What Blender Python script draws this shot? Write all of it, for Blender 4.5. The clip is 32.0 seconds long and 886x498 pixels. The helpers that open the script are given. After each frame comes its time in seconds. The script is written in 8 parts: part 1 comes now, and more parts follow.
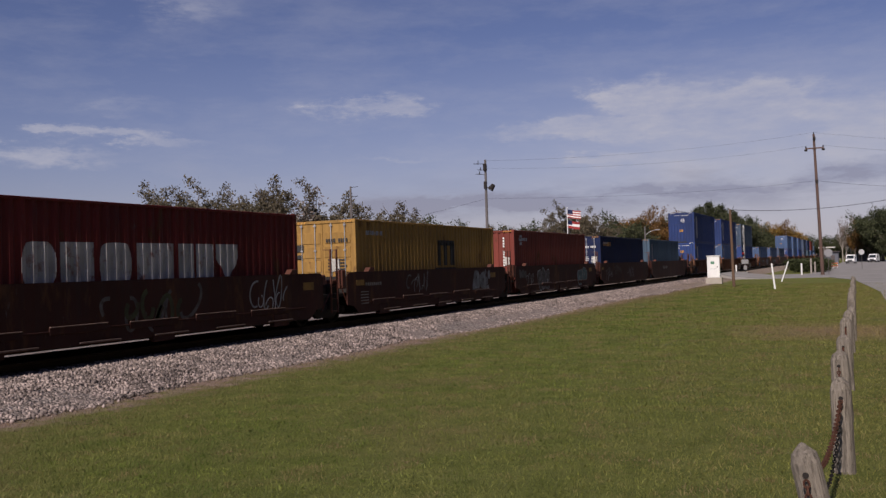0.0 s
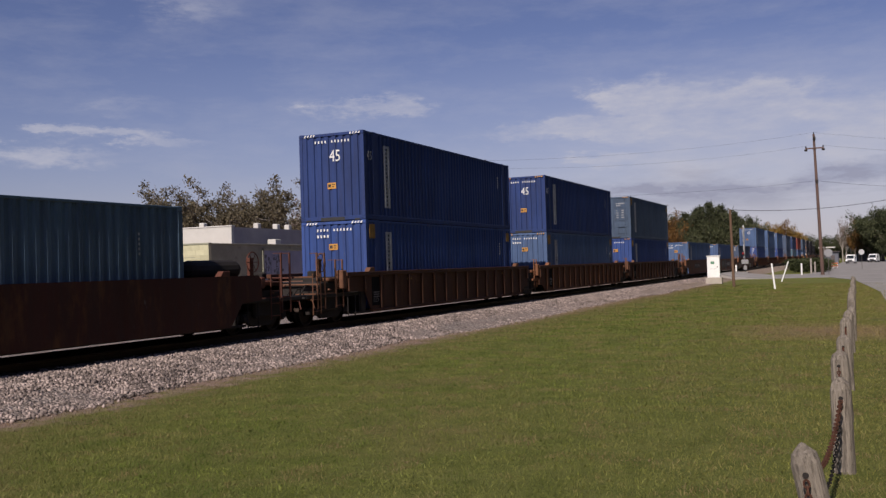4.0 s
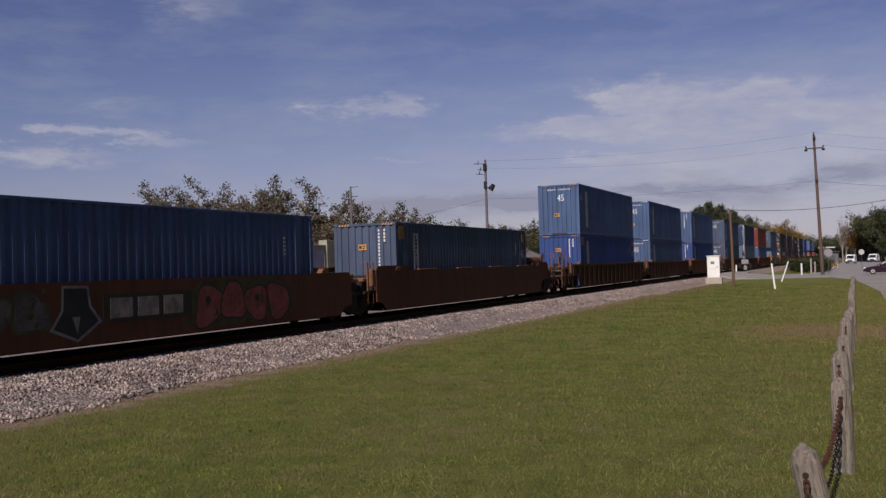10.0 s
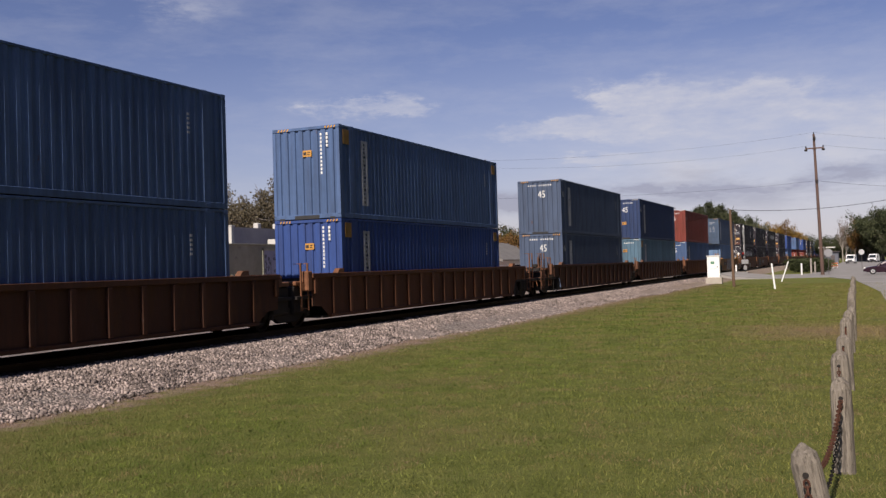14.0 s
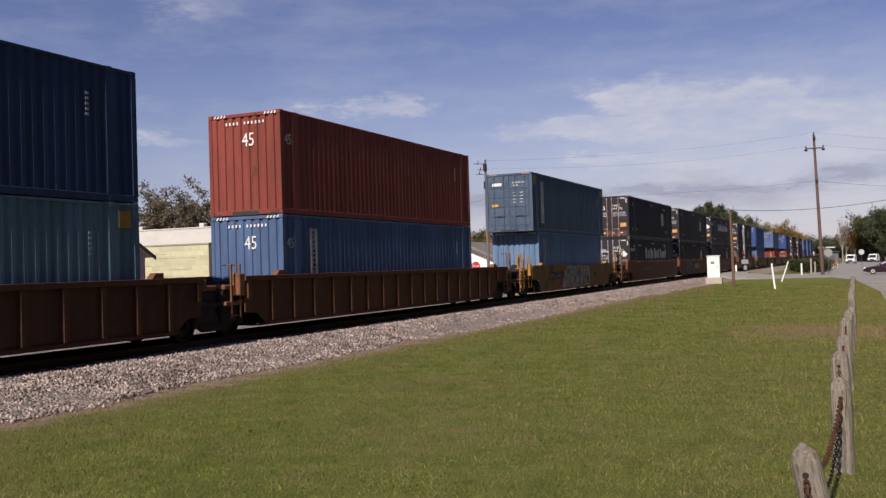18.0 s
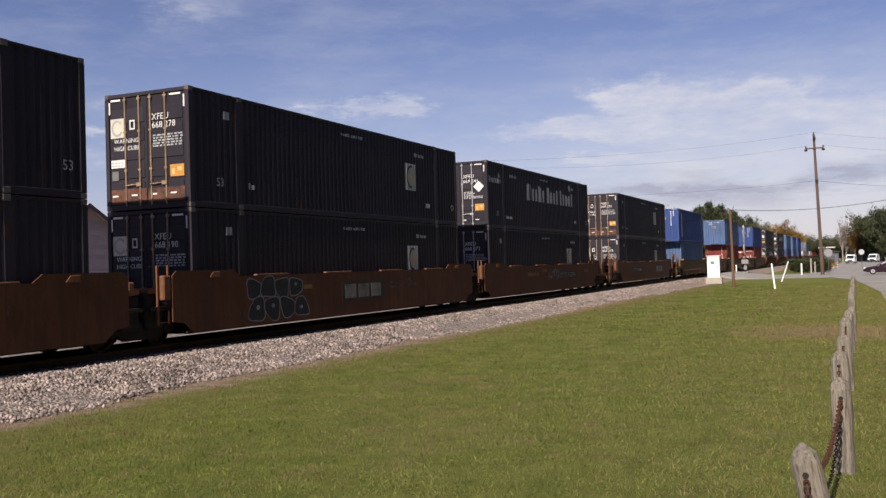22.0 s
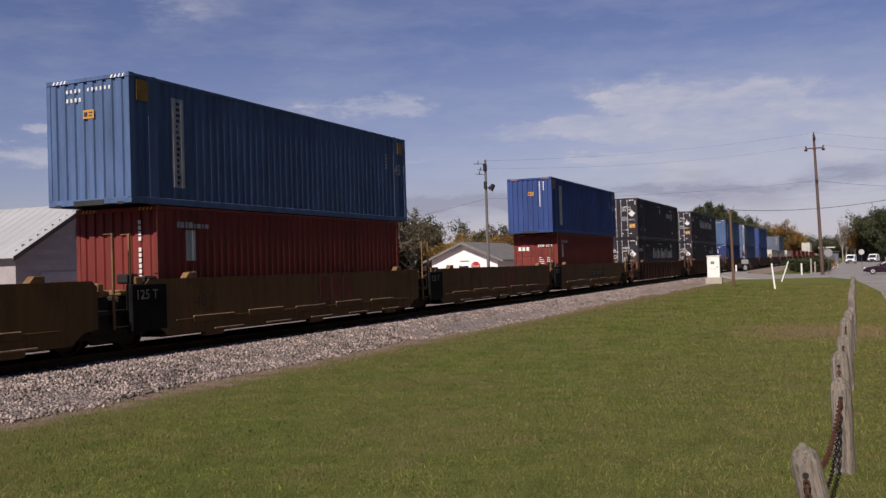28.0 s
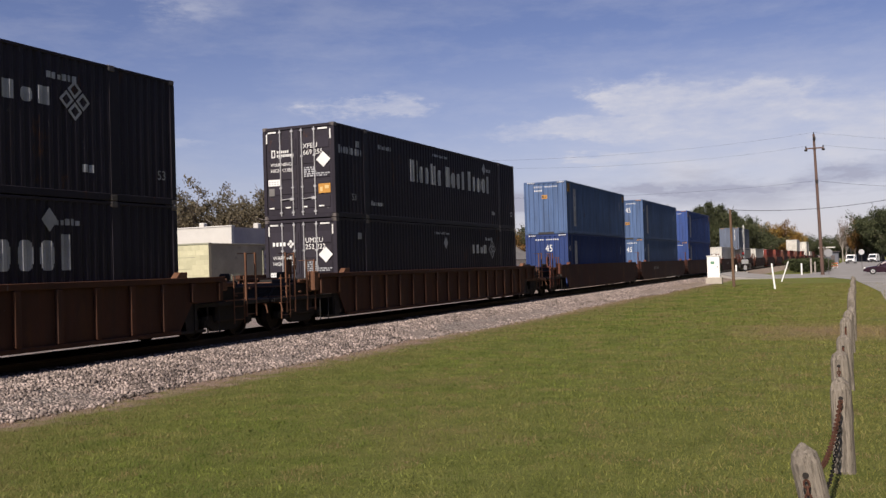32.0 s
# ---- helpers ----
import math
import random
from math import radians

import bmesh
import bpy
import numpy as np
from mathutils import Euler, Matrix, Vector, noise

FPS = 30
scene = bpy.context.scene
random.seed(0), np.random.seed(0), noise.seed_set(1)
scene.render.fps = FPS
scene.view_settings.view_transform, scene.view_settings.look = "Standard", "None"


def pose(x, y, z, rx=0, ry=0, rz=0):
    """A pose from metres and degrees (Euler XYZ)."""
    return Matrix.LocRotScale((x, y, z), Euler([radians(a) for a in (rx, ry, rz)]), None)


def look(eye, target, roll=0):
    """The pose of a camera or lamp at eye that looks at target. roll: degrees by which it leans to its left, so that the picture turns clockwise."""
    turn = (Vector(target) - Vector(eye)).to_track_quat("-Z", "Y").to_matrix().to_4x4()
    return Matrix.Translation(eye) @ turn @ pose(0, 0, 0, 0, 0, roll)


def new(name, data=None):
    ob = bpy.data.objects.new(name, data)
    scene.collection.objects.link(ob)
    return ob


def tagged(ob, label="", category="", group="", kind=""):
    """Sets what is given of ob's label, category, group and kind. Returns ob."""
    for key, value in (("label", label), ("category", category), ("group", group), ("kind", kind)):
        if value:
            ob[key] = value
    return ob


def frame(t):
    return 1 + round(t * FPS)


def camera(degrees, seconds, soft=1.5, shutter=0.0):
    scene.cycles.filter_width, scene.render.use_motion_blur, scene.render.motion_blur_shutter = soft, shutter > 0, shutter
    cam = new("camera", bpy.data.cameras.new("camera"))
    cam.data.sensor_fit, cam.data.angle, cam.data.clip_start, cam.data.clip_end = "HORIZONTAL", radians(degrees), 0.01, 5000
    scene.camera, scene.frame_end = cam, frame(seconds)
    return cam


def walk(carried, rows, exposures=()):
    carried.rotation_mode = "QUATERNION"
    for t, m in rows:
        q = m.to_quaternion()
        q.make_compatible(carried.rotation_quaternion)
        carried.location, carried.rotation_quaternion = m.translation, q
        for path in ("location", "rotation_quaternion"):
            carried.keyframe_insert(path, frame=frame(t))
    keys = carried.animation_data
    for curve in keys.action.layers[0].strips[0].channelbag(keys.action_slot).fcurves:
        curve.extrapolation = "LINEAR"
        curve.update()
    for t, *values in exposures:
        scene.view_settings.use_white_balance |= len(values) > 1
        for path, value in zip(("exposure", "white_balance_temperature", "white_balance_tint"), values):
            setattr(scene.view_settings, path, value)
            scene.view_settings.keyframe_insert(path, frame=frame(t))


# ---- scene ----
# camera: it stands on a platform beside the line; the track runs along +y
EYE = (0.0, 0.0, 2.2)
PSI, PIT = 0.41792, 0.01872
AIM = (-math.sin(PSI) * math.cos(PIT) * 50, math.cos(PSI) * math.cos(PIT) * 50, 2.2 + math.sin(PIT) * 50)
cam = camera(50.39, 32.0, soft=1.4)
walk(cam, [(0, look(EYE, AIM, -1.731)), (32, look(EYE, AIM, -1.731))],
     exposures=[(t, e + 0.06, 6190 + 380 * (e + 0.24), 18 - 9 * (e + 0.24)) for t, e in ((0, -0.24), (3.2, -0.23), (4.6, 0.1), (6, 0.27), (7, 0.2), (8, -0.2), (9, -0.27), (11, -0.24), (12, -0.02), (13, 0.17), (17, 0.2), (19, 0.2),
                                               (21, 0.34), (22, 0.4), (23, 0.43), (25, 0.31), (26.5, 0.1), (28, -0.04), (29, -0.05), (30, 0.1), (31, 0.20), (32, 0.28))])

# ---- world and sun ----
SUN_EL = radians(39)
SUN_AZ = radians(0.9)          # from behind the camera, a little to the field's side of the track
world = bpy.data.worlds.new("sky")
scene.world = world
world.use_nodes = True


class Nodes:
    """Short way to write node trees."""

    def __init__(self, tree):
        self.tree = tree
        tree.nodes.clear()

    def n(self, kind, ins=None, **props):
        node = self.tree.nodes.new(kind)
        for k, v in props.items():
            setattr(node, k, v)
        for k, v in (ins or {}).items():
            if isinstance(v, bpy.types.NodeSocket):
                self.tree.links.new(v, node.inputs[k])
            else:
                node.inputs[k].default_value = v
        return node

    def math(self, op, a, b=0.0, clamp=False):
        return self.n("ShaderNodeMath", {0: a, 1: b}, operation=op, use_clamp=clamp).outputs[0]

    def mix(self, fac, a, b, blend="MIX"):
        node = self.n("ShaderNodeMix", {0: fac}, data_type="RGBA", blend_type=blend)
        for i, v in ((6, a), (7, b)):
            if isinstance(v, bpy.types.NodeSocket):
                self.tree.links.new(v, node.inputs[i])
            else:
                node.inputs[i].default_value = (*v[:3], 1)
        return node.outputs[2]

    def ramp(self, fac, stops):
        node = self.n("ShaderNodeValToRGB", {0: fac})
        el = node.color_ramp.elements
        while len(el) < len(stops):
            el.new(0.5)
        for e, (p, c) in zip(el, stops):
            e.position = p
            e.color = (c, c, c, 1) if isinstance(c, (int, float)) else (*c, 1)
        return node.outputs[0]

    def noise(self, vec, scale, detail=4.0, rough=0.55):
        return self.n("ShaderNodeTexNoise", {"Vector": vec, "Scale": scale, "Detail": detail, "Roughness": rough}).outputs[0]


def build_sky():
    w = Nodes(world.node_tree)
    sky = w.n("ShaderNodeTexSky", sky_type="NISHITA")
    sky.sun_disc = False
    sky.sun_elevation = SUN_EL
    sky.sun_rotation = math.pi - SUN_AZ
    sky.altitude, sky.air_density, sky.dust_density, sky.ozone_density = 0, 1.0, 0.25, 1.6
    d = w.n("ShaderNodeTexCoord").outputs["Generated"]
    xyz = w.n("ShaderNodeSeparateXYZ", {0: d})
    el = w.math("ARCSINE", xyz.outputs[2])
    az = w.math("ARCTAN2", xyz.outputs[0], xyz.outputs[1])
    # clouds: wisps drawn out sideways, torn by two sizes of noise
    wide = w.n("ShaderNodeCombineXYZ", {0: w.math("MULTIPLY", az, 9.0), 1: w.math("MULTIPLY", el, 26.0), 2: 8.1}).outputs[0]
    torn = w.n("ShaderNodeTexNoise", {"Vector": wide, "Scale": 1.5, "Detail": 7.0, "Roughness": 0.66})
    wisp = torn.outputs[0]
    shift = w.n("ShaderNodeSeparateColor", {0: torn.outputs["Color"]})
    streak = w.noise(w.n("ShaderNodeCombineXYZ", {0: w.math("MULTIPLY", az, 3.0), 1: w.math("MULTIPLY", el, 15.0), 2: 2.7}).outputs[0], 1.6, 7.0, 0.62)
    az2 = w.math("ADD", az, w.math("MULTIPLY", w.math("SUBTRACT", shift.outputs[0], 0.5), 0.20))
    el2 = w.math("ADD", el, w.math("MULTIPLY", w.math("SUBTRACT", shift.outputs[2], 0.5), 0.055))

    def bank(a0, e0, wa, we, gain, slope=0.0):
        u = w.math("DIVIDE", w.math("SUBTRACT", az2, a0), wa * 1.35)
        v = w.math("DIVIDE", w.math("SUBTRACT", w.math("ADD", el2, w.math("MULTIPLY", w.math("SUBTRACT", az2, a0), slope)), e0), we * 1.6)
        r = w.math("ADD", w.math("MULTIPLY", u, u), w.math("MULTIPLY", v, v))
        soft = w.math("SUBTRACT", 1.0, r, True)
        return w.math("MULTIPLY", w.math("MULTIPLY", soft, soft), gain * 0.78)

    total = bank(*CLOUDS[0])
    for c in CLOUDS[1:]:
        total = w.math("ADD", total, bank(*c))
    fine = w.noise(w.n("ShaderNodeCombineXYZ", {0: w.math("MULTIPLY", az, 22.0), 1: w.math("MULTIPLY", el, 95.0), 2: 3.3}).outputs[0], 1.3, 6.0, 0.62)
    dens = w.math("MULTIPLY", w.ramp(total, [(0.0, 0.0), (0.25, 0.12), (0.6, 0.42), (1.0, 0.80)]), w.ramp(w.math("ADD", w.math("MULTIPLY", wisp, 0.65), w.math("MULTIPLY", fine, 0.35)), [(0.32, 0.22), (0.66, 1.0)]))
    veil = w.math("MULTIPLY", w.ramp(w.math("ADD", w.math("MULTIPLY", streak, 0.7), w.math("MULTIPLY", wisp, 0.5)), [(0.56, 0.0), (0.8, 1.0)]), 0.16)
    low = w.ramp(el, [(0.0, 1.0), (0.06, 0.85), (0.14, 0.4), (0.24, 0.0)])
    right = w.ramp(w.math("ADD", w.math("MULTIPLY", az, 0.5), 0.5), [(0.05, 0.0), (0.28, 0.35), (0.42, 0.85), (0.6, 0.9), (0.9, 0.0)])
    haze = w.math("MULTIPLY", low, w.math("ADD", 0.14, w.math("MULTIPLY", right, 0.62)))
    cover = w.math("ADD", w.math("ADD", dens, veil), w.math("MULTIPLY", haze, w.math("SUBTRACT", 1.0, dens, True)), True)
    # grey undersides low over the horizon
    dark = w.math("MULTIPLY", w.ramp(streak, [(0.5, 0.0), (0.64, 1.0)]), w.ramp(el, [(0.04, 0.0), (0.06, 0.8), (0.10, 0.3), (0.12, 0.0)]))
    for c in GREYS:
        dark = w.math("ADD", dark, w.math("MULTIPLY", bank(*c), w.ramp(wisp, [(0.3, 0.5), (0.6, 1.3)])), True)
    tone = w.mix(w.math("MULTIPLY", dark, 0.8), (10.4, 10.4, 11.0), (5.0, 5.0, 6.3))
    cover = w.math("MAXIMUM", cover, w.math("MULTIPLY", dark, 0.75), True)
    col = w.mix(cover, w.mix(1.0, sky.outputs[0], (1.08, 0.955, 1.20), "MULTIPLY"), tone)
    bg = w.n("ShaderNodeBackground", {"Color": col, "Strength": 0.05})
    w.n("ShaderNodeOutputWorld", {"Surface": bg.outputs[0]})


# cloud banks: bearing and height in the sky, half width, half height (radians), weight, slope
CLOUDS = [(-0.766, 0.141, 0.093, 0.006, 1.6, 0.03), (-0.824, 0.14, 0.024, 0.0066, 1.0), (-0.818, 0.12, 0.072, 0.0084, 1.5), (-0.494, 0.166, 0.060, 0.0090, 1.7), (-0.470, 0.174, 0.034, 0.0110, 1.2),
          (-0.733, 0.172, 0.029, 0.0054, 0.4), (-0.669, 0.269, 0.051, 0.0204, 0.8), (-0.471, 0.115, 0.066, 0.003, 0.7, 0.06), (-0.191, 0.172, 0.060, 0.0170, 1.9), (-0.091, 0.164, 0.058, 0.0180, 1.8),
          (-0.146, 0.147, 0.140, 0.022, 2.0), (-0.294, 0.141, 0.100, 0.0090, 1.7), (-0.248, 0.108, 0.045, 0.006, 1.3), (0.01, 0.128, 0.060, 0.0300, 1.6), (-0.098, 0.097, 0.170, 0.030, 1.0)]
GREYS = [(-0.321, 0.070, 0.114, 0.0102, 0.9), (-0.01, 0.084, 0.06, 0.0108, 1.0), (-0.152, 0.071, 0.09, 0.006, 0.9), (-0.443, 0.064, 0.066, 0.0132, 0.8), (-0.252, 0.058, 0.12, 0.0072, 0.7)]
build_sky()

sun = new("sun", bpy.data.lights.new("sun", "SUN"))
sun.data.energy, sun.data.angle, sun.data.color = 5.0, radians(0.53), (1.0, 0.90, 0.76)
sun.matrix_world = look((math.sin(SUN_AZ) * 60, -math.cos(SUN_AZ) * 60, math.tan(SUN_EL) * 60), (0, 0, 0))

# ---- materials ----
MATS = {}


def surface(name, color, rough=0.6, metal=0.0, vary=0.25, scale=3.0, grain=40.0, bump=0.15, second=None, amount=0.5,
            stretch=(1, 1, 1), island=False, depth=0.01, spec=0.35, streak=0.0):
    """A weathered surface: two sizes of variation in colour, a second colour in patches, and fine relief."""
    if name in MATS:
        return MATS[name]
    m = bpy.data.materials.new(name)
    m.use_nodes = True
    k = Nodes(m.node_tree)
    co = k.n("ShaderNodeTexCoord").outputs["Object"]
    rnd = k.n("ShaderNodeObjectInfo").outputs["Random"]
    vec = k.n("ShaderNodeMapping", {"Vector": co, "Scale": stretch}).outputs[0]
    vec = k.n("ShaderNodeVectorMath", {0: vec, 1: k.n("ShaderNodeCombineXYZ", {0: k.math("MULTIPLY", rnd, 37.0), 1: rnd, 2: 0.0}).outputs[0]}, operation="ADD").outputs[0]
    big, fine = k.noise(vec, scale, 5.0, 0.6), k.noise(vec, grain, 3.0, 0.6)
    c = tuple(color)
    light, dark = tuple(min(1, v * (1 + vary)) for v in c), tuple(v * (1 - vary) for v in c)
    col = k.mix(k.ramp(big, [(0.3, 0.0), (0.7, 1.0)]), dark, light)
    col = k.mix(k.math("MULTIPLY", k.ramp(fine, [(0.35, 0.0), (0.65, 1.0)]), 0.5), col, k.mix(1.0, col, (1 - vary * .8,) * 3, "MULTIPLY"))
    if second:
        patch = k.ramp(k.noise(vec, scale * 1.7, 8.0, 0.7), [(0.62 - amount * 0.22, 0.0), (0.70 - amount * 0.14, 1.0)])
        col = k.mix(patch, col, second)
    if streak:
        # grime run down in streaks, and scuffs
        run = k.noise(k.n("ShaderNodeMapping", {"Vector": vec, "Scale": (5.0, 5.0, 0.9)}).outputs[0], 1.0, 6.0, 0.65)
        blot = k.noise(vec, 0.45, 5.0, 0.6)
        col = k.mix(k.math("MULTIPLY", k.ramp(run, [(0.42, 0.0), (0.72, 1.0)]), streak), col, (0.035, 0.03, 0.028))
        col = k.mix(k.math("MULTIPLY", k.ramp(blot, [(0.4, 0.0), (0.7, 1.0)]), streak * 0.7), col, k.mix(1.0, col, (0.5, 0.5, 0.52), "MULTIPLY"))
        col = k.mix(k.math("MULTIPLY", k.ramp(k.noise(vec, 7.0, 6.0, 0.75), [(0.64, 0.0), (0.70, 1.0)]), streak * 0.8), col, (0.20, 0.19, 0.19))
    if island:
        isl = k.n("ShaderNodeNewGeometry").outputs["Random Per Island"]
        col = k.mix(1.0, col, k.ramp(isl, [(0.0, 0.32), (0.5, 0.95), (1.0, 1.75)]), "MULTIPLY")
    else:
        col = k.mix(1.0, col, k.ramp(rnd, [(0.0, 0.9), (1.0, 1.08)]), "MULTIPLY")
    b = k.n("ShaderNodeBsdfPrincipled", {"Base Color": col, "Metallic": metal,
            "Roughness": k.math("ADD", rough - 0.08, k.math("MULTIPLY", big, 0.16), True), "Specular IOR Level": spec})
    if bump:
        nrm = k.n("ShaderNodeBump", {"Strength": bump, "Distance": depth, "Height": k.math("ADD", fine, big)})
        k.tree.links.new(nrm.outputs[0], b.inputs["Normal"])
    k.n("ShaderNodeOutputMaterial", {0: b.outputs[0]})
    MATS[name] = m
    return m


def paint(name, color, rust=0.25, rough=0.6):
    """Painted steel: faded, streaked downwards, with rust breaking through."""
    return surface(name, color, rough, 0.0, 0.22, 0.9, 14.0, 0.08, (0.10, 0.045, 0.022), rust, (1, 1, 0.35), spec=0.12, streak=0.4)


def leaf_mat(name, a, b):
    if name in MATS:
        return MATS[name]
    m = bpy.data.materials.new(name)
    m.use_nodes = True
    k = Nodes(m.node_tree)
    isl = k.n("ShaderNodeNewGeometry").outputs["Random Per Island"]
    co = k.n("ShaderNodeTexCoord").outputs["Object"]
    f = k.math("ADD", k.math("MULTIPLY", isl, 0.6), k.math("MULTIPLY", k.noise(co, 0.6), 0.5))
    col = k.mix(k.ramp(f, [(0.2, 0.0), (0.85, 1.0)]), a, b)
    d = k.n("ShaderNodeBsdfPrincipled", {"Base Color": col, "Roughness": 0.6, "Specular IOR Level": 0.25})
    t = k.n("ShaderNodeBsdfTranslucent", {"Color": col})
    s = k.n("ShaderNodeMixShader", {0: 0.25, 1: d.outputs[0], 2: t.outputs[0]})
    k.n("ShaderNodeOutputMaterial", {0: s.outputs[0]})
    MATS[name] = m
    return m


def glass_mat():
    if "glass" not in MATS:
        MATS["glass"] = surface("glass", (0.02, 0.025, 0.03), 0.12, 0.0, 0.1, 2, 8, 0)
    return MATS["glass"]


STEEL = surface("worn steel", (0.16, 0.14, 0.13), 0.55, 0.6, 0.3, 2, 25, 0.2)
BLACK = surface("grimy black iron", (0.022, 0.018, 0.016), 0.75, 0.2, 0.35, 2, 25, 0.3)
RAILMAT = surface("rail steel", (0.12, 0.075, 0.05), 0.6, 0.5, 0.25, 3, 30, 0.1)
WHITE = surface("white mark", (0.66, 0.66, 0.64), 0.6, 0, 0.12, 2, 20, 0.05)
GREYMARK = surface("grey mark", (0.36, 0.37, 0.39), 0.6, 0, 0.2, 2, 20, 0.05)
AMBER = surface("amber label", (0.48, 0.24, 0.05), 0.6, 0, 0.1, 2, 20, 0.05)
TIMBER = surface("weathered timber", (0.225, 0.195, 0.16), 0.9, 0, 0.4, 4, 22, 0.9, (0.085, 0.07, 0.056), 0.5, (6, 6, 0.5), depth=0.02)
POLEWOOD = surface("pole wood", (0.115, 0.07, 0.045), 0.85, 0, 0.3, 1.5, 12, 0.4, None, 0, (5, 5, 0.4))
RUST = surface("rusty chain", (0.095, 0.040, 0.024), 0.8, 0.4, 0.4, 9, 60, 0.3)


# ---- mesh helpers ----
def part(name, bm, material, parent=None, label=""):
    """One mesh object out of a bmesh, under a thing or a part."""
    me = bm
    if isinstance(bm, bmesh.types.BMesh):
        me = bpy.data.meshes.new(name)
        bm.to_mesh(me)
        bm.free()
    if material and not me.materials:
        me.materials.append(material)
    ob = new(name, me)
    if parent:
        ob.parent = parent
    if name in SMALL:
        ob["kind"] = "stuff"
    return tagged(ob, label) if label else ob


SMALL = ("code_lettering", "plate_print", "graffiti", "hazard_marking", "name_lettering", "door_lettering", "logo_mark", "number_lettering", "logo_emblem", "emblem_mark", "large_lettering", "mural_paint")


def box(bm, x0, y0, z0, x1, y1, z1):
    vs = [bm.verts.new(p) for p in ((x0, y0, z0), (x1, y0, z0), (x1, y1, z0), (x0, y1, z0), (x0, y0, z1), (x1, y0, z1), (x1, y1, z1), (x0, y1, z1))]
    for f in ((3, 2, 1, 0), (4, 5, 6, 7), (0, 1, 5, 4), (1, 2, 6, 5), (2, 3, 7, 6), (3, 0, 4, 7)):
        bm.faces.new([vs[i] for i in f])
    return vs


def rod(bm, a, b, r, n=6, r2=None):
    """A tapered bar from a to b."""
    a, b = Vector(a), Vector(b)
    q = (b - a).to_track_quat("Z", "Y")
    rings = []
    for p, rr in ((a, r), (b, r if r2 is None else r2)):
        rings.append([bm.verts.new(p + q @ Vector((math.cos(2 * math.pi * i / n) * rr, math.sin(2 * math.pi * i / n) * rr, 0))) for i in range(n)])
    for i in range(n):
        bm.faces.new((rings[0][i], rings[0][(i + 1) % n], rings[1][(i + 1) % n], rings[1][i]))
    bm.faces.new(rings[0][::-1])
    bm.faces.new(rings[1])


def bevel(bm, w):
    bmesh.ops.bevel(bm, geom=bm.edges[:], offset=w, segments=1, affect="EDGES", clamp_overlap=True)
    return bm


def boxes(*bs, w=0.0):
    bm = bmesh.new()
    for b in bs:
        box(bm, *b)
    return bevel(bm, w) if w else bm


def mesh_np(name, verts, faces, material):
    """A mesh from arrays whose faces all have the same number of corners."""
    me = bpy.data.meshes.new(name)
    n, k = faces.shape
    me.vertices.add(len(verts))
    me.vertices.foreach_set("co", np.asarray(verts, np.float32).ravel())
    me.loops.add(n * k)
    me.loops.foreach_set("vertex_index", faces.astype(np.int32).ravel())
    me.polygons.add(n)
    me.polygons.foreach_set("loop_start", (np.arange(n) * k).astype(np.int32))
    me.update(calc_edges=True)
    me.materials.append(material)
    return me


MOVES = []          # things of the train and where they are at the start


def empty(name, m, label, category, group="", kind=""):
    ob = new(name)
    ob.matrix_world = m
    ob.empty_display_size = 0.3
    return tagged(ob, label, category, group, kind)

# ---- ground, ballast and track ----
TRACK = -15.794
RAIL = 0.57
ROAD_Y0, ROAD_Y1 = 99.5, 119.0


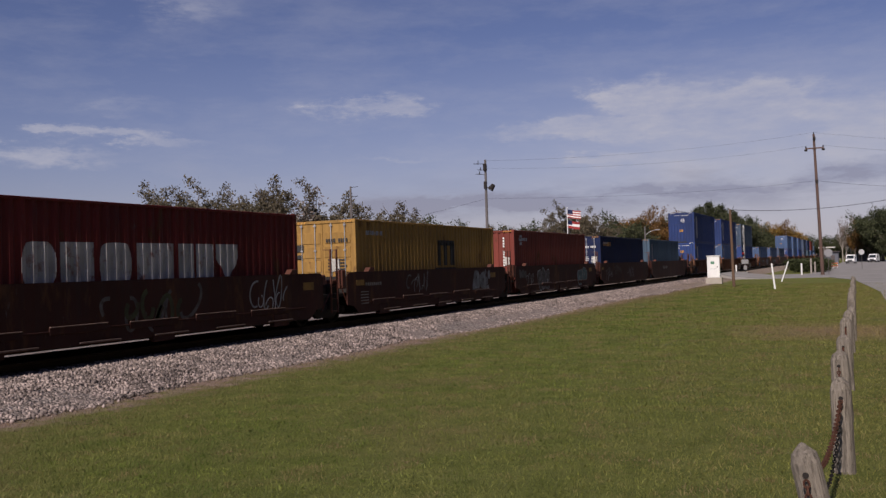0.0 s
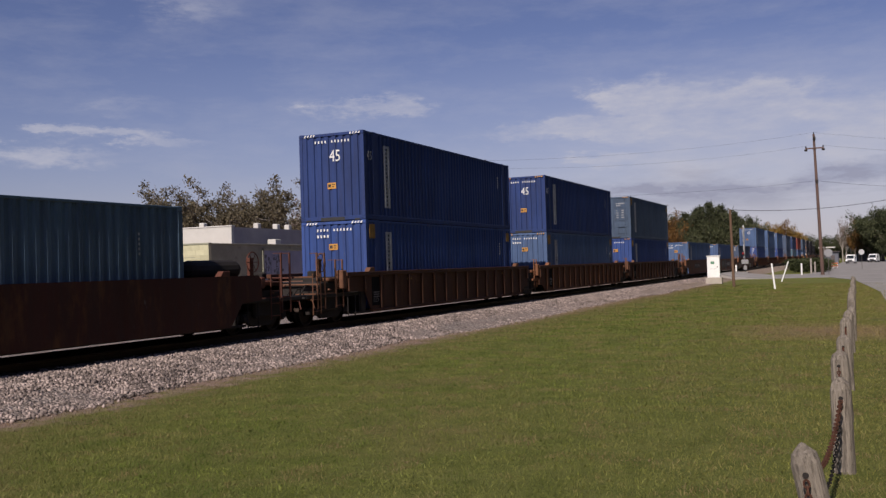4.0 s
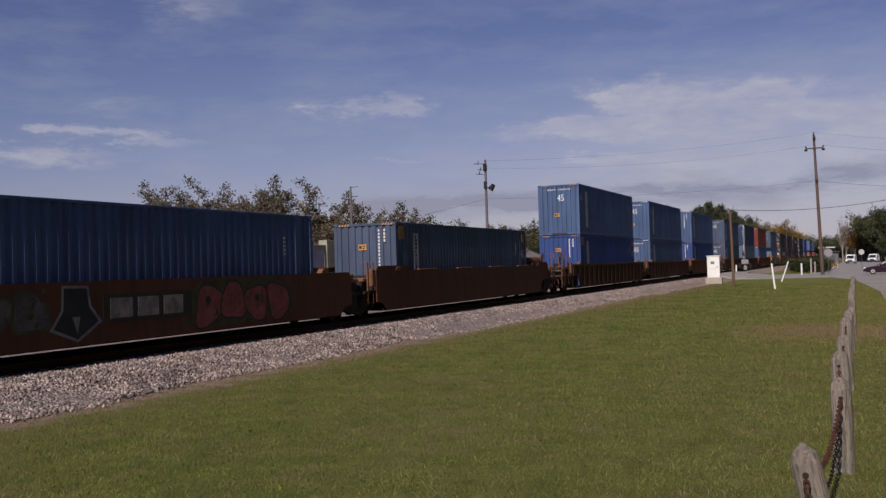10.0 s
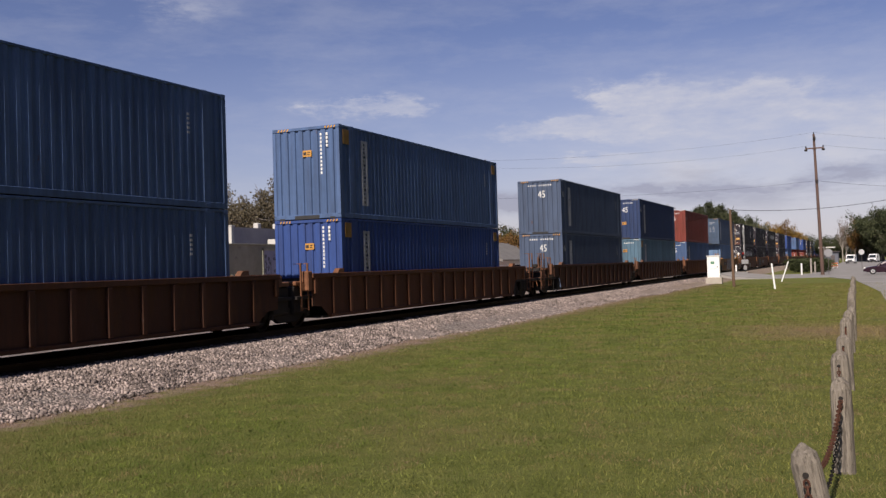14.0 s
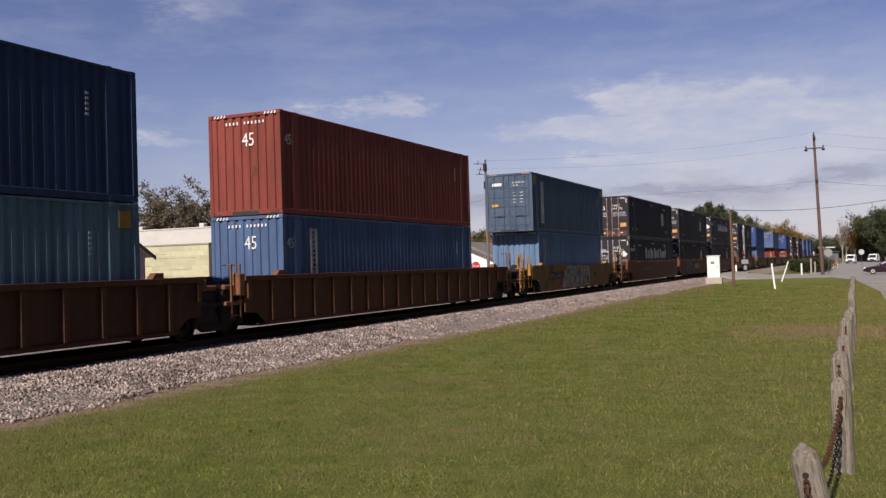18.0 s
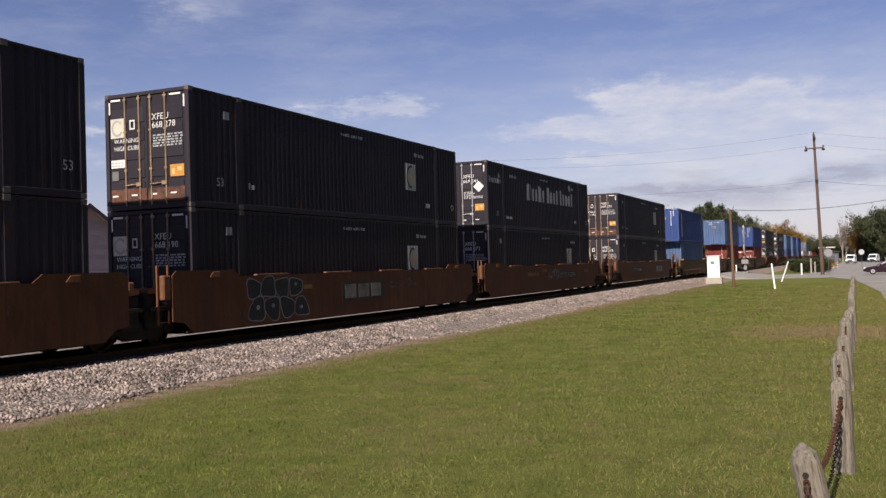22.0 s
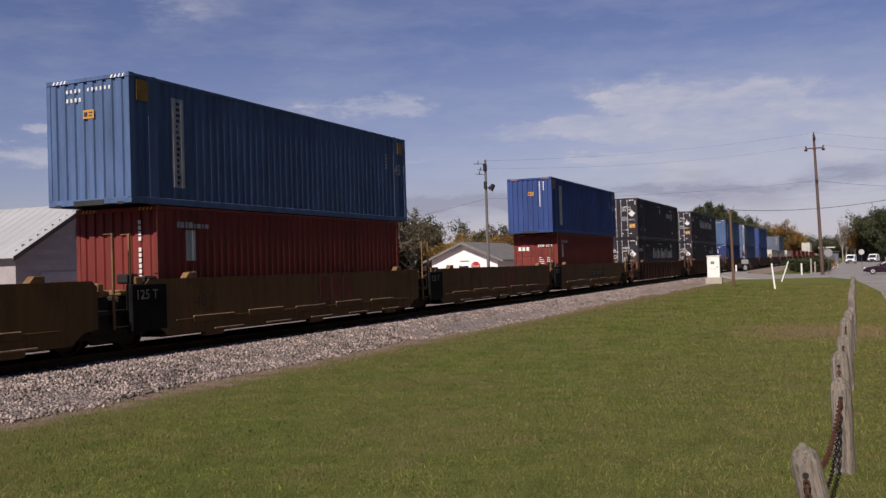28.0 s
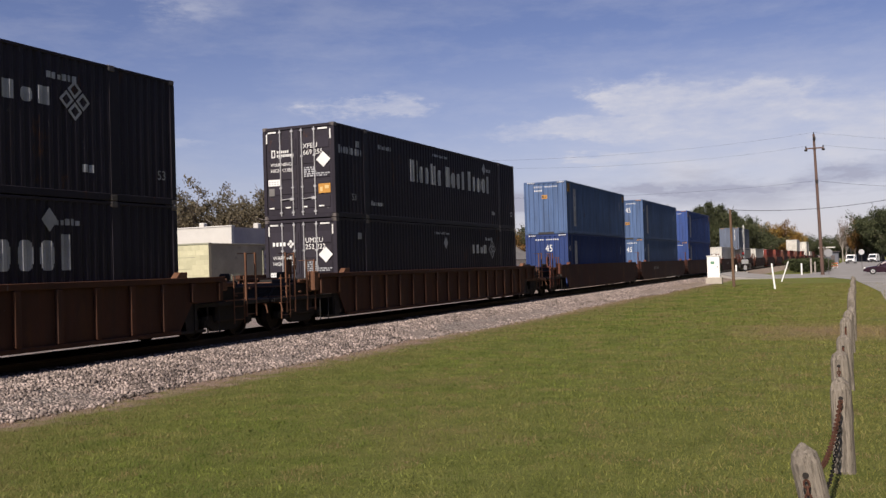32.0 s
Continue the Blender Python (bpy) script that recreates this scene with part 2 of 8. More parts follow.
def ground_mat():
    m = bpy.data.materials.new("grass ground")
    m.use_nodes = True
    k = Nodes(m.node_tree)
    co = k.n("ShaderNodeTexCoord").outputs["Object"]
    a, b, c, d = k.noise(co, 0.22, 5), k.noise(co, 1.6, 6, 0.65), k.noise(co, 14, 5, 0.7), k.noise(co, 90, 3, 0.7)
    col = k.mix(k.ramp(b, [(0.35, 0.0), (0.7, 1.0)]), (0.118, 0.136, 0.032), (0.180, 0.188, 0.054))
    col = k.mix(k.math("MULTIPLY", k.ramp(a, [(0.54, 0.0), (0.68, 1.0)]), 0.6), col, (0.200, 0.165, 0.070))
    col = k.mix(k.math("MULTIPLY", k.ramp(c, [(0.4, 0.0), (0.65, 1.0)]), 0.5), col, k.mix(1.0, col, (0.72, 0.72, 0.66), "MULTIPLY"))
    col = k.mix(k.ramp(k.math("ADD", k.math("MULTIPLY", c, 0.6), k.math("MULTIPLY", b, 0.5)), [(0.66, 0.0), (0.74, 1.0)]), col, (0.16, 0.115, 0.065))
    worn = k.math("SUBTRACT", k.n("ShaderNodeVectorMath", {0: k.n("ShaderNodeMapping", {"Vector": co, "Location": (0.5, -29.4, 0), "Scale": (1.0, 1.0, 0.0)}).outputs[0], 1: (0, 0, 0)}, operation="DISTANCE").outputs["Value"], k.math("MULTIPLY", k.math("SUBTRACT", b, 0.5), 6.0))
    col = k.mix(k.ramp(k.math("MULTIPLY", worn, 0.2), [(0.2, 0.9), (0.75, 0.0)]), col, (0.23, 0.165, 0.095))
    # bare dirt along the stones
    off = k.math("ADD", k.n("ShaderNodeSeparateXYZ", {0: co}).outputs[0], k.math("MULTIPLY", k.math("SUBTRACT", b, 0.5), 3.2))
    col = k.mix(k.ramp(k.math("ADD", k.math("MULTIPLY", off, -0.25), -2.2), [(0.62, 0.0), (0.82, 1.0)]), col, (0.31, 0.225, 0.185))
    p = k.n("ShaderNodeBsdfPrincipled", {"Base Color": col, "Roughness": 0.9, "Specular IOR Level": 0.1})
    nrm = k.n("ShaderNodeBump", {"Strength": 0.7, "Distance": 0.06, "Height": k.math("ADD", d, c)})
    k.tree.links.new(nrm.outputs[0], p.inputs["Normal"])
    k.n("ShaderNodeOutputMaterial", {0: p.outputs[0]})
    return m


def gravel_mat(name, lo, hi, scale):
    m = bpy.data.materials.new(name)
    m.use_nodes = True
    k = Nodes(m.node_tree)
    co = k.n("ShaderNodeTexCoord").outputs["Object"]
    v = k.n("ShaderNodeTexVoronoi", {"Vector": co, "Scale": scale})
    g = k.n("ShaderNodeSeparateColor", {0: v.outputs["Color"]}).outputs[0]
    col = k.mix(g, lo, hi)
    col = k.mix(k.ramp(k.noise(co, 0.8, 5), [(0.4, 0.0), (0.75, 0.5)]), col, (0.24, 0.17, 0.14))
    # sandy dirt worked into the stones towards the crossing
    far = k.math("ADD", k.math("MULTIPLY", k.n("ShaderNodeSeparateXYZ", {0: co}).outputs[1], 0.01), k.math("MULTIPLY", k.noise(co, 0.5, 5), 0.4))
    col = k.mix(k.ramp(far, [(0.62, 0.0), (0.98, 0.75)]), col, (0.27, 0.205, 0.15))
    # the train's shade put into the colour: near-black between and beside the rails
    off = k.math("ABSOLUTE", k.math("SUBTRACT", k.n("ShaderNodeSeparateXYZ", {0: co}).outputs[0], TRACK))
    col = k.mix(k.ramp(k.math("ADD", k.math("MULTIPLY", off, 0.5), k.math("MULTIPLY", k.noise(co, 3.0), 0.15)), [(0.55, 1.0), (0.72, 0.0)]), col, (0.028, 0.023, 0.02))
    p = k.n("ShaderNodeBsdfPrincipled", {"Base Color": col, "Roughness": 0.9})
    nrm = k.n("ShaderNodeBump", {"Strength": 1.0, "Distance": 0.05, "Height": k.math("SUBTRACT", 1.0, v.outputs["Distance"])})
    k.tree.links.new(nrm.outputs[0], p.inputs["Normal"])
    k.n("ShaderNodeOutputMaterial", {0: p.outputs[0]})
    return m


def asphalt_mat():
    return surface("asphalt", (0.29, 0.275, 0.26), 0.9, 0, 0.2, 0.3, 30, 0.3, (0.21, 0.20, 0.19), 0.3)


def toe(y):
    """The wandering edge between stones and turf."""
    return -12.35 + 0.42 * noise.noise((y * 0.18, 0.3, 0)) + 0.34 * noise.noise((y * 0.7, 4.0, 0)) + 0.12 * noise.noise((y * 2.3, 8.0, 0)) + 0.3 * max(0, (y - 50) / 40)


def build_ground():
    ys = [-400, -60, 0] + list(np.linspace(4, 64, 121)) + list(np.linspace(66, 130, 33)) + [160, 260, 500, 1200, 4000]
    xs = [-4000, -900, -250, -90, -60, -40, -26, -22] + list(np.linspace(-20, 10, 61)) + [14, 24, 60, 200, 900, 4000]
    v = np.array([(x, y, 0.05 * noise.noise((x * 0.12, y * 0.12, 0)) * (min(1, max(0, -0.2 - x)) if -13 < x and 0 < y < 95 else 0) - (0.012 if y > 60 else 0)) for y in ys for x in xs])
    w = len(xs)
    f = np.array([(j * w + i, j * w + i + 1, (j + 1) * w + i + 1, (j + 1) * w + i) for j in range(len(ys) - 1) for i in range(w - 1)])
    tagged(new("ground", mesh_np("ground", v, f, ground_mat())), "mown green grass field with worn brown patches", "ground", kind="structure")
    # ballast bed with its shoulder, one profile swept along the line
    ys = [-60, -20] + list(np.linspace(0, 90, 181)) + [100, 125, 180, 300, 600, 1000]
    rows = []
    for y in ys:
        t = toe(y)
        j = 0.03 * noise.noise((y * 1.3, 0, 0))
        prof = [(t + 0.25, -0.05), (t, 0.035), (t - 0.35, 0.08 + j), (-13.3, 0.27 + j), (-13.9, 0.38 - j), (-16.0, 0.40), (-17.7, 0.38), (-20.0, 0.34), (-24.0, 0.30), (-26.0, -0.05)]
        rows.append([(x, y, z) for x, z in prof])
    v = np.array([p for r in rows for p in r])
    w = len(rows[0])
    f = np.array([(j * w + i + 1, j * w + i, (j + 1) * w + i, (j + 1) * w + i + 1) for j in range(len(rows) - 1) for i in range(w - 1)])
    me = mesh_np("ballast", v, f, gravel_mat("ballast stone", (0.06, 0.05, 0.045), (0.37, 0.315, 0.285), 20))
    tagged(new("ballast", me), "pale grey crushed stone ballast bed under the track", "ballast", kind="structure")
    # loose stones on the shoulder
    rng = np.random.default_rng(3)
    oct_v = np.array([(1, 0, 0), (-1, 0, 0), (0, 1, 0), (0, -1, 0), (0, 0, 1), (0, 0, -1)], float)
    oct_f = np.array([(0, 2, 4), (2, 1, 4), (1, 3, 4), (3, 0, 4), (2, 0, 5), (1, 2, 5), (3, 1, 5), (0, 3, 5)])
    n = 88000
    y = 6 + 84 * rng.random(n) ** 1.7
    u = rng.random(n)
    t = np.array([toe(a) for a in y])
    x = t + 0.12 - rng.normal(0, 0.12, n) * (u < 0.12) - u * (t + 15.0)
    z = np.interp(-x, [12.0, 12.35, 12.7, 13.3, 13.9, 16], [0.0, 0.035, 0.08, 0.27, 0.38, 0.40])
    size = 0.015 + 0.031 * rng.random(n) ** 2
    q = rng.normal(size=(n, 4))
    q /= np.linalg.norm(q, axis=1)[:, None]
    a, b, c, d = q.T
    R = np.stack([1 - 2 * (c * c + d * d), 2 * (b * c - a * d), 2 * (b * d + a * c), 2 * (b * c + a * d), 1 - 2 * (b * b + d * d), 2 * (c * d - a * b),
                  2 * (b * d - a * c), 2 * (c * d + a * b), 1 - 2 * (b * b + c * c)], 1).reshape(n, 3, 3)
    sv = oct_v[None] * (size[:, None, None] * (0.7 + 0.6 * rng.random((n, 6, 1)))) * (0.7 + 0.6 * rng.random((n, 1, 3)))
    v = np.einsum("nij,nkj->nki", R, sv) + np.stack([x, y, z + size * 0.25], 1)[:, None]
    f = (oct_f[None] + 6 * np.arange(n)[:, None, None]).reshape(-1, 3)
    me = mesh_np("ballast_stones", v.reshape(-1, 3), f, surface("loose stone", (0.262, 0.212, 0.192), 0.9, 0, 0.45, 2, 60, 0.2, None, 0, island=True))
    tagged(new("ballast_stones", me), "loose pale grey crushed stones along the track", "gravel", kind="stuff")
    # rails and ties
    for side, x in (("near", TRACK + 0.75), ("far", TRACK - 0.75)):
        bm = bmesh.new()
        prof = [(-0.075, -0.18), (0.075, -0.18), (0.075, -0.165), (0.012, -0.14), (0.012, -0.045), (0.037, -0.035), (0.037, -0.004), (0.03, 0), (-0.03, 0), (-0.037, -0.004), (-0.037, -0.035), (-0.012, -0.045), (-0.012, -0.14), (-0.075, -0.165)]
        ring = [[bm.verts.new((x + a, y, RAIL + b)) for a, b in prof] for y in (-80, 1000)]
        for i in range(len(prof)):
            j = (i + 1) % len(prof)
            bm.faces.new((ring[0][i], ring[1][i], ring[1][j], ring[0][j]))
        tagged(part("rail", bm, RAILMAT), "brown steel rail on the ballast", "rail", "rails of the line", kind="structure")
    tie = boxes((-1.3, -0.11, 0, 1.3, 0.11, 0.17), w=0.012)
    me = bpy.data.meshes.new("tie")
    tie.to_mesh(me)
    tie.free()
    me.materials.append(surface("tie wood", (0.06, 0.045, 0.035), 0.9, 0, 0.3, 3, 20, 0.4, None, 0, (0.5, 5, 5)))
    track = empty("track_ties", pose(0, 0, 0), "dark wooden ties half buried in the ballast", "ties", kind="structure")
    for i in range(170):
        ob = new("tie", me)
        ob.parent = track
        ob.matrix_basis = pose(TRACK + random.uniform(-.03, .03), 4 + i * 0.55, 0.245 + random.uniform(-.01, .01), 0, 0, random.uniform(-.8, .8))


def grass_mat():
    """Blades: green with yellow ones among them, in patches of two sizes."""
    m = bpy.data.materials.new("grass blade")
    m.use_nodes = True
    k = Nodes(m.node_tree)
    isl = k.n("ShaderNodeNewGeometry").outputs["Random Per Island"]
    co = k.n("ShaderNodeTexCoord").outputs["Object"]
    patch, tuft = k.noise(co, 0.5, 4, 0.6), k.math("ADD", k.math("MULTIPLY", k.noise(co, 1.9, 5, 0.7), 0.7), k.math("MULTIPLY", k.noise(co, 11.0, 3, 0.7), 0.3))
    col = k.mix(k.ramp(tuft, [(0.42, 0.0), (0.58, 1.0)]), (0.080, 0.118, 0.015), (0.200, 0.232, 0.048))
    col = k.mix(k.math("MULTIPLY", k.ramp(patch, [(0.48, 0.0), (0.64, 1.0)]), 0.65), col, (0.250, 0.210, 0.082))
    deep = k.noise(k.n("ShaderNodeMapping", {"Vector": co, "Location": (7.0, 3.0, 0), "Scale": (1.0, 0.55, 1.0)}).outputs[0], 0.8, 5, 0.65)
    col = k.mix(k.math("MULTIPLY", k.ramp(deep, [(0.49, 0.0), (0.62, 1.0)]), 0.75), col, (0.060, 0.100, 0.013))
    b = k.noise(co, 1.6, 6, 0.65)
    fringe = k.math("ADD", k.n("ShaderNodeSeparateXYZ", {0: co}).outputs[0], k.math("MULTIPLY", k.math("SUBTRACT", b, 0.5), 3.5))
    col = k.mix(k.ramp(k.math("MULTIPLY", k.math("ADD", fringe, 13.0), 0.25), [(0.3, 0.85), (0.62, 0.35), (1.0, 0.0)]), col, (0.20, 0.145, 0.085))
    worn = k.math("SUBTRACT", k.n("ShaderNodeVectorMath", {0: k.n("ShaderNodeMapping", {"Vector": co, "Location": (0.5, -29.4, 0), "Scale": (1.0, 1.0, 0.0)}).outputs[0], 1: (0, 0, 0)}, operation="DISTANCE").outputs["Value"], k.math("MULTIPLY", k.math("SUBTRACT", b, 0.5), 6.0))
    col = k.mix(k.ramp(k.math("MULTIPLY", worn, 0.2), [(0.2, 0.85), (0.75, 0.0)]), col, (0.25, 0.175, 0.10))
    side = k.math("ADD", k.n("ShaderNodeSeparateXYZ", {0: co}).outputs[0], k.math("MULTIPLY", patch, 4.0))
    col = k.mix(k.math("MULTIPLY", k.ramp(k.math("MULTIPLY", k.math("ADD", side, 6.0), 0.1), [(0.2, 0.0), (0.8, 1.0)]), 0.5), col, (0.27, 0.228, 0.075))
    col = k.mix(k.math("MULTIPLY", k.ramp(k.noise(co, 1.1, 5, 0.7), [(0.51, 0.0), (0.61, 1.0)]), 0.75), col, (0.245, 0.165, 0.092))
    col = k.mix(k.ramp(isl, [(0.88, 0.0), (0.92, 0.08)]), col, (0.34, 0.29, 0.16))
    col = k.mix(1.0, col, k.ramp(isl, [(0.0, 0.74), (0.5, 1.06), (0.85, 1.30)]), "MULTIPLY")
    d = k.n("ShaderNodeBsdfPrincipled", {"Base Color": col, "Roughness": 0.6, "Specular IOR Level": 0.2})
    t = k.n("ShaderNodeBsdfTranslucent", {"Color": col})
    s = k.n("ShaderNodeMixShader", {0: 0.3, 1: d.outputs[0], 2: t.outputs[0]})
    k.n("ShaderNodeOutputMaterial", {0: s.outputs[0]})
    return m


def build_grass():
    rng = np.random.default_rng(5)
    n = 600000
    y = 4 + 76 * rng.random(n) ** 2.1
    x = -13.6 + 17.5 * rng.random(n)
    t = np.array([toe(a) for a in np.linspace(0, 90, 400)])
    keep = (x > np.interp(y, np.linspace(0, 90, 400), t) + 0.6 * rng.normal(size=n) ** 2 - 0.05) & (x < 3.6) & (x > -y * 1.25 - 2)
    bare = np.array([noise.noise((a * 0.55, b * 0.3, 3.3)) + 0.5 * noise.noise((a * 1.7, b * 1.1, 7.3)) for a, b in zip(x, y)])
    keep &= bare < 0.55 + 0.3 * rng.random(n)
    x, y, bare = x[keep], y[keep], bare[keep]
    n = len(x)
    g = 1 + np.maximum(0, y - 12) / 22
    h = (0.006 + 0.034 * rng.random(n) ** 2) * (1 - 0.5 * np.clip(bare, 0, 1))
    w = (0.0023 + 0.0024 * rng.random(n)) * g
    clump = np.array([noise.noise((a * 5.5, b * 5.5, 9.0)) for a, b in zip(x, y)])
    h *= np.clip(1.0 + 1.3 * clump, 0.35, 2.0)
    ang, lean = rng.random(n) * 6.283, rng.normal(size=(n, 2)) * 0.04
    rise = np.array([0.05 * noise.noise((a * 0.12, b * 0.12, 0)) for a, b in zip(x, y)]) * np.clip(-0.2 - x, 0, 1) * (x > -13) - 0.012 * (y > 61)
    base = np.stack([x, y, rise - 0.014], 1)
    side = np.stack([np.cos(ang) * w, np.sin(ang) * w, np.zeros(n)], 1)
    mid = base + np.stack([lean[:, 0] * 0.4, lean[:, 1] * 0.4, h * 0.6 + 0.02], 1)
    tip = base + np.stack([lean[:, 0], lean[:, 1], h + 0.024], 1)
    v = np.stack([base - side, base + side, mid + side * 0.8, tip, mid - side * 0.8], 1).reshape(-1, 3)
    f = np.array([[0, 1, 2, 4], [4, 2, 3, 3]])
    idx = 5 * np.arange(n)[:, None]
    tri = np.concatenate([idx + np.array([[0, 1, 2]]), idx + np.array([[0, 2, 4]]), idx + np.array([[4, 2, 3]])])
    me = mesh_np("grass", v, tri, grass_mat())
    tagged(new("grass", me), "short mown green lawn grass", "grass", kind="stuff")


build_ground()
build_grass()


def sheet(name, pts, z, mat, label, cat):
    bm = bmesh.new()
    top = [bm.verts.new((x, y, z)) for x, y in pts]
    low = [bm.verts.new((x, y, z - 0.12)) for x, y in pts]
    bm.faces.new(top)
    for i in range(len(pts)):
        j = (i + 1) % len(pts)
        bm.faces.new((low[i], low[j], top[j], top[i]))
    bmesh.ops.recalc_face_normals(bm, faces=bm.faces[:])
    return tagged(part(name, bm, mat), label, cat, kind="structure")


# the road over the crossing and the street that runs off beside the line
sheet("road", [(-12.2, ROAD_Y0), (-3.0, ROAD_Y0 + 1), (-0.6, 88), (0.9, 60), (1.0, 40), (1.0, -30), (9, -30), (9, 90), (16, 101), (40, 101), (40, 118), (10, 122), (7.5, 200), (9, 700), (-1.5, 700), (-5, 300), (-5.5, 135), (-6, 122), (-12.2, 118)], 0.02, asphalt_mat(),
      "faded grey asphalt road at the level crossing", "road")


def crossing():
    bm = bmesh.new()
    prof = [(-9.5, 0.025), (-12.3, 0.30), (-13.6, 0.555), (-18.0, 0.56), (-22, 0.45), (-28, 0.03), (-70, 0.03)]
    rows = [[bm.verts.new((x, y, z)) for x, z in prof] for y in (ROAD_Y0 + 0.2, 118.0)]
    for i in range(len(prof) - 1):
        bm.faces.new((rows[0][i], rows[1][i], rows[1][i + 1], rows[0][i + 1]))
    for r in rows:
        low = [bm.verts.new((v.co.x, v.co.y, -0.2)) for v in r]
        for i in range(len(prof) - 1):
            bm.faces.new((r[i], r[i + 1], low[i + 1], low[i]))
    bmesh.ops.recalc_face_normals(bm, faces=bm.faces[:])
    tagged(part("crossing_ramp", bm, asphalt_mat()), "worn grey asphalt ramp over the rails", "road", kind="structure")


crossing()

# ---- containers ----
H = 2.896
LEN = {40: 12.192, 45: 13.716, 53: 16.154}
WID = {40: 2.438, 45: 2.438, 53: 2.591}
PAINTS = {
    "faded blue": paint("faded blue paint", (0.088, 0.142, 0.272), -0.25), "royal blue": paint("royal blue paint", (0.044, 0.082, 0.25), -0.25),
    "blue": paint("blue paint", (0.032, 0.056, 0.170), -0.25), "grey-blue": paint("grey-blue paint", (0.080, 0.108, 0.170), -0.25), "dull blue": paint("dull blue paint", (0.035, 0.056, 0.130), -0.25),
    "light blue": paint("light blue paint", (0.095, 0.150, 0.215), -0.25), "steel blue": paint("steel blue paint", (0.075, 0.108, 0.165), -0.25),
    "navy blue": paint("navy blue paint", (0.015, 0.024, 0.075), 0.15), "orange-red": paint("orange-red paint", (0.235, 0.060, 0.046), 0.2),
    "brick red": paint("brick red paint", (0.205, 0.042, 0.036), 0.2), "dark red": paint("dark red paint", (0.148, 0.025, 0.023), 0.2),
    "yellow": paint("yellow paint", (0.37, 0.215, 0.062), 0.15), "black": paint("black paint", (0.034, 0.030, 0.040), 0.05, 0.5),
    "brown": paint("brown container paint", (0.13, 0.055, 0.04), 0.3), "teal blue": paint("teal blue paint", (0.115, 0.195, 0.265), -0.25), "pale blue": paint("pale blue paint", (0.135, 0.215, 0.35), -0.25), "white": paint("white container paint", (0.62, 0.60, 0.54), 0.12), "grey": paint("grey container paint", (0.13, 0.155, 0.21), 0.2)}
GUN = surface("dark gasket", (0.03, 0.03, 0.032), 0.7, 0, 0.2, 4, 30, 0.1)
RUSTROD = surface("rusty galvanised rod", (0.33, 0.23, 0.15), 0.6, 0.2, 0.35, 4, 20, 0.1)
GALV = surface("galvanised rod", (0.42, 0.42, 0.43), 0.5, 0.3, 0.2, 4, 30, 0.1)
MESHES = {}


def along(s):
    """Where a place on the train lies at the start."""
    return s + 0.1 * min(32, max(0, s - 20) / 16.3)



def waves(y0, y1, pitch=0.278, depth=0.034, flat=0.0):
    """Points along a corrugated wall: distance along it and how far it lies back."""
    out, n = [], max(1, round((y1 - y0) / pitch))
    p = (y1 - y0) / n
    for i in range(n):
        a = y0 + i * p
        out += [(a, 0.0), (a + p * 0.26, 0.0), (a + p * 0.45, depth), (a + p * 0.74, depth), (a + p * 0.93, 0.0)]
    return out + [(y1, 0.0)]


def side_profile(size):
    L = LEN[size]
    e = L / 2 - 0.16
    if size == 40:
        return waves(-e, e)
    s = 6.096 - 0.16 if size == 45 else 6.096 - 0.12
    if size == 45:
        return waves(-e, -s - 0.32, 0.26) + waves(-s, s) + waves(s + 0.32, e, 0.26)
    return waves(-e, -s - 0.24, 0.23, 0.026) + waves(-s, s, 0.23, 0.026) + waves(s + 0.24, e, 0.23, 0.026)


def strip(bm, prof, z0, z1, place):
    """A wall strip through a profile; place maps (along, back, z) to a point."""
    a = [bm.verts.new(place(y, d, z0)) for y, d in prof]
    b = [bm.verts.new(place(y, d, z1)) for y, d in prof]
    for i in range(len(prof) - 1):
        bm.faces.new((a[i], a[i + 1], b[i + 1], b[i]))


def cut(prof, ya, yb):
    """The stretch of a profile between two places."""
    ys, ds = [p[0] for p in prof], [p[1] for p in prof]
    mid = [p for p in prof if ya < p[0] < yb]
    return [(ya, float(np.interp(ya, ys, ds)))] + mid + [(yb, float(np.interp(yb, ys, ds)))]


def shared(key, make, name):
    """A bare mesh, made once for each kind and colour."""
    if key not in MESHES:
        bm = make()
        me = bpy.data.meshes.new(name)
        bm.to_mesh(me)
        bm.free()
        MESHES[key] = me
    return MESHES[key]


def coloured(key, make, name, mat):
    k2 = key + (mat.name,)
    if k2 not in MESHES:
        me = shared(key, make, name).copy()
        me.materials.append(mat)
        MESHES[k2] = me
    return MESHES[k2]


def make_frame(size):
    L, W = LEN[size] / 2, WID[size] / 2
    bs = []
    for sx in (-1, 1):
        for sy in (-1, 1):
            x0, x1 = sorted((sx * W, sx * (W - 0.12)))
            y0, y1 = sorted((sy * L, sy * (L - 0.16)))
            bs.append((x0, y0, 0.12, x1, y1, H - 0.12))
            if size != 40:
                y0, y1 = sorted((sy * (6.096 + 0.15), sy * (6.096 - (0.16 if size == 45 else 0.1))))
                x0, x1 = sorted((sx * (W - 0.004), sx * (W - 0.1)))
                bs.append((x0, y0, 0.15, x1, y1, H - 0.07))
        x0, x1 = sorted((sx * W, sx * (W - 0.06)))
        bs += [(x0, -L + 0.1, 0.0, x1, L - 0.1, 0.15), (x0, -L + 0.1, H - 0.075, x1, L - 0.1, H - 0.012)]
    for sy in (-1, 1):
        y0, y1 = sorted((sy * L, sy * (L - 0.08)))
        bs += [(-W + 0.1, y0, 0.005, W - 0.1, y1, 0.14), (-W + 0.1, y0, H - 0.11, W - 0.1, y1, H - 0.016)]
    return boxes(*bs, w=0.008)


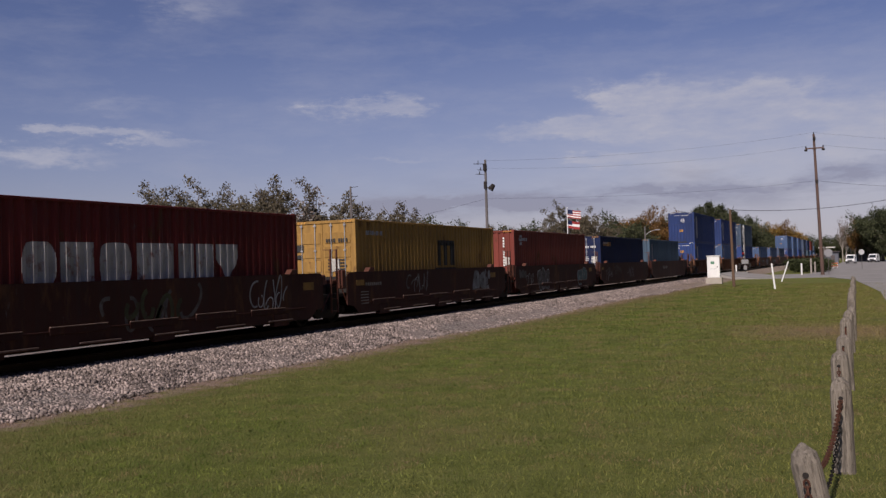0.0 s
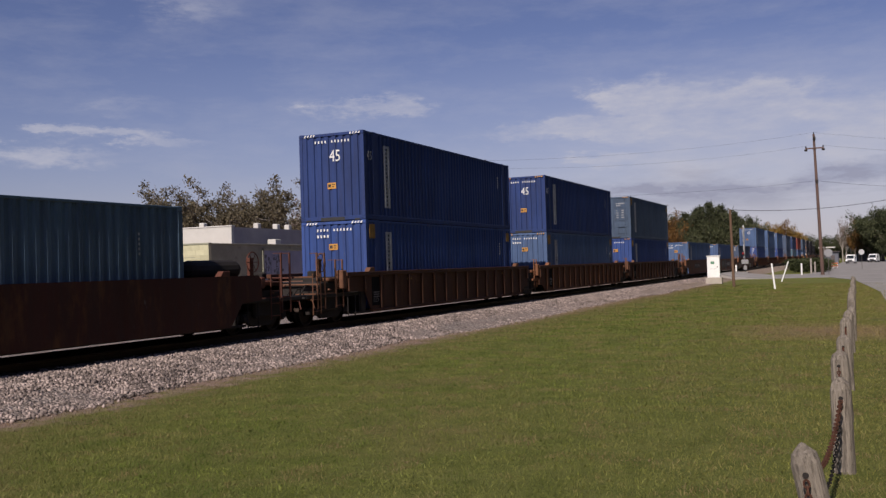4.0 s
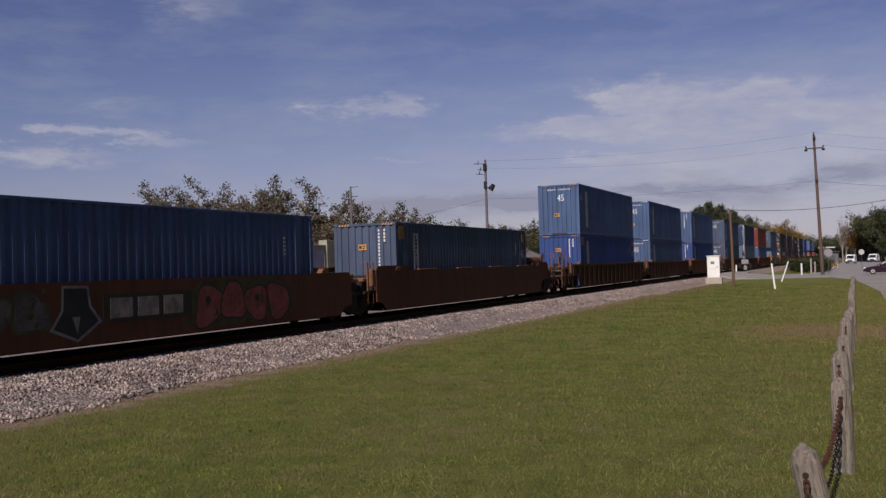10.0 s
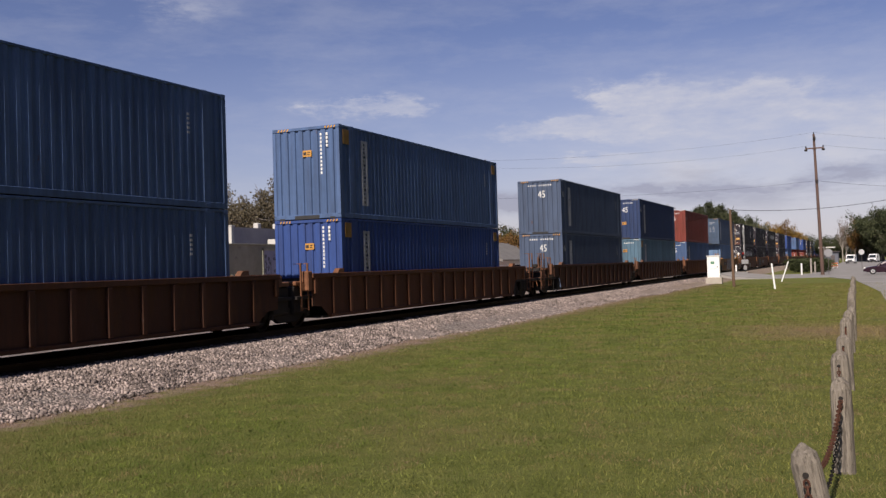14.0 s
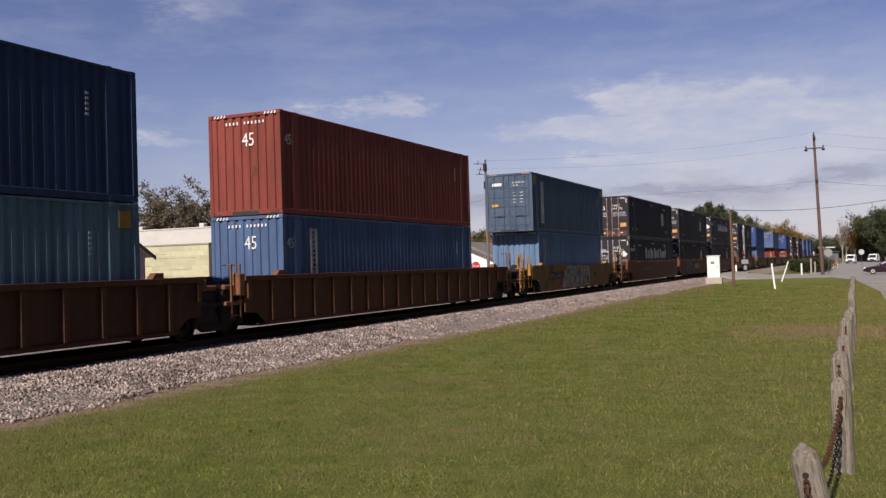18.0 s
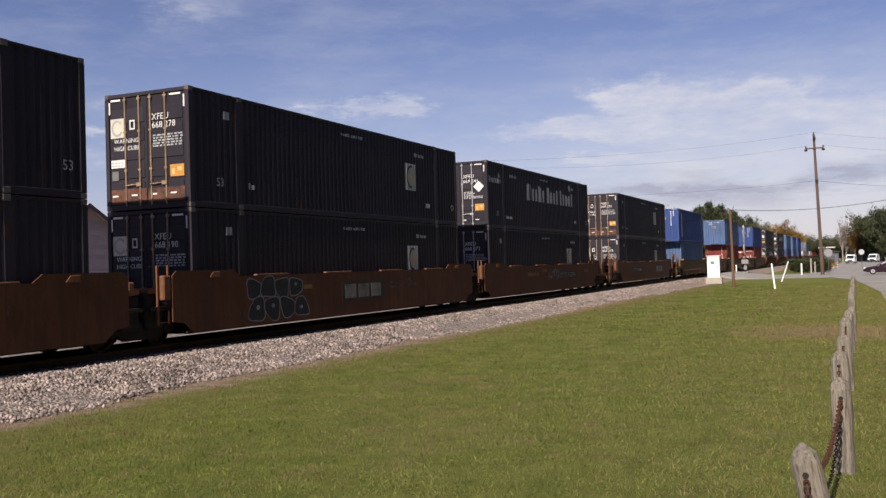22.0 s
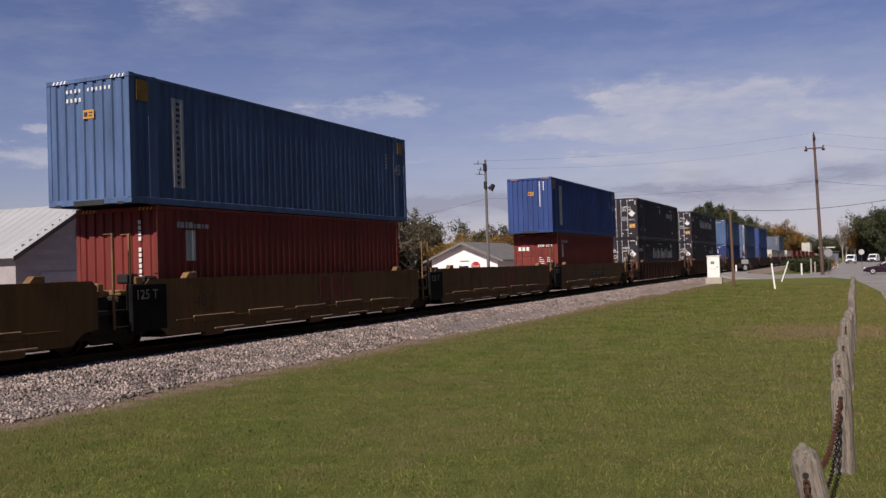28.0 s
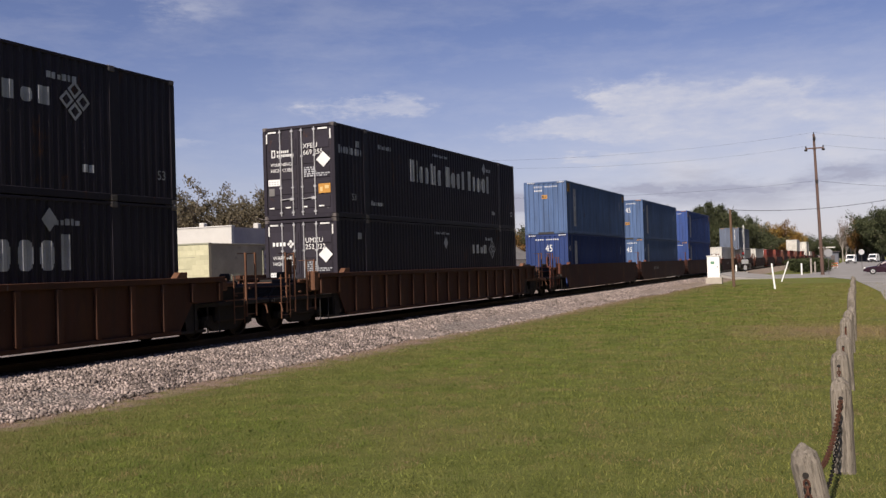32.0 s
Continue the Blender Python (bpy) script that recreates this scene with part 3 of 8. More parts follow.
def make_side(size, sx):
    W = WID[size] / 2 - 0.012
    bm = bmesh.new()
    strip(bm, side_profile(size), 0.14, H - 0.07, (lambda y, d, z: (sx * (W - d), y, z)) if sx > 0 else (lambda y, d, z: (sx * (W - d), -y, z)))
    return bm


def steep(y0, y1, pitch, depth):
    """A wall of flat bands with narrow steep steps between them."""
    out, n = [], max(1, round((y1 - y0) / pitch))
    p = (y1 - y0) / n
    for i in range(n):
        a = y0 + i * p
        out += [(a, 0.0), (a + p * 0.56, 0.0), (a + p * 0.63, depth), (a + p * 0.93, depth)]
    return out + [(y1, 0.0)]


def make_end(size, sy):
    W, L = WID[size] / 2 - 0.115, LEN[size] / 2 - 0.022
    bm = bmesh.new()
    strip(bm, steep(-W, W, 0.29, 0.042), 0.13, H - 0.10, (lambda x, d, z: (-x * sy, sy * (L - d), z)))
    return bm


def make_roof(size):
    W, L = WID[size] / 2 - 0.05, LEN[size] / 2 - 0.07
    bm = bmesh.new()
    prof = waves(-L, L, 0.42, 0.02)
    a = [bm.verts.new((-W, y, H - 0.02 - d)) for y, d in prof]
    b = [bm.verts.new((W, y, H - 0.02 - d)) for y, d in prof]
    for i in range(len(prof) - 1):
        bm.faces.new((a[i], b[i], b[i + 1], a[i + 1]))
    return bm


def make_floor(size):
    W, L = WID[size] / 2 - 0.03, LEN[size] / 2 - 0.03
    bs = [(-W, -L, 0.08, W, L, 0.13)]
    n = int(L * 2 / 0.6)
    bs += [(-W, -L + 0.3 + i * 0.6, 0.01, W, -L + 0.36 + i * 0.6, 0.08) for i in range(n)]
    return boxes(*bs)


def make_casting():
    return boxes((-0.09, -0.09, 0, 0.09, 0.09, 0.118), w=0.014)


def make_door(w):
    """One leaf: flat skin with pressed bands, in its rim."""
    return boxes((0, 0, 0.14, w, 0.03, H - 0.12), w=0.006)


def make_band(w):
    return boxes((0.07, -0.018, 0, w - 0.07, 0.0, (H - 0.62) / 5 - 0.10), w=0.008)


def make_rod(r):
    bm = bmesh.new()
    rod(bm, (0, 0, 0.10), (0, 0, H - 0.10), r)
    for z in (0.18, 0.95, 1.9, H - 0.2):
        box(bm, -0.045, -0.02, z, 0.045, 0.03, z + 0.05)
    return bm


def make_handle():
    bm = bmesh.new()
    rod(bm, (0, -0.02, 0), (0.42, -0.02, 0.03), 0.013)
    box(bm, 0.36, -0.03, -0.03, 0.44, 0.02, 0.06)
    return bm


def text_mesh(s, size):
    key = ("text", s, size)
    if key not in MESHES:
        cu = bpy.data.curves.new("lettering", "FONT")
        cu.body, cu.size, cu.resolution_u, cu.extrude = s, size, 2, 0.001
        ob = bpy.data.objects.new("lettering", cu)
        scene.collection.objects.link(ob)
        dg = bpy.context.evaluated_depsgraph_get()
        MESHES[key] = bpy.data.meshes.new_from_object(ob.evaluated_get(dg))
        bpy.data.objects.remove(ob)
    return MESHES[key]


def write(parent, s, size, at, turn, mat, label=""):
    key = ("text", s, size, mat.name)
    if key not in MESHES:
        MESHES[key] = text_mesh(s, size).copy()
        MESHES[key].materials.clear()
        MESHES[key].materials.append(mat)
    ob = part("lettering", MESHES[key], None, parent, label)
    ob.matrix_basis = pose(*at, *turn)
    return ob


END, SIDE = (90, 0, 0), (90, 0, 90)


class Patch:
    """Paint on the near side of a container, following its ribs."""

    def __init__(self, size):
        self.size, self.prof, self.bm = size, side_profile(size), bmesh.new()

    def add(self, y, z, w, h, slant=0.0):
        W, L = WID[self.size] / 2 - 0.012, LEN[self.size] / 2
        p = cut(self.prof, y - L, y + w - L)
        a = [self.bm.verts.new((W - d + 0.004, yy, z)) for yy, d in p]
        b = [self.bm.verts.new((W - d + 0.004, yy + slant, z + h)) for yy, d in p]
        for i in range(len(p) - 1):
            self.bm.faces.new((a[i], a[i + 1], b[i + 1], b[i]))
        return self

    def form(self, y, z, w, h, kind):
        """A plain block: a bar, a rounded block or a wedge, cut into upright strips."""
        n = 44 if h > 0.8 and kind != "bar" else 14 if kind != "bar" else 1
        for i in range(n):
            u = (2 * i + 1) / n - 1
            cut0 = h * (0.5 - 0.5 * (1 - abs(u) ** 5.0) ** 0.5) if kind == "round" else 0.0
            low = h * 0.62 * abs(u) if kind == "wedge" else cut0
            self.add(y + i * w / n, z + low, w / n, h - low - cut0)
        return self

    def name(self, y, z, w, h, forms):
        """A row of bars for faded lettering: T tall, t half tall, x low, i thin and tall, a gap for a space."""
        wide = {"T": 1.0, "t": 0.7, "x": 1.0, "i": 0.42, " ": 0.55}
        step = w / sum(wide[c] for c in forms)
        for c in forms:
            if c != " ":
                self.form(y, z, wide[c] * step * 0.66, h * {"T": 1.0, "t": 0.92, "x": 0.76, "i": 1.0}[c], "round" if c == "x" else "bar")
            y += wide[c] * step
        return self

    def word(self, y, z, w, h, n, rng, tall=0.5):
        """A row of n plain bars that stands for lettering."""
        step = w / n
        for i in range(n):
            self.add(y + i * step, z, step * 0.72, h if i == 0 or rng.random() < tall else h * 0.74)
        return self


def container(s, z, size, colour, end="wall", label="", rods=None):
    """A box that stands with its near end s metres along the line at the start."""
    L, W = LEN[size] / 2, WID[size] / 2
    mat = PAINTS[colour]
    kind = {40: "forty-foot", 45: "forty-five-foot", 53: "long fifty-three-foot"}[size]
    ob = empty("shipping_container", pose(TRACK, along(s) + L, z), label or f"{colour} corrugated steel {kind} shipping container on the train", "container", "containers on the train")
    MOVES.append(ob)
    part("frame", coloured(("frame", size), lambda: make_frame(size), "frame", mat), None, ob)
    for sx in (1, -1):
        part("side_panel", coloured(("side", size, sx), lambda: make_side(size, sx), "side_panel", mat), None, ob)
    part("end_panel", coloured(("end", size, 1), lambda: make_end(size, 1), "end_panel", mat), None, ob)
    part("roof", coloured(("roof", size), lambda: make_roof(size), "roof", mat), None, ob)
    part("floor_frame", coloured(("floor", size), lambda: make_floor(size), "floor_frame", BLACK), None, ob)
    cast = mat if size != 53 else STEEL
    spots = [L - 0.09] + ([6.05] if size != 40 else [])
    for sy in (-1, 1):
        for yy in spots:
            for zz in (-0.002, H - 0.116):
                for sx in (1, -1):
                    c = part("corner_casting", coloured(("cast",), make_casting, "corner_casting", cast), None, ob)
                    c.matrix_basis = pose(sx * (W - 0.088), sy * yy, zz)
    front = -L - 0.004
    if end == "wall":
        part("end_panel", coloured(("end", size, -1), lambda: make_end(size, -1), "end_panel", mat), None, ob)
        front = -L + 0.016
    else:
        w = W - 0.13
        for k in (0, 1):
            d = part("door", coloured(("door", size), lambda: make_door(w), "door", mat), None, ob)
            d.matrix_basis = pose(-w - 0.005 if k == 0 else 0.005, -L + 0.03, 0)
            for i in range(5):
                b = part("door_band", coloured(("band", size), lambda: make_band(w), "door_band", mat), None, d)
                b.matrix_basis = pose(0, 0, 0.32 + i * (H - 0.62) / 5)
            for f in ((0.445, 0.82) if k == 0 else (0.11, 0.50)) if size == 53 else (0.30, 0.76):
                r = part("lock_rod", coloured(("rod", size), lambda: make_rod(0.021 if size == 53 else 0.017), "lock_rod", rods or (GALV if colour in ("navy blue", "yellow") else mat)), None, d)
                r.matrix_basis = pose(w * f, -0.035, 0)
                hd = part("handle", coloured(("handle",), make_handle, "handle", rods or mat), None, d)
                hd.matrix_basis = pose(w * f - (0.02 if f < 0.47 else 0.40), -0.04, 0.60 if size == 53 else 0.78)
        front = -L - 0.012
    rng = random.Random(int(s * 10) + size)
    if size == 45:
        part("fork_recess", boxes((-0.45, -L - 0.003, -0.004, 0.45, -L + 0.02, 0.11)), GUN, ob)
        for sx in (-1, 1):
            part("twist_lock", boxes((sx * (W - 0.3) - 0.09, -L - 0.002, -0.012, sx * (W - 0.3) + 0.09, -L + 0.05, 0.045)), GUN, ob)
    # hazard bars over the top corners
    if size != 53:
        bm = bmesh.new()
        for sx in (-1, 1):
            for i in range(4):
                x = sx * (W - 0.2 - i * 0.11)
                vs = [bm.verts.new(p) for p in ((x, -L - 0.003, H - 0.10), (x + 0.05, -L - 0.003, H - 0.10), (x + 0.09, -L - 0.003, H - 0.03), (x + 0.04, -L - 0.003, H - 0.03))]
                bm.faces.new(vs)
        part("hazard_marking", bm, AMBER if rng.random() < 0.6 else WHITE, ob)
    return ob, front, rng


def dress_blue(s, z, colour, size=45, end="wall", n45=False, amber=True, band="grey", codes=True, patch=True, far45=False):
    """The blue line's boxes: a pale upright name band, small codes, an amber plate and, on some, a large 45."""
    ob, front, rng = container(s, z, size, colour, end, label=f"{colour} corrugated {size}-foot container" + (" with a white 45 on its end" if n45 and end == "wall" else " with locking doors" if end != "wall" else " with small white codes"))
    L, W = LEN[size] / 2, WID[size] / 2
    if end == "wall":
        if n45:
            t = write(ob, "45", 0.54, (-0.08, front, H - 0.95), END, WHITE, "white size number")
            t.matrix_basis = t.matrix_basis @ Matrix.Diagonal((0.8, 1, 1, 1))
        if amber:
            x = rng.uniform(-.3, -.05)
            pl = part("amber_plate", boxes((x, front - 0.004, 0, x + 0.32, front + 0.004, 0.2)), AMBER, ob)
            pl.location.z = 1.05 if n45 else 1.95
            part("plate_print", boxes((x + 0.03, front - 0.006, 0.05, x + 0.13, front - 0.004, 0.15), (x + 0.17, front - 0.006, 0.12, x + 0.28, front - 0.004, 0.15), (x + 0.17, front - 0.006, 0.05, x + 0.26, front - 0.004, 0.08)), GUN, pl)
        if codes:
            bm = bmesh.new()
            if rng.random() < 0.35 and not n45:
                for i in range(11):
                    zz = H - 0.32 - i * 0.12
                    box(bm, 0.53, front - 0.003, zz, 0.59, front, zz + 0.08)
                for i in range(4):
                    box(bm, 0.74, front - 0.003, H - 0.32 - i * 0.12, 0.81, front, H - 0.235 - i * 0.12)
            else:
                for i in range(11):
                    if i in (4,):
                        continue
                    x = -0.62 + i * 0.125
                    box(bm, x, front - 0.003, H - 0.33, x + 0.05, front, H - 0.25)
                for i in range(4):
                    if not n45:
                        box(bm, -0.62 + i * 0.125, front - 0.003, H - 0.54, -0.56 + i * 0.125, front, H - 0.45)
            part("code_lettering", bm, WHITE, ob)
    else:
        part("code_lettering", boxes((-0.85, front - 0.004, H - 0.62, -0.35, front + 0.004, H - 0.47)), WHITE, ob)
        bs = [(0.22 + 0.07 * k, front - 0.004, H - 0.52, 0.27 + 0.07 * k, front + 0.004, H - 0.44) for k in range(9)]
        bs += [(0.25 + 0.07 * k, front - 0.004, H - 0.66, 0.30 + 0.07 * k, front + 0.004, H - 0.58) for k in range(4)]
        bs += [(x, front - 0.004, H - 1.0 - 0.16 * r, x + 0.17, front + 0.004, H - 0.95 - 0.16 * r) for x in (0.22, 0.58) for r in range(4)]
        part("code_lettering", boxes(*bs), GREYMARK, ob)
        part("amber_plate", boxes((-0.9, front - 0.004, 1.25, -0.55, front + 0.004, 1.38)), AMBER, ob)
    # near side
    at = 1.42 if size == 45 else 0.8
    if band:
        p = Patch(size)
        p.add(at, 0.42, 0.42, 2.1)
        part("name_band", p.bm, surface("name band paint", (0.31, 0.32, 0.34), 0.6, 0, 0.25, 2, 20, 0.05), ob, "pale grey upright name band")
        p = Patch(size)
        for i in range(15):
            p.add(at + 0.13 + rng.uniform(0, .03), 0.5 + i * 0.133, rng.uniform(.09, .14), 0.075)
        for v in p.bm.verts:
            v.co.x += 0.003
        part("name_lettering", p.bm, mat_dark(), ob)
    if patch and not n45 and size == 45:
        bm = boxes((W - 0.01, -L + 0.24, H - 0.60, W + 0.004, -L + 0.62, H - 0.14))
        part("amber_plate", bm, surface("dirty amber", (0.24, 0.135, 0.03), 0.7, 0, 0.3, 3, 20, .1), ob)
        bm = boxes((W - 0.01, L - 0.62, H - 0.56, W + 0.004, L - 0.26, H - 0.18))
        part("amber_plate", bm, MATS["dirty amber"], ob)
    if n45 or far45:
        yy = (-L + 0.2) if n45 else (L - 0.86)
        t = write(ob, "45", 0.42 if n45 else 0.52, (W + 0.002, yy, H - 0.95 if n45 else H - 1.30), SIDE, GREYMARK)
        t.matrix_basis = t.matrix_basis @ Matrix.Diagonal((0.85, 1, 1, 1))
    p = Patch(size)
    for i in range(5):
        p.add(2 * L - 1.5, 1.75 + i * 0.11, 0.09, 0.06)
    part("code_lettering", p.bm, GREYMARK, ob)
    return ob


def mat_dark():
    return surface("dark lettering", (0.02, 0.03, 0.06), 0.6, 0, 0.2, 3, 20, 0.05)


def dress_black(s, z, code, name=True, plate=False, diamond=True, logo=False, rusty=False):
    """Long black box with white codes on its doors."""
    ob, front, rng = container(s, z, 53, "black", "doors", label="black corrugated 53-foot container with " + ("rusty doors and white codes" if rusty else "white codes and diamond placard" if diamond else "white door codes"), rods=RUSTROD if rusty else GALV)
    L, W = LEN[53] / 2, WID[53] / 2
    f = front + 0.018
    four, digits = code.split(" ", 1)
    write(ob, four, 0.22, (0.17, f, H - 0.74), END, WHITE, "white code letters")
    write(ob, digits, 0.22, (0.17, f, H - 0.94), END, WHITE, "white code number")
    write(ob, "WARNING", 0.16, (-1.02, f, H - 1.24), END, WHITE)
    write(ob, "HIGH CUBE", 0.155, (-1.02, f, H - 1.42), END, WHITE)
    bm = bmesh.new()
    for x0, x1 in ((-1.1, -0.8), (0.72, 1.05)):
        box(bm, x0, f, H - 0.19, x1, f + 0.008, H - 0.14)
    for x in (-1.17, 1.13):
        box(bm, x, f, H - 0.5, x + 0.045, f + 0.008, H - 0.2)
    box(bm, -1.12, f, H - 1.84, -0.69, f + 0.008, H - 1.64)
    for k in range(4):
        box(bm, -1.1 + k * 0.6, f, 0.34, -0.92 + k * 0.6, f + 0.006, 0.38)
    part("door_lettering", bm, WHITE, ob)
    # small print under the code, in broken rows
    bm = bmesh.new()
    for i in range(5):
        x = 0.2
        while x < (1.05 if not diamond or i > 2 else 0.6):
            w = rng.uniform(0.04, 0.13)
            box(bm, x, f, H - 1.14 - i * 0.065 - (0.22 if diamond else 0), x + w, f + 0.006, H - 1.10 - i * 0.065 - (0.22 if diamond else 0))
            x += w + rng.uniform(0.02, 0.06)
    part("door_lettering", bm, GREYMARK, ob)
    pr = part("plate_print", boxes(*[(-1.1 + 0.1 * k, f - 0.003, H - 1.80 + 0.07 * r, -1.04 + 0.1 * k, f, H - 1.77 + 0.07 * r) for k in range(4) for r in range(2)]), GREYMARK, ob)
    tagged(pr, kind="stuff")
    part("grey_plate", boxes((-1.10, f, H - 2.15, -0.90, f + 0.008, H - 1.92)), surface("dull grey plate", (0.16, 0.155, 0.15), 0.6, 0, 0.2, 2, 20, 0.05), ob)
    am = part("amber_plate", boxes((0.70, f, H - 2.15, 1.12, f + 0.008, H - 1.86)), AMBER, ob)
    part("plate_print", boxes((0.76, f - 0.003, H - 2.10, 0.84, f, H - 1.96), (0.92, f - 0.003, H - 2.02, 1.06, f, H - 1.92)), surface("pale amber", (0.62, 0.45, 0.20), 0.6, 0, 0.1, 2, 20, 0), am)
    if diamond:
        bm = bmesh.new()
        c = Vector((0.90, f - 0.014, H - 1.12))
        bm.faces.new([bm.verts.new(c + Vector(d)) for d in ((-0.25, 0, 0), (0, 0, -0.24), (0.25, 0, 0), (0, 0, 0.24))])
        part("white_diamond", bm, WHITE, ob)
    if plate:
        lp = part("logo_plate", boxes((-1.12, f, H - 1.10, -0.70, f + 0.008, H - 0.62)), surface("cream plate", (0.56, 0.53, 0.43), 0.6, 0, 0.15, 3, 20, 0.05), ob)
        bm = bmesh.new()
        for k in range(16):
            a0, a1 = 0.6 + 5.2 * k / 16, 0.6 + 5.2 * (k + 1) / 16
            bm.faces.new([bm.verts.new((-0.91 + r * math.cos(t), f - 0.003, H - 0.86 + r * 1.15 * math.sin(t))) for r, t in ((0.13, a0), (0.18, a0), (0.18, a1), (0.13, a1))])
        part("logo_disc", bm, GREYMARK, lp)
        x, zz = -0.52, H - 0.92
        part("logo_mark", boxes((x, f, zz, x + 0.16, f + 0.006, zz + 0.035), (x, f, zz + 0.20, x + 0.16, f + 0.006, zz + 0.235), (x, f, zz + 0.035, x + 0.03, f + 0.006, zz + 0.2), (x + 0.13, f, zz + 0.035, x + 0.16, f + 0.006, zz + 0.2)), WHITE, ob)
    elif logo:
        bs = [(-1.02 + 0.13 * k, f, H - 0.82, -0.94 + 0.13 * k, f + 0.006, H - 0.70) for k in range(4)]
        part("logo_mark", boxes(*bs), WHITE, ob)
        bm = bmesh.new()
        for a in range(4):
            c = Vector((-0.36 + 0.075 * math.cos(a * math.pi / 2), f, H - 0.76 + 0.075 * math.sin(a * math.pi / 2)))
            bm.faces.new([bm.verts.new(c + Vector(d)) for d in ((-0.06, 0, 0), (0, 0, -0.06), (0.06, 0, 0), (0, 0, 0.06))])
        part("logo_emblem", bm, WHITE, ob)
    else:
        x, zz = -0.98, H - 0.96
        bs = [(x, f, zz, x + 0.14, f + 0.006, zz + 0.03), (x, f, zz + 0.2, x + 0.14, f + 0.006, zz + 0.24), (x, f, zz + 0.03, x + 0.03, f + 0.006, zz + 0.2), (x + 0.11, f, zz + 0.03, x + 0.14, f + 0.006, zz + 0.2)]
        bs += [(x + 0.2 + 0.075 * k, f, zz + 0.13, x + 0.25 + 0.075 * k, f + 0.006, zz + 0.21) for k in range(6)] + [(x + 0.2 + 0.07 * k, f, zz + 0.01, x + 0.245 + 0.07 * k, f + 0.006, zz + 0.09) for k in range(9)]
        part("logo_mark", boxes(*bs), WHITE, ob)
    if rusty:
        part("rust_band", boxes((-1.14, f + 0.001, 0.16, -0.02, f + 0.008, 0.52), (0.02, f + 0.001, 0.16, 1.14, f + 0.008, 0.50)), surface("rust-stained black", (0.13, 0.055, 0.035), 0.8, 0, 0.4, 3, 14, 0.1, (0.04, 0.03, 0.03), 0.6), ob)
    # near side: the name in plain bars, a plate, small codes
    y0, NZ = 5.28, 1.45
    if name:
        p = Patch(53)
        p.name(y0, NZ, 7.75, 0.78, "Tixxitx Txxt Txxxt")
        part("name_lettering", p.bm, GREYMARK, ob, "faded grey name in bars")
        p = Patch(53)
        p.name(0.3, 1.98, 1.5, 0.28, "txxxtx xxx")
        p.word(2.9, 2.35, 0.95, 0.14, 7, rng).word(2.3, 0.45, 0.9, 0.15, 6, rng)
        part("code_lettering", p.bm, GREYMARK, ob)
        bm = bmesh.new()
        c = Vector((W + 0.002, -L + y0 + 7.1, NZ + 1.0))
        bm.faces.new([bm.verts.new(c + Vector(d)) for d in ((0, -0.2, 0), (0, 0, -0.24), (0, 0.2, 0), (0, 0, 0.24))])
        part("diamond", bm, GREYMARK, ob)
    if plate:
        p = Patch(53)
        p.add(11.65, 1.12, 0.8, 0.95)
        sp = part("side_plate", p.bm, GREYMARK, ob)
        bm = bmesh.new()
        for k in range(20):
            a0, a1 = 1.3 + 3.6 * k / 20, 1.3 + 3.6 * (k + 1) / 20
            bm.faces.new([bm.verts.new((W + 0.002, -L + 12.05 + r * math.cos(t), 1.6 + 1.2 * r * math.sin(t))) for r, t in ((0.27, a0), (0.34, a0), (0.34, a1), (0.27, a1))])
        part("plate_ring", bm, mat_dark(), sp)
        bm = bmesh.new()
        bm.faces.new([bm.verts.new((W + 0.001, -L + 12.07 + 0.26 * math.cos(a * 0.35), 1.6 + 0.34 * math.sin(a * 0.35))) for a in range(18)])
        part("plate_disc", bm, surface("cream disc", (0.40, 0.35, 0.25), 0.6, 0, 0.15, 3, 20, 0), sp)
    if logo:
        p = Patch(53)
        p.name(10.9, 1.80, 1.7, 0.36, "TTxT")
        part("logo_mark", p.bm, GREYMARK, ob)
        bm = bmesh.new()
        for a in range(4):
            c = Vector((W + 0.003, -L + 13.1 + 0.22 * math.cos(a * math.pi / 2), 1.98 + 0.22 * math.sin(a * math.pi / 2)))
            for b in range(4):
                t0, t1 = b * math.pi / 2, (b + 1) * math.pi / 2
                bm.faces.new([bm.verts.new(c + Vector((0, r * math.cos(t), r * math.sin(t)))) for r, t in ((0.11, t0), (0.19, t0), (0.19, t1), (0.11, t1))])
        part("logo_emblem", bm, GREYMARK, ob)
        bm = bmesh.new()
        c = Vector((W + 0.002, -L + 8.2, 2.2))
        bm.faces.new([bm.verts.new(c + Vector(d)) for d in ((0, -0.2, 0), (0, 0, -0.24), (0, 0.2, 0), (0, 0, 0.24))])
        part("diamond", bm, GREYMARK, ob)
    p = Patch(53)
    p.word(7.2, 2.52, 1.4, 0.09, 9, rng).word(12.4, 2.35, 0.8, 0.13, 6, rng).word(13.3, 0.55, 0.35, 0.16, 2, rng).word(1.35, 2.25, 0.28, 0.2, 2, rng)
    if not name:
        p.word(2.35, 0.55, 0.3, 0.16, 2, rng)
    part("code_lettering", p.bm, GREYMARK, ob)
    for yy in (-L + 1.0, L - 0.65):
        write(ob, "53", 0.3, (W + 0.002, yy, 0.55), SIDE, GREYMARK)
    for zz in (0.0, H - 0.13):
        for yy in (-L + 2.0, L - 2.0):
            part("lift_fitting", boxes((W - 0.03, yy - 0.09, zz, W + 0.006, yy + 0.09, zz + 0.13), w=0.01), STEEL, ob)
    return ob


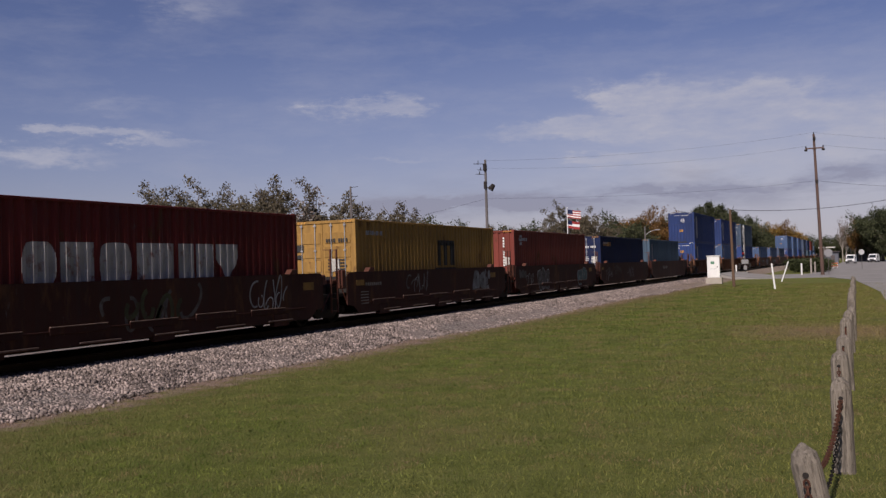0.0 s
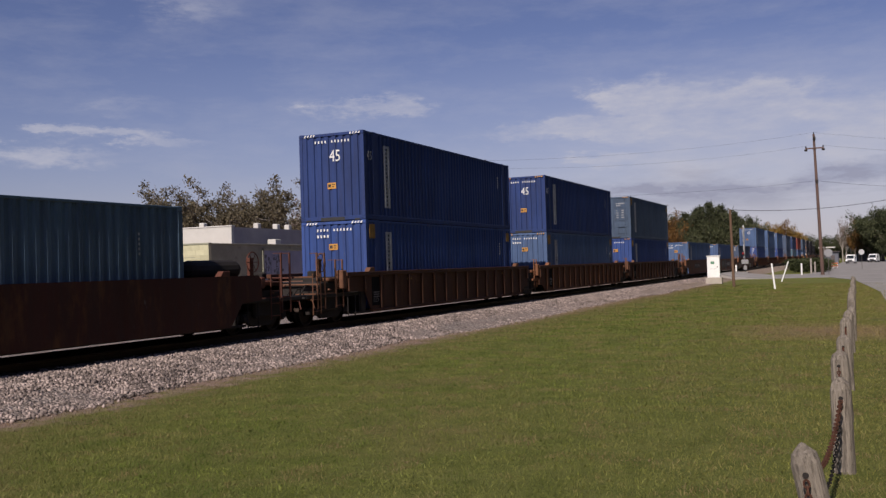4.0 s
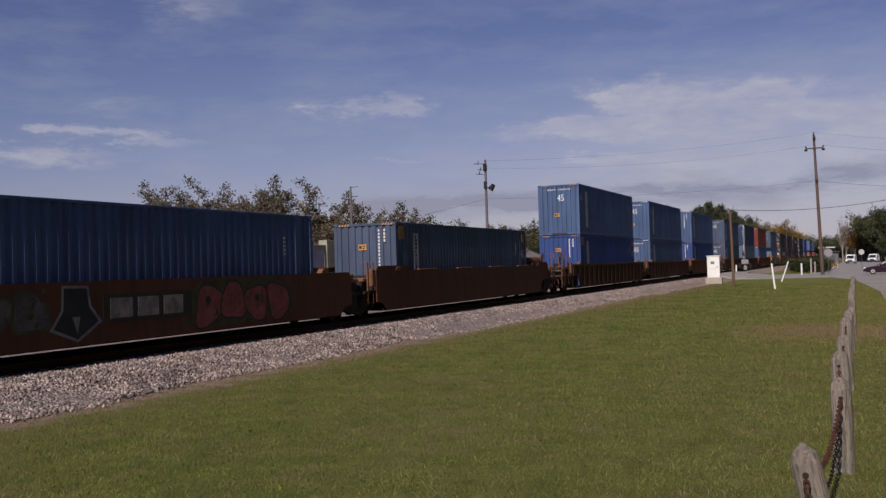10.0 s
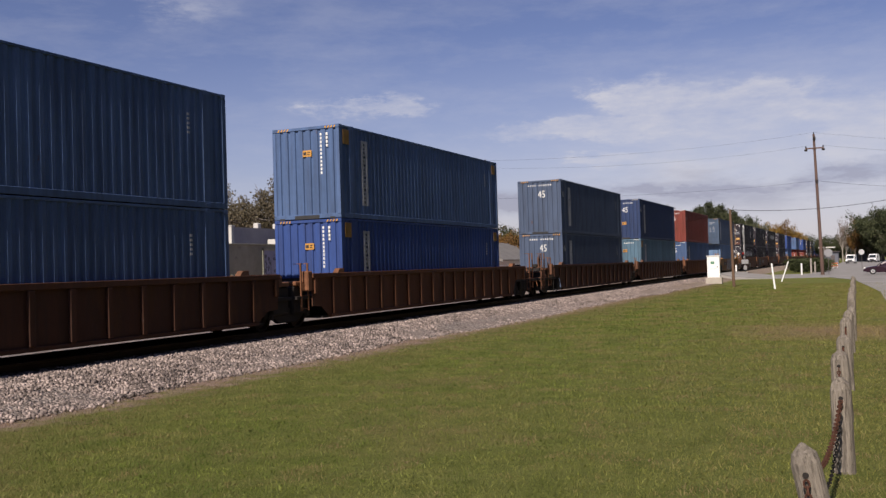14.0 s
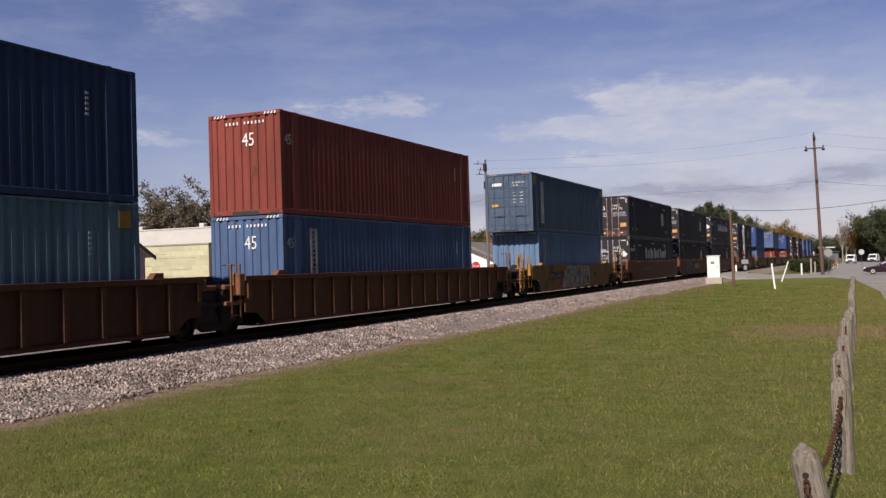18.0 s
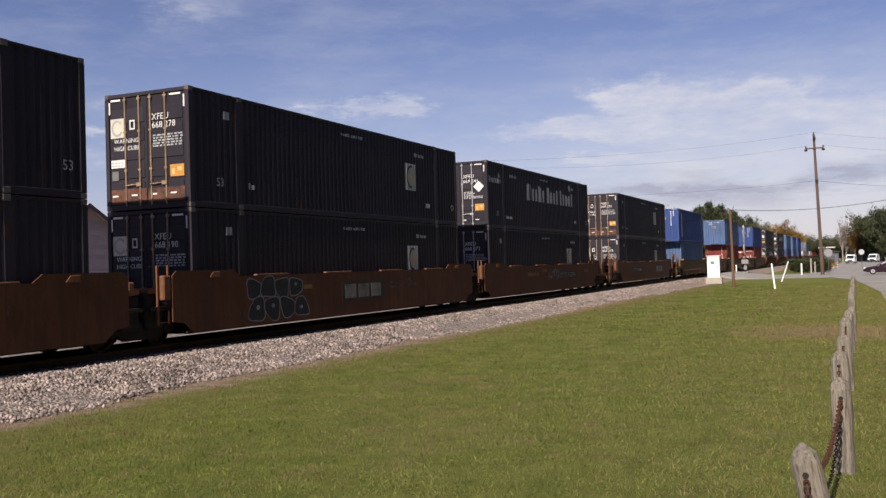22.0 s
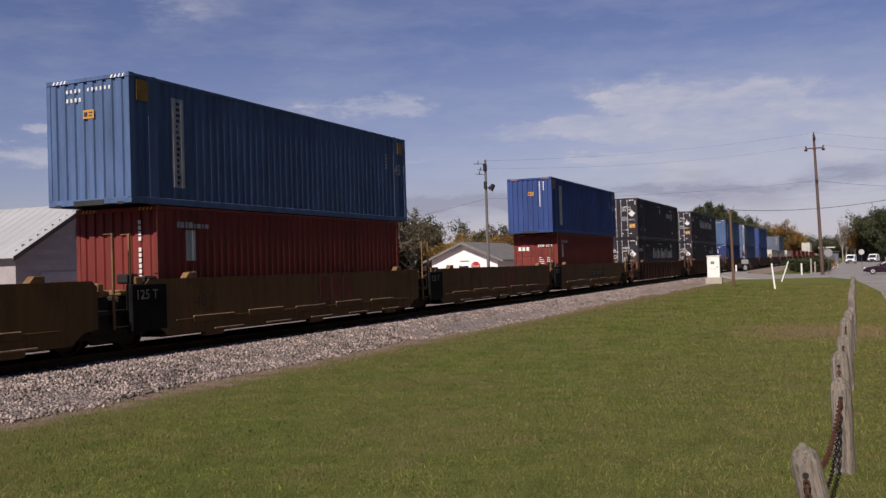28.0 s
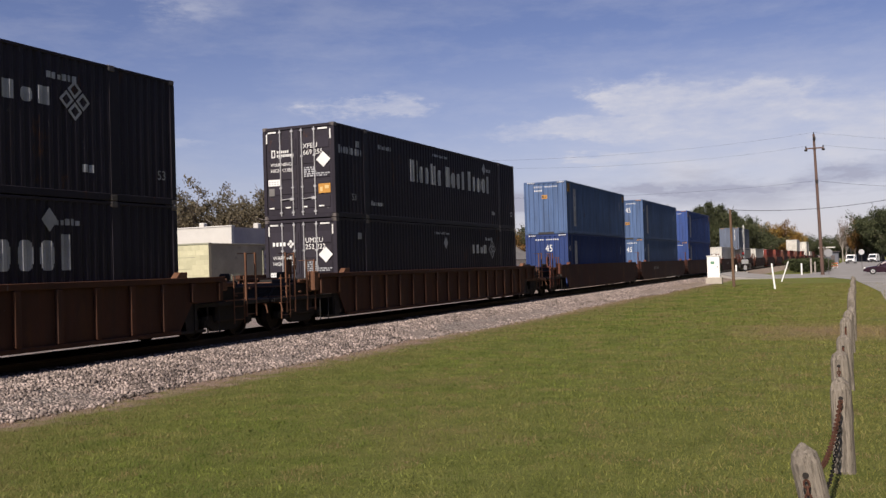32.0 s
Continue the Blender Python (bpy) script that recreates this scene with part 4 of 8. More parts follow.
# ---- well cars ----
BODY = {
    "red": paint("oxide red car paint", (0.056, 0.0225, 0.018), 0.35, 0.7), "brown": paint("brown car paint", (0.082, 0.038, 0.024), 0.4, 0.7),
    "rust": paint("rusty brown car paint", (0.124, 0.054, 0.029), 0.45, 0.7), "tan": paint("tan yellow car paint", (0.20, 0.115, 0.042), 0.45, 0.7),
    "olive": paint("olive brown car paint", (0.150, 0.086, 0.037), 0.35, 0.7)}
BRACKET = {"red": surface("red iron", (0.10, 0.035, 0.022), 0.7, 0.1, 0.3, 3, 25, .2), "brown": surface("brown iron", (0.135, 0.062, 0.034), 0.7, 0.1, 0.3, 3, 25, .2),
           "rust": surface("orange rust iron", (0.19, 0.08, 0.038), 0.7, 0.1, 0.3, 3, 25, .2), "tan": surface("amber iron", (0.36, 0.18, 0.045), 0.7, 0.1, 0.3, 3, 25, .2),
           "olive": surface("olive iron", (0.19, 0.105, 0.042), 0.7, 0.1, 0.3, 3, 25, .2)}
TAGS = [surface("pale spray paint", (0.30, 0.31, 0.31), 0.7, 0, 0.4, 3, 20, 0), surface("white spray paint", (0.45, 0.46, 0.46), 0.7, 0, 0.4, 3, 20, 0),
        surface("pink spray paint", (0.30, 0.09, 0.08), 0.7, 0, 0.4, 3, 20, 0), surface("green spray paint", (0.10, 0.16, 0.08), 0.7, 0, 0.4, 3, 20, 0)]
DIM = surface("worn stencil paint", (0.215, 0.20, 0.18), 0.8, 0, 0.5, 3, 14, 0)
CODEPAINT = surface("worn code paint", (0.19, 0.175, 0.16), 0.8, 0, 0.45, 3, 14, 0, (0.10, 0.06, 0.045), 0.3)
BELT = surface("grey spray paint", (0.20, 0.21, 0.22), 0.8, 0, 0.5, 2, 9, 0)


def wheel_mesh():
    def make():
        bm = bmesh.new()
        prof = [(0.06, -0.03), (0.12, -0.06), (0.13, 0.0), (0.33, 0.02), (0.36, -0.06), (0.42, -0.06), (0.425, 0.05), (0.45, 0.075), (0.45, 0.09), (0.35, 0.09), (0.33, 0.05), (0.12, 0.06), (0.06, 0.06)]
        n = 20
        rings = [[bm.verts.new((-x, math.cos(2 * math.pi * i / n) * r, math.sin(2 * math.pi * i / n) * r)) for i in range(n)] for r, x in prof]
        for a, b in zip(rings, rings[1:]):
            for i in range(n):
                bm.faces.new((a[i], a[(i + 1) % n], b[(i + 1) % n], b[i]))
        return bm
    return coloured(("wheel",), make, "wheel", surface("wheel iron", (0.045, 0.03, 0.024), 0.7, 0.3, 0.3, 3, 20, .1))


def frame_mesh():
    def make():
        bm = bmesh.new()
        out = [(-1.15, 0.34), (-1.15, 0.52), (-0.62, 0.60), (0.62, 0.60), (1.15, 0.52), (1.15, 0.34), (0.72, 0.36), (0.45, 0.20), (-0.45, 0.20), (-0.72, 0.36)]
        a = [bm.verts.new((-0.07, y, z)) for y, z in out]
        b = [bm.verts.new((0.07, y, z)) for y, z in out]
        bm.faces.new(a)
        bm.faces.new(b[::-1])
        for i in range(len(out)):
            j = (i + 1) % len(out)
            bm.faces.new((a[i], b[i], b[j], a[j]))
        bmesh.ops.recalc_face_normals(bm, faces=bm.faces[:])
        return bevel(bm, 0.015)
    return coloured(("sideframe",), make, "side_frame", BLACK)


def truck(parent, y):
    bol = part("truck", coloured(("bolster",), lambda: boxes((-1.05, -0.2, 0.36, 1.05, 0.2, 0.66), (-0.5, -0.5, 0.6, 0.5, 0.5, 0.8), w=0.03), "truck", BLACK), None, parent, "black cast-iron wheel truck")
    bol.matrix_basis = pose(0, y, 0)
    for sx in (1, -1):
        f = part("side_frame", frame_mesh(), None, bol)
        f.matrix_basis = pose(sx * 1.02, 0, 0)
        for yy in (-0.88, 0.88):
            w = part("wheel", wheel_mesh(), None, bol)
            w.matrix_basis = pose(sx * 0.76, yy, 0.42, 0, 0, 0 if sx > 0 else 180)
            if sx > 0:
                c = part("bearing_cap", coloured(("cap",), lambda: boxes((-0.06, -0.11, -0.11, 0.08, 0.11, 0.11), w=0.05), "bearing_cap", BLACK), None, bol)
                c.matrix_basis = pose(1.10, yy, 0.42)
    for yy in (-0.88, 0.88):
        bm = bmesh.new()
        rod(bm, (-0.8, yy, 0.42), (0.8, yy, 0.42), 0.075, 8)
        part("axle", bm, BLACK, bol)


def scribble(parent, y, z, w, h, mat, seed, x, thick=0.045, loops=5):
    """Loose looping spray strokes on the car's side."""
    rng = random.Random(seed)
    bm = bmesh.new()
    for k in range(loops):
        cx, cz = y + (k + 0.5) * w / loops, z + h / 2
        a0, turns = rng.uniform(0, 6), rng.uniform(0.3, 0.85) * rng.choice((-1, 1))
        ry, rz, lean, cz = rng.uniform(0.25, 0.75), rng.uniform(0.25, 0.55), rng.uniform(-0.1, 0.6), cz + rng.uniform(-.2, .2) * h
        pts = []
        for i in range(15):
            a = a0 + turns * 2 * math.pi * i / 14
            pts.append(Vector((x, cx + math.cos(a) * w / loops * ry * (1 - 0.03 * i) + lean * math.sin(a) * h * rz * 0.6, cz + math.sin(a * (1.6 if k % 3 == 2 else 1.0)) * h * rz)))
        prev = None
        for p, q in zip(pts, pts[1:]):
            d = (q - p).normalized()
            nrm = Vector((0, -d.z, d.y)) * thick * 0.5
            vs = [bm.verts.new(p - nrm), bm.verts.new(p + nrm)] if prev is None else prev
            nx = [bm.verts.new(q - nrm), bm.verts.new(q + nrm)]
            bm.faces.new((vs[0], vs[1], nx[1], nx[0]))
            prev = nx
    return tagged(part("graffiti", bm, mat, parent, "sprayed graffiti strokes"), kind="stuff")


def plate_shape(outline, x, thick=0.03):
    bm = bmesh.new()
    a = [bm.verts.new((x, y, z)) for y, z in outline]
    b = [bm.verts.new((x - thick, y, z)) for y, z in outline]
    bm.faces.new(a)
    bm.faces.new(b[::-1])
    for i in range(len(outline)):
        j = (i + 1) % len(outline)
        bm.faces.new((b[i], b[j], a[j], a[i]))
    bmesh.ops.recalc_face_normals(bm, faces=bm.faces[:])
    return bm


def ladder(parent, x, y, mat, z0=0.35, z1=1.55, w=0.42):
    bm = bmesh.new()
    for yy in (y - w / 2, y + w / 2):
        rod(bm, (x, yy, z0), (x, yy, z1), 0.016)
    for i in range(4):
        zz = z0 + 0.1 + i * (z1 - z0 - 0.2) / 3
        rod(bm, (x, y - w / 2, zz), (x, y + w / 2, zz), 0.013)
    part("ladder", bm, mat, parent)


def splash(parent, pts, mat, x, label=""):
    """A flat field of sprayed paint with the given outline."""
    bm = bmesh.new()
    bm.faces.new([bm.verts.new((x, y, z)) for y, z in pts])
    return part("graffiti", bm, mat, parent, label)


def bubbles(parent, y, z, w, h, n, fill, line, seed, x=1.453, fat=0.035):
    """A row of swollen sprayed shapes with an outline."""
    rng = random.Random(seed)
    inner, outer = bmesh.new(), bmesh.new()
    for k in range(n):
        cy, cz = y + (k + 0.5) * w / n, z + h / 2 + rng.uniform(-.06, .06) * h
        ry, rz = w / n * 0.53, h * rng.uniform(0.42, 0.52)
        sq, tilt = rng.uniform(0.55, 0.85), rng.uniform(-.25, .25)
        ring = []
        for i in range(18):
            a = 2 * math.pi * i / 18
            c, s = math.cos(a), math.sin(a)
            q = 1 + 0.13 * math.sin(a * 3 + k * 2 + seed)
            yy, zz = math.copysign(abs(c) ** sq, c) * ry * q, math.copysign(abs(s) ** sq, s) * rz * q
            ring.append((yy + tilt * zz, zz))
        inner.faces.new([inner.verts.new((x + 0.0012 * k, cy + a, cz + b)) for a, b in ring])
        g = 1 - fat / min(ry, rz)
        a = [outer.verts.new((x + 0.0012 * k + 0.0006, cy + p, cz + q)) for p, q in ring]
        b = [outer.verts.new((x + 0.0012 * k + 0.0006, cy + p * g, cz + q * g)) for p, q in ring]
        for i in range(18):
            j = (i + 1) % 18
            outer.faces.new((a[i], a[j], b[j], b[i]))
        if rng.random() < 0.6:
            hy, hz = cy + rng.uniform(-.1, .1) * ry, cz + rng.uniform(-.1, .4) * rz
            outer.faces.new([outer.verts.new((x + 0.0012 * k + 0.0008, hy + math.cos(t) * ry * 0.22, hz + math.sin(t) * rz * 0.2)) for t in (0, 0.8, 1.6, 2.4, 3.1, 4.0, 5.0)])
    part("graffiti", inner, fill, parent)
    part("graffiti", outer, line, parent)


def end_gear(parent, sy, half, iron, seed):
    """Brake pipes, valve, hose, cross rails and the uncoupling lever at an outer end."""
    rng = random.Random(seed + 77)
    e = sy * half
    Y = lambda d: e - sy * d
    for d, z in ((0.9, 1.22), (1.5, 1.05), (2.3, 1.3)):
        bm = bmesh.new()
        rod(bm, (-1.3, Y(d), z), (1.3, Y(d), z), 0.026, 6)
        part("cross_rail", bm, iron, parent)
    for k in range(3):
        bm = bmesh.new()
        x, z = 0.25 + 0.3 * k, 0.98 + 0.1 * k
        pts = [(x, Y(0.5), z - 0.25), (x, Y(0.8), z), (x, Y(1.3 + 0.2 * k), z + 0.1), (x + 0.2, Y(1.9), z + 0.12), (x + 0.2, Y(2.9), z - 0.1)]
        for p, q in zip(pts, pts[1:]):
            rod(bm, p, q, 0.024, 5)
        part("brake_pipe", bm, BLACK, parent)
    part("brake_valve", boxes((0.55, min(Y(1.1), Y(1.55)), 0.92, 1.05, max(Y(1.1), Y(1.55)), 1.42), (0.65, min(Y(1.2), Y(1.4)), 1.42, 0.9, max(Y(1.2), Y(1.4)), 1.62), w=0.04), BLACK, parent)
    bm = bmesh.new()
    rod(bm, (0.95, Y(1.9), 1.12), (0.95, Y(2.75), 1.12), 0.17, 12)
    part("air_reservoir", bm, BLACK, parent)
    bm = bmesh.new()
    pts = [(0.3, Y(0.45 - 0.4 * i / 7), 0.72 - 0.42 * math.sin(math.pi * i / 7)) for i in range(8)]
    for p, q in zip(pts, pts[1:]):
        rod(bm, p, q, 0.032, 6)
    part("air_hose", bm, BLACK, parent)
    bm = bmesh.new()
    pts = [(1.42, Y(0.35), 0.55), (1.36, Y(0.35), 0.78), (0.7, Y(0.3), 0.84), (0.1, Y(0.15), 0.9)]
    for p, q in zip(pts, pts[1:]):
        rod(bm, p, q, 0.018, 5)
    part("uncoupling_lever", bm, iron, parent)
    bm = bmesh.new()
    for d in (2.35, 2.8):
        rod(bm, (1.38, Y(d), 0.85), (1.38, Y(d), 0.2), 0.018, 5)
    rod(bm, (1.38, Y(2.35), 0.2), (1.38, Y(2.8), 0.2), 0.018, 5)
    part("stirrup_step", bm, BLACK, parent)
    part("tread", boxes((0.5, min(Y(0.7), Y(1.9)), 0.925, 1.3, max(Y(0.7), Y(1.9)), 0.955), w=0.006), iron, parent)


def post_pair(parent, y, mat, z1=2.15, gap=0.42, x=1.30, z0=0.5):
    """Two upright grab posts with rungs between them."""
    for yy in (y - gap / 2, y + gap / 2):
        bm = boxes((x - 0.022, yy - 0.028, z0, x + 0.022, yy + 0.028, z1), w=0.006)
        rod(bm, (x, yy, z1 - 0.02), (x - 0.25, yy, z1 - 0.02), 0.012)
        part("grab_post", bm, mat, parent)
    for z in (z0 + 0.06, z0 + 0.42, z0 + 0.80):
        bm = bmesh.new()
        rod(bm, (x, y - gap / 2, z), (x, y + gap / 2, z), 0.014)
        part("rung", bm, mat, parent)


def brake_wheel(parent, x, y, z, mat):
    bm = bmesh.new()
    n, r = 18, 0.27
    pts = [Vector((x, y + math.cos(2 * math.pi * i / n) * r, z + math.sin(2 * math.pi * i / n) * r)) for i in range(n)]
    for i in range(n):
        rod(bm, pts[i], pts[(i + 1) % n], 0.016, 5)
    for i in range(0, n, 3):
        rod(bm, (x, y, z), pts[i], 0.011, 5)
    part("brake_wheel", bm, mat, parent)
    part("brake_stand", boxes((x - 0.12, y - 0.09, 1.0, x - 0.03, y + 0.09, z + 0.12), w=0.01), mat, parent)


DARKSPRAY = surface("black spray paint", (0.022, 0.022, 0.024), 0.7, 0, 0.4, 3, 15, 0)
ROSE = surface("rose spray paint", (0.22, 0.062, 0.052), 0.75, 0, 0.35, 2.5, 12, 0, (0.06, 0.03, 0.025), 0.3)
MOSS = surface("dull green spray paint", (0.055, 0.062, 0.028), 0.8, 0, 0.4, 2.5, 12, 0, (0.05, 0.03, 0.02), 0.5)
AQUA = surface("aqua spray paint", (0.10, 0.17, 0.17), 0.8, 0, 0.4, 2.5, 12, 0, (0.07, 0.05, 0.05), 0.4)
FAINT = surface("faint grey spray paint", (0.105, 0.098, 0.092), 0.8, 0, 0.4, 2.5, 12, 0, (0.05, 0.03, 0.025), 0.5)
CODE_AT = {334.0: 2.7, 394.3: 10.7, 502.3: 6.3}
LOGO_AT = {170.0: -1.45, 375.0: -1.17, 415.9: 3.2}


def art_red(ob, seed):
    part("amber_patch", boxes((1.45, 5.9, 1.08, 1.453, 6.45, 1.30)), MATS["dirty amber"], ob)
    part("amber_patch", boxes((1.45, -6.3, 1.08, 1.453, -5.8, 1.28)), MATS["dirty amber"], ob)
    scribble(ob, -1.9, 0.5, 3.2, 0.85, FAINT, 4, 1.455, 0.09, 5)
    scribble(ob, -1.2, 0.6, 2.2, 0.6, MOSS, 14, 1.456, 0.12, 4)
    scribble(ob, 3.4, 0.6, 1.9, 0.85, TAGS[0], 3, 1.457, 0.05, 4)
    scribble(ob, 3.6, 0.5, 1.3, 0.6, TAGS[1], 8, 1.458, 0.03, 3)


def art_yellow(ob, seed):
    part("amber_patch", boxes((1.45, -6.36, 1.12, 1.453, -5.87, 1.30)), MATS["dirty amber"], ob)
    part("amber_patch", boxes((1.45, 5.15, 1.12, 1.453, 5.76, 1.32)), MATS["dirty amber"], ob)
    part("code_lettering", boxes(*[(1.45, -5.78 + i * 0.14, 1.10, 1.453, -5.69 + i * 0.14, 1.2) for i in range(8)], *[(1.45, -6.1, 0.9 - i * 0.09, 1.453, -5.6, 0.93 - i * 0.09) for i in range(5)]), DIM, ob)
    scribble(ob, -2.9, 0.7, 1.9, 0.72, FAINT, 21, 1.456, 0.07, 4)
    scribble(ob, -2.2, 0.75, 1.3, 0.7, TAGS[0], 5, 1.458, 0.025, 3)
    bubbles(ob, 3.2, 0.6, 1.5, 0.85, 2, BELT, FAINT, 9)
    for k, (y, z, r) in enumerate(((4.75, 1.0, 0.13), (5.0, 1.25, 0.15), (4.85, 0.7, 0.1), (4.6, 1.35, 0.09))):
        splash(ob, [(y + r * math.cos(a * 0.6), z + r * 1.3 * math.sin(a * 0.6)) for a in range(10)], BELT, 1.4535 + 0.0004 * k)


def art_orange(ob, seed):
    part("amber_patch", boxes((1.45, 5.6, 1.10, 1.453, 6.2, 1.32)), MATS["dirty amber"], ob)
    bubbles(ob, -6.45, 0.95, 1.0, 0.42, 3, FAINT, DARKSPRAY, 2, fat=0.02)
    scribble(ob, -5.5, 0.5, 1.1, 0.75, TAGS[0], 6, 1.457, 0.03, 4)
    scribble(ob, -5.3, 0.6, 0.8, 0.55, FAINT, 16, 1.458, 0.06, 3)
    bubbles(ob, -3.75, 0.34, 1.8, 1.06, 3, FAINT, TAGS[0], 12, fat=0.03)
    bubbles(ob, 3.2, 0.4, 1.9, 1.0, 2, AQUA, BELT, 31, fat=0.05)


def art_navy(ob, seed):
    for k, (y, z, w, h) in enumerate(((-5.7, 0.55, 1.8, 0.65), (-3.6, 0.8, 2.2, 0.6), (0.0, 0.6, 2.4, 0.75))):
        scribble(ob, y, z, w, h, TAGS[0] if k != 1 else FAINT, 40 + k, 1.456, 0.03, 5)
        scribble(ob, y + 0.3, z + 0.1, w * 0.7, h * 0.8, FAINT, 50 + k, 1.458, 0.05, 4)
    part("amber_patch", boxes((1.45, -6.6, 1.15, 1.453, -6.1, 1.3)), MATS["dirty amber"], ob)


def art_rose(ob, seed):
    bubbles(ob, -5.7, 0.45, 2.6, 0.95, 3, FAINT, MOSS, 5, fat=0.06)
    for k, (m, g) in enumerate(((BELT, 1.0), (DARKSPRAY, 0.84))):
        pts = [(-2.75, 1.48), (-2.05, 1.46), (-1.98, 1.05), (-1.68, 0.72), (-2.35, 0.34), (-3.08, 0.6), (-2.78, 0.98)]
        splash(ob, [(-2.4 + (y + 2.4) * g, 0.92 + (z - 0.92) * (g + 0.06 * k)) for y, z in pts], m, 1.4535 + 0.001 * k)
    splash(ob, [(-2.5, 0.85), (-2.28, 0.85), (-2.36, 0.5)], BELT, 1.4555)
    splash(ob, [(0.95, 0.5), (1.6, 0.38), (3.4, 0.36), (5.5, 0.62), (5.4, 1.25), (4.6, 1.46), (1.5, 1.46), (1.0, 1.1)], MOSS, 1.4525, "dull green sprayed ground")
    bubbles(ob, 1.3, 0.38, 3.9, 1.06, 4, ROSE, DARKSPRAY, 14, 1.4535, 0.04)


def art_grey(ob, seed):
    red = surface("dull red spray paint", (0.20, 0.05, 0.032), 0.8, 0, .4, 2, 12, 0)
    silver = surface("silver spray paint", (0.25, 0.24, 0.235), 0.7, 0.1, 0.45, 3, 12, 0, (0.13, 0.11, 0.10), 0.4)
    splash(ob, [(-3.9, 0.34), (-3.3, 0.34), (-2.55, 1.46), (-3.0, 1.46), (-3.35, 0.9)], red, 1.4515, "dull red sprayed stripe")
    splash(ob, [(-3.25, 0.34), (2.2, 0.34), (2.45, 0.9), (2.15, 1.44), (-2.5, 1.46), (-2.9, 0.9)], silver, 1.4522, "silver sprayed ground")
    bubbles(ob, -2.7, 0.40, 4.6, 1.0, 5, silver, FAINT, 25, 1.4535, 0.05)
    rng = random.Random(26)
    for k in range(22):
        y, z, r = -2.6 + 4.5 * rng.random(), 0.45 + 0.9 * rng.random(), rng.uniform(0.05, 0.13)
        splash(ob, [(y + r * math.cos(a * 0.6), z + r * 1.2 * math.sin(a * 0.6)) for a in range(10)], DARKSPRAY, 1.462 + 0.0003 * k)
    scribble(ob, 4.1, 0.6, 2.0, 0.7, red, 28, 1.455, 0.11, 3)
    for y in (3.2, 3.5):
        part("code_lettering", boxes((1.45, y, 0.75, 1.453, y + 0.24, 1.1)), DARKSPRAY, ob)


def art_black(ob, seed):
    bubbles(ob, -6.2, 0.92, 2.6, 0.56, 4, DARKSPRAY, BELT, 33, 1.453, 0.03)
    bubbles(ob, -6.1, 0.32, 2.8, 0.66, 4, DARKSPRAY, BELT, 35, 1.460, 0.03)
    scribble(ob, 1.8, 0.95, 2.1, 0.35, FAINT, 36, 1.456, 0.06, 4)
    part("amber_patch", boxes((1.45, -3.5, 1.12, 1.453, -3.05, 1.24)), MATS["dirty amber"], ob)


def art_scrawl(ob, seed):
    bubbles(ob, 3.1, 0.38, 3.2, 0.95, 4, FAINT, BELT, 44, fat=0.11)
    scribble(ob, 3.3, 0.42, 2.9, 0.8, BELT, 45, 1.462, 0.05, 5)


def art_stencil(ob, seed):
    red = surface("faded red stencil", (0.155, 0.036, 0.022), 0.8, 0, 0.4, 3, 12, 0, (0.08, 0.05, 0.025), 0.5)
    for k in range(3):
        part("graffiti", boxes((1.45, 0.35 + 0.66 * k, 0.76, 1.453, 0.83 + 0.66 * k, 1.44)), red, ob)


def art_wash(ob, seed):
    scribble(ob, -1.6, 0.85, 2.1, 0.5, FAINT, 61, 1.456, 0.10, 5)
    scribble(ob, -1.3, 0.95, 1.6, 0.35, BELT, 62, 1.458, 0.05, 4)
    for y, z, w in ((-4.6, 1.05, 1.6), (-2.4, 1.2, 0.7), (5.2, 1.1, 0.8)):
        part("amber_patch", boxes((1.45, y, z, 1.453, y + w, z + 0.17)), surface("worn orange band", (0.20, 0.095, 0.03), 0.8, 0, 0.4, 2, 12, 0, (0.11, 0.05, 0.028), 0.5), ob)


ARTS = {394.3: art_wash, 457.1: art_stencil, 471.9: art_stencil, 487.1: art_stencil, 9.0: art_red, 24.3: art_yellow, 39.5: art_orange, 54.7: art_navy, 170.0: art_rose, 334.0: art_grey, 375.0: art_black, 148.5: art_scrawl}


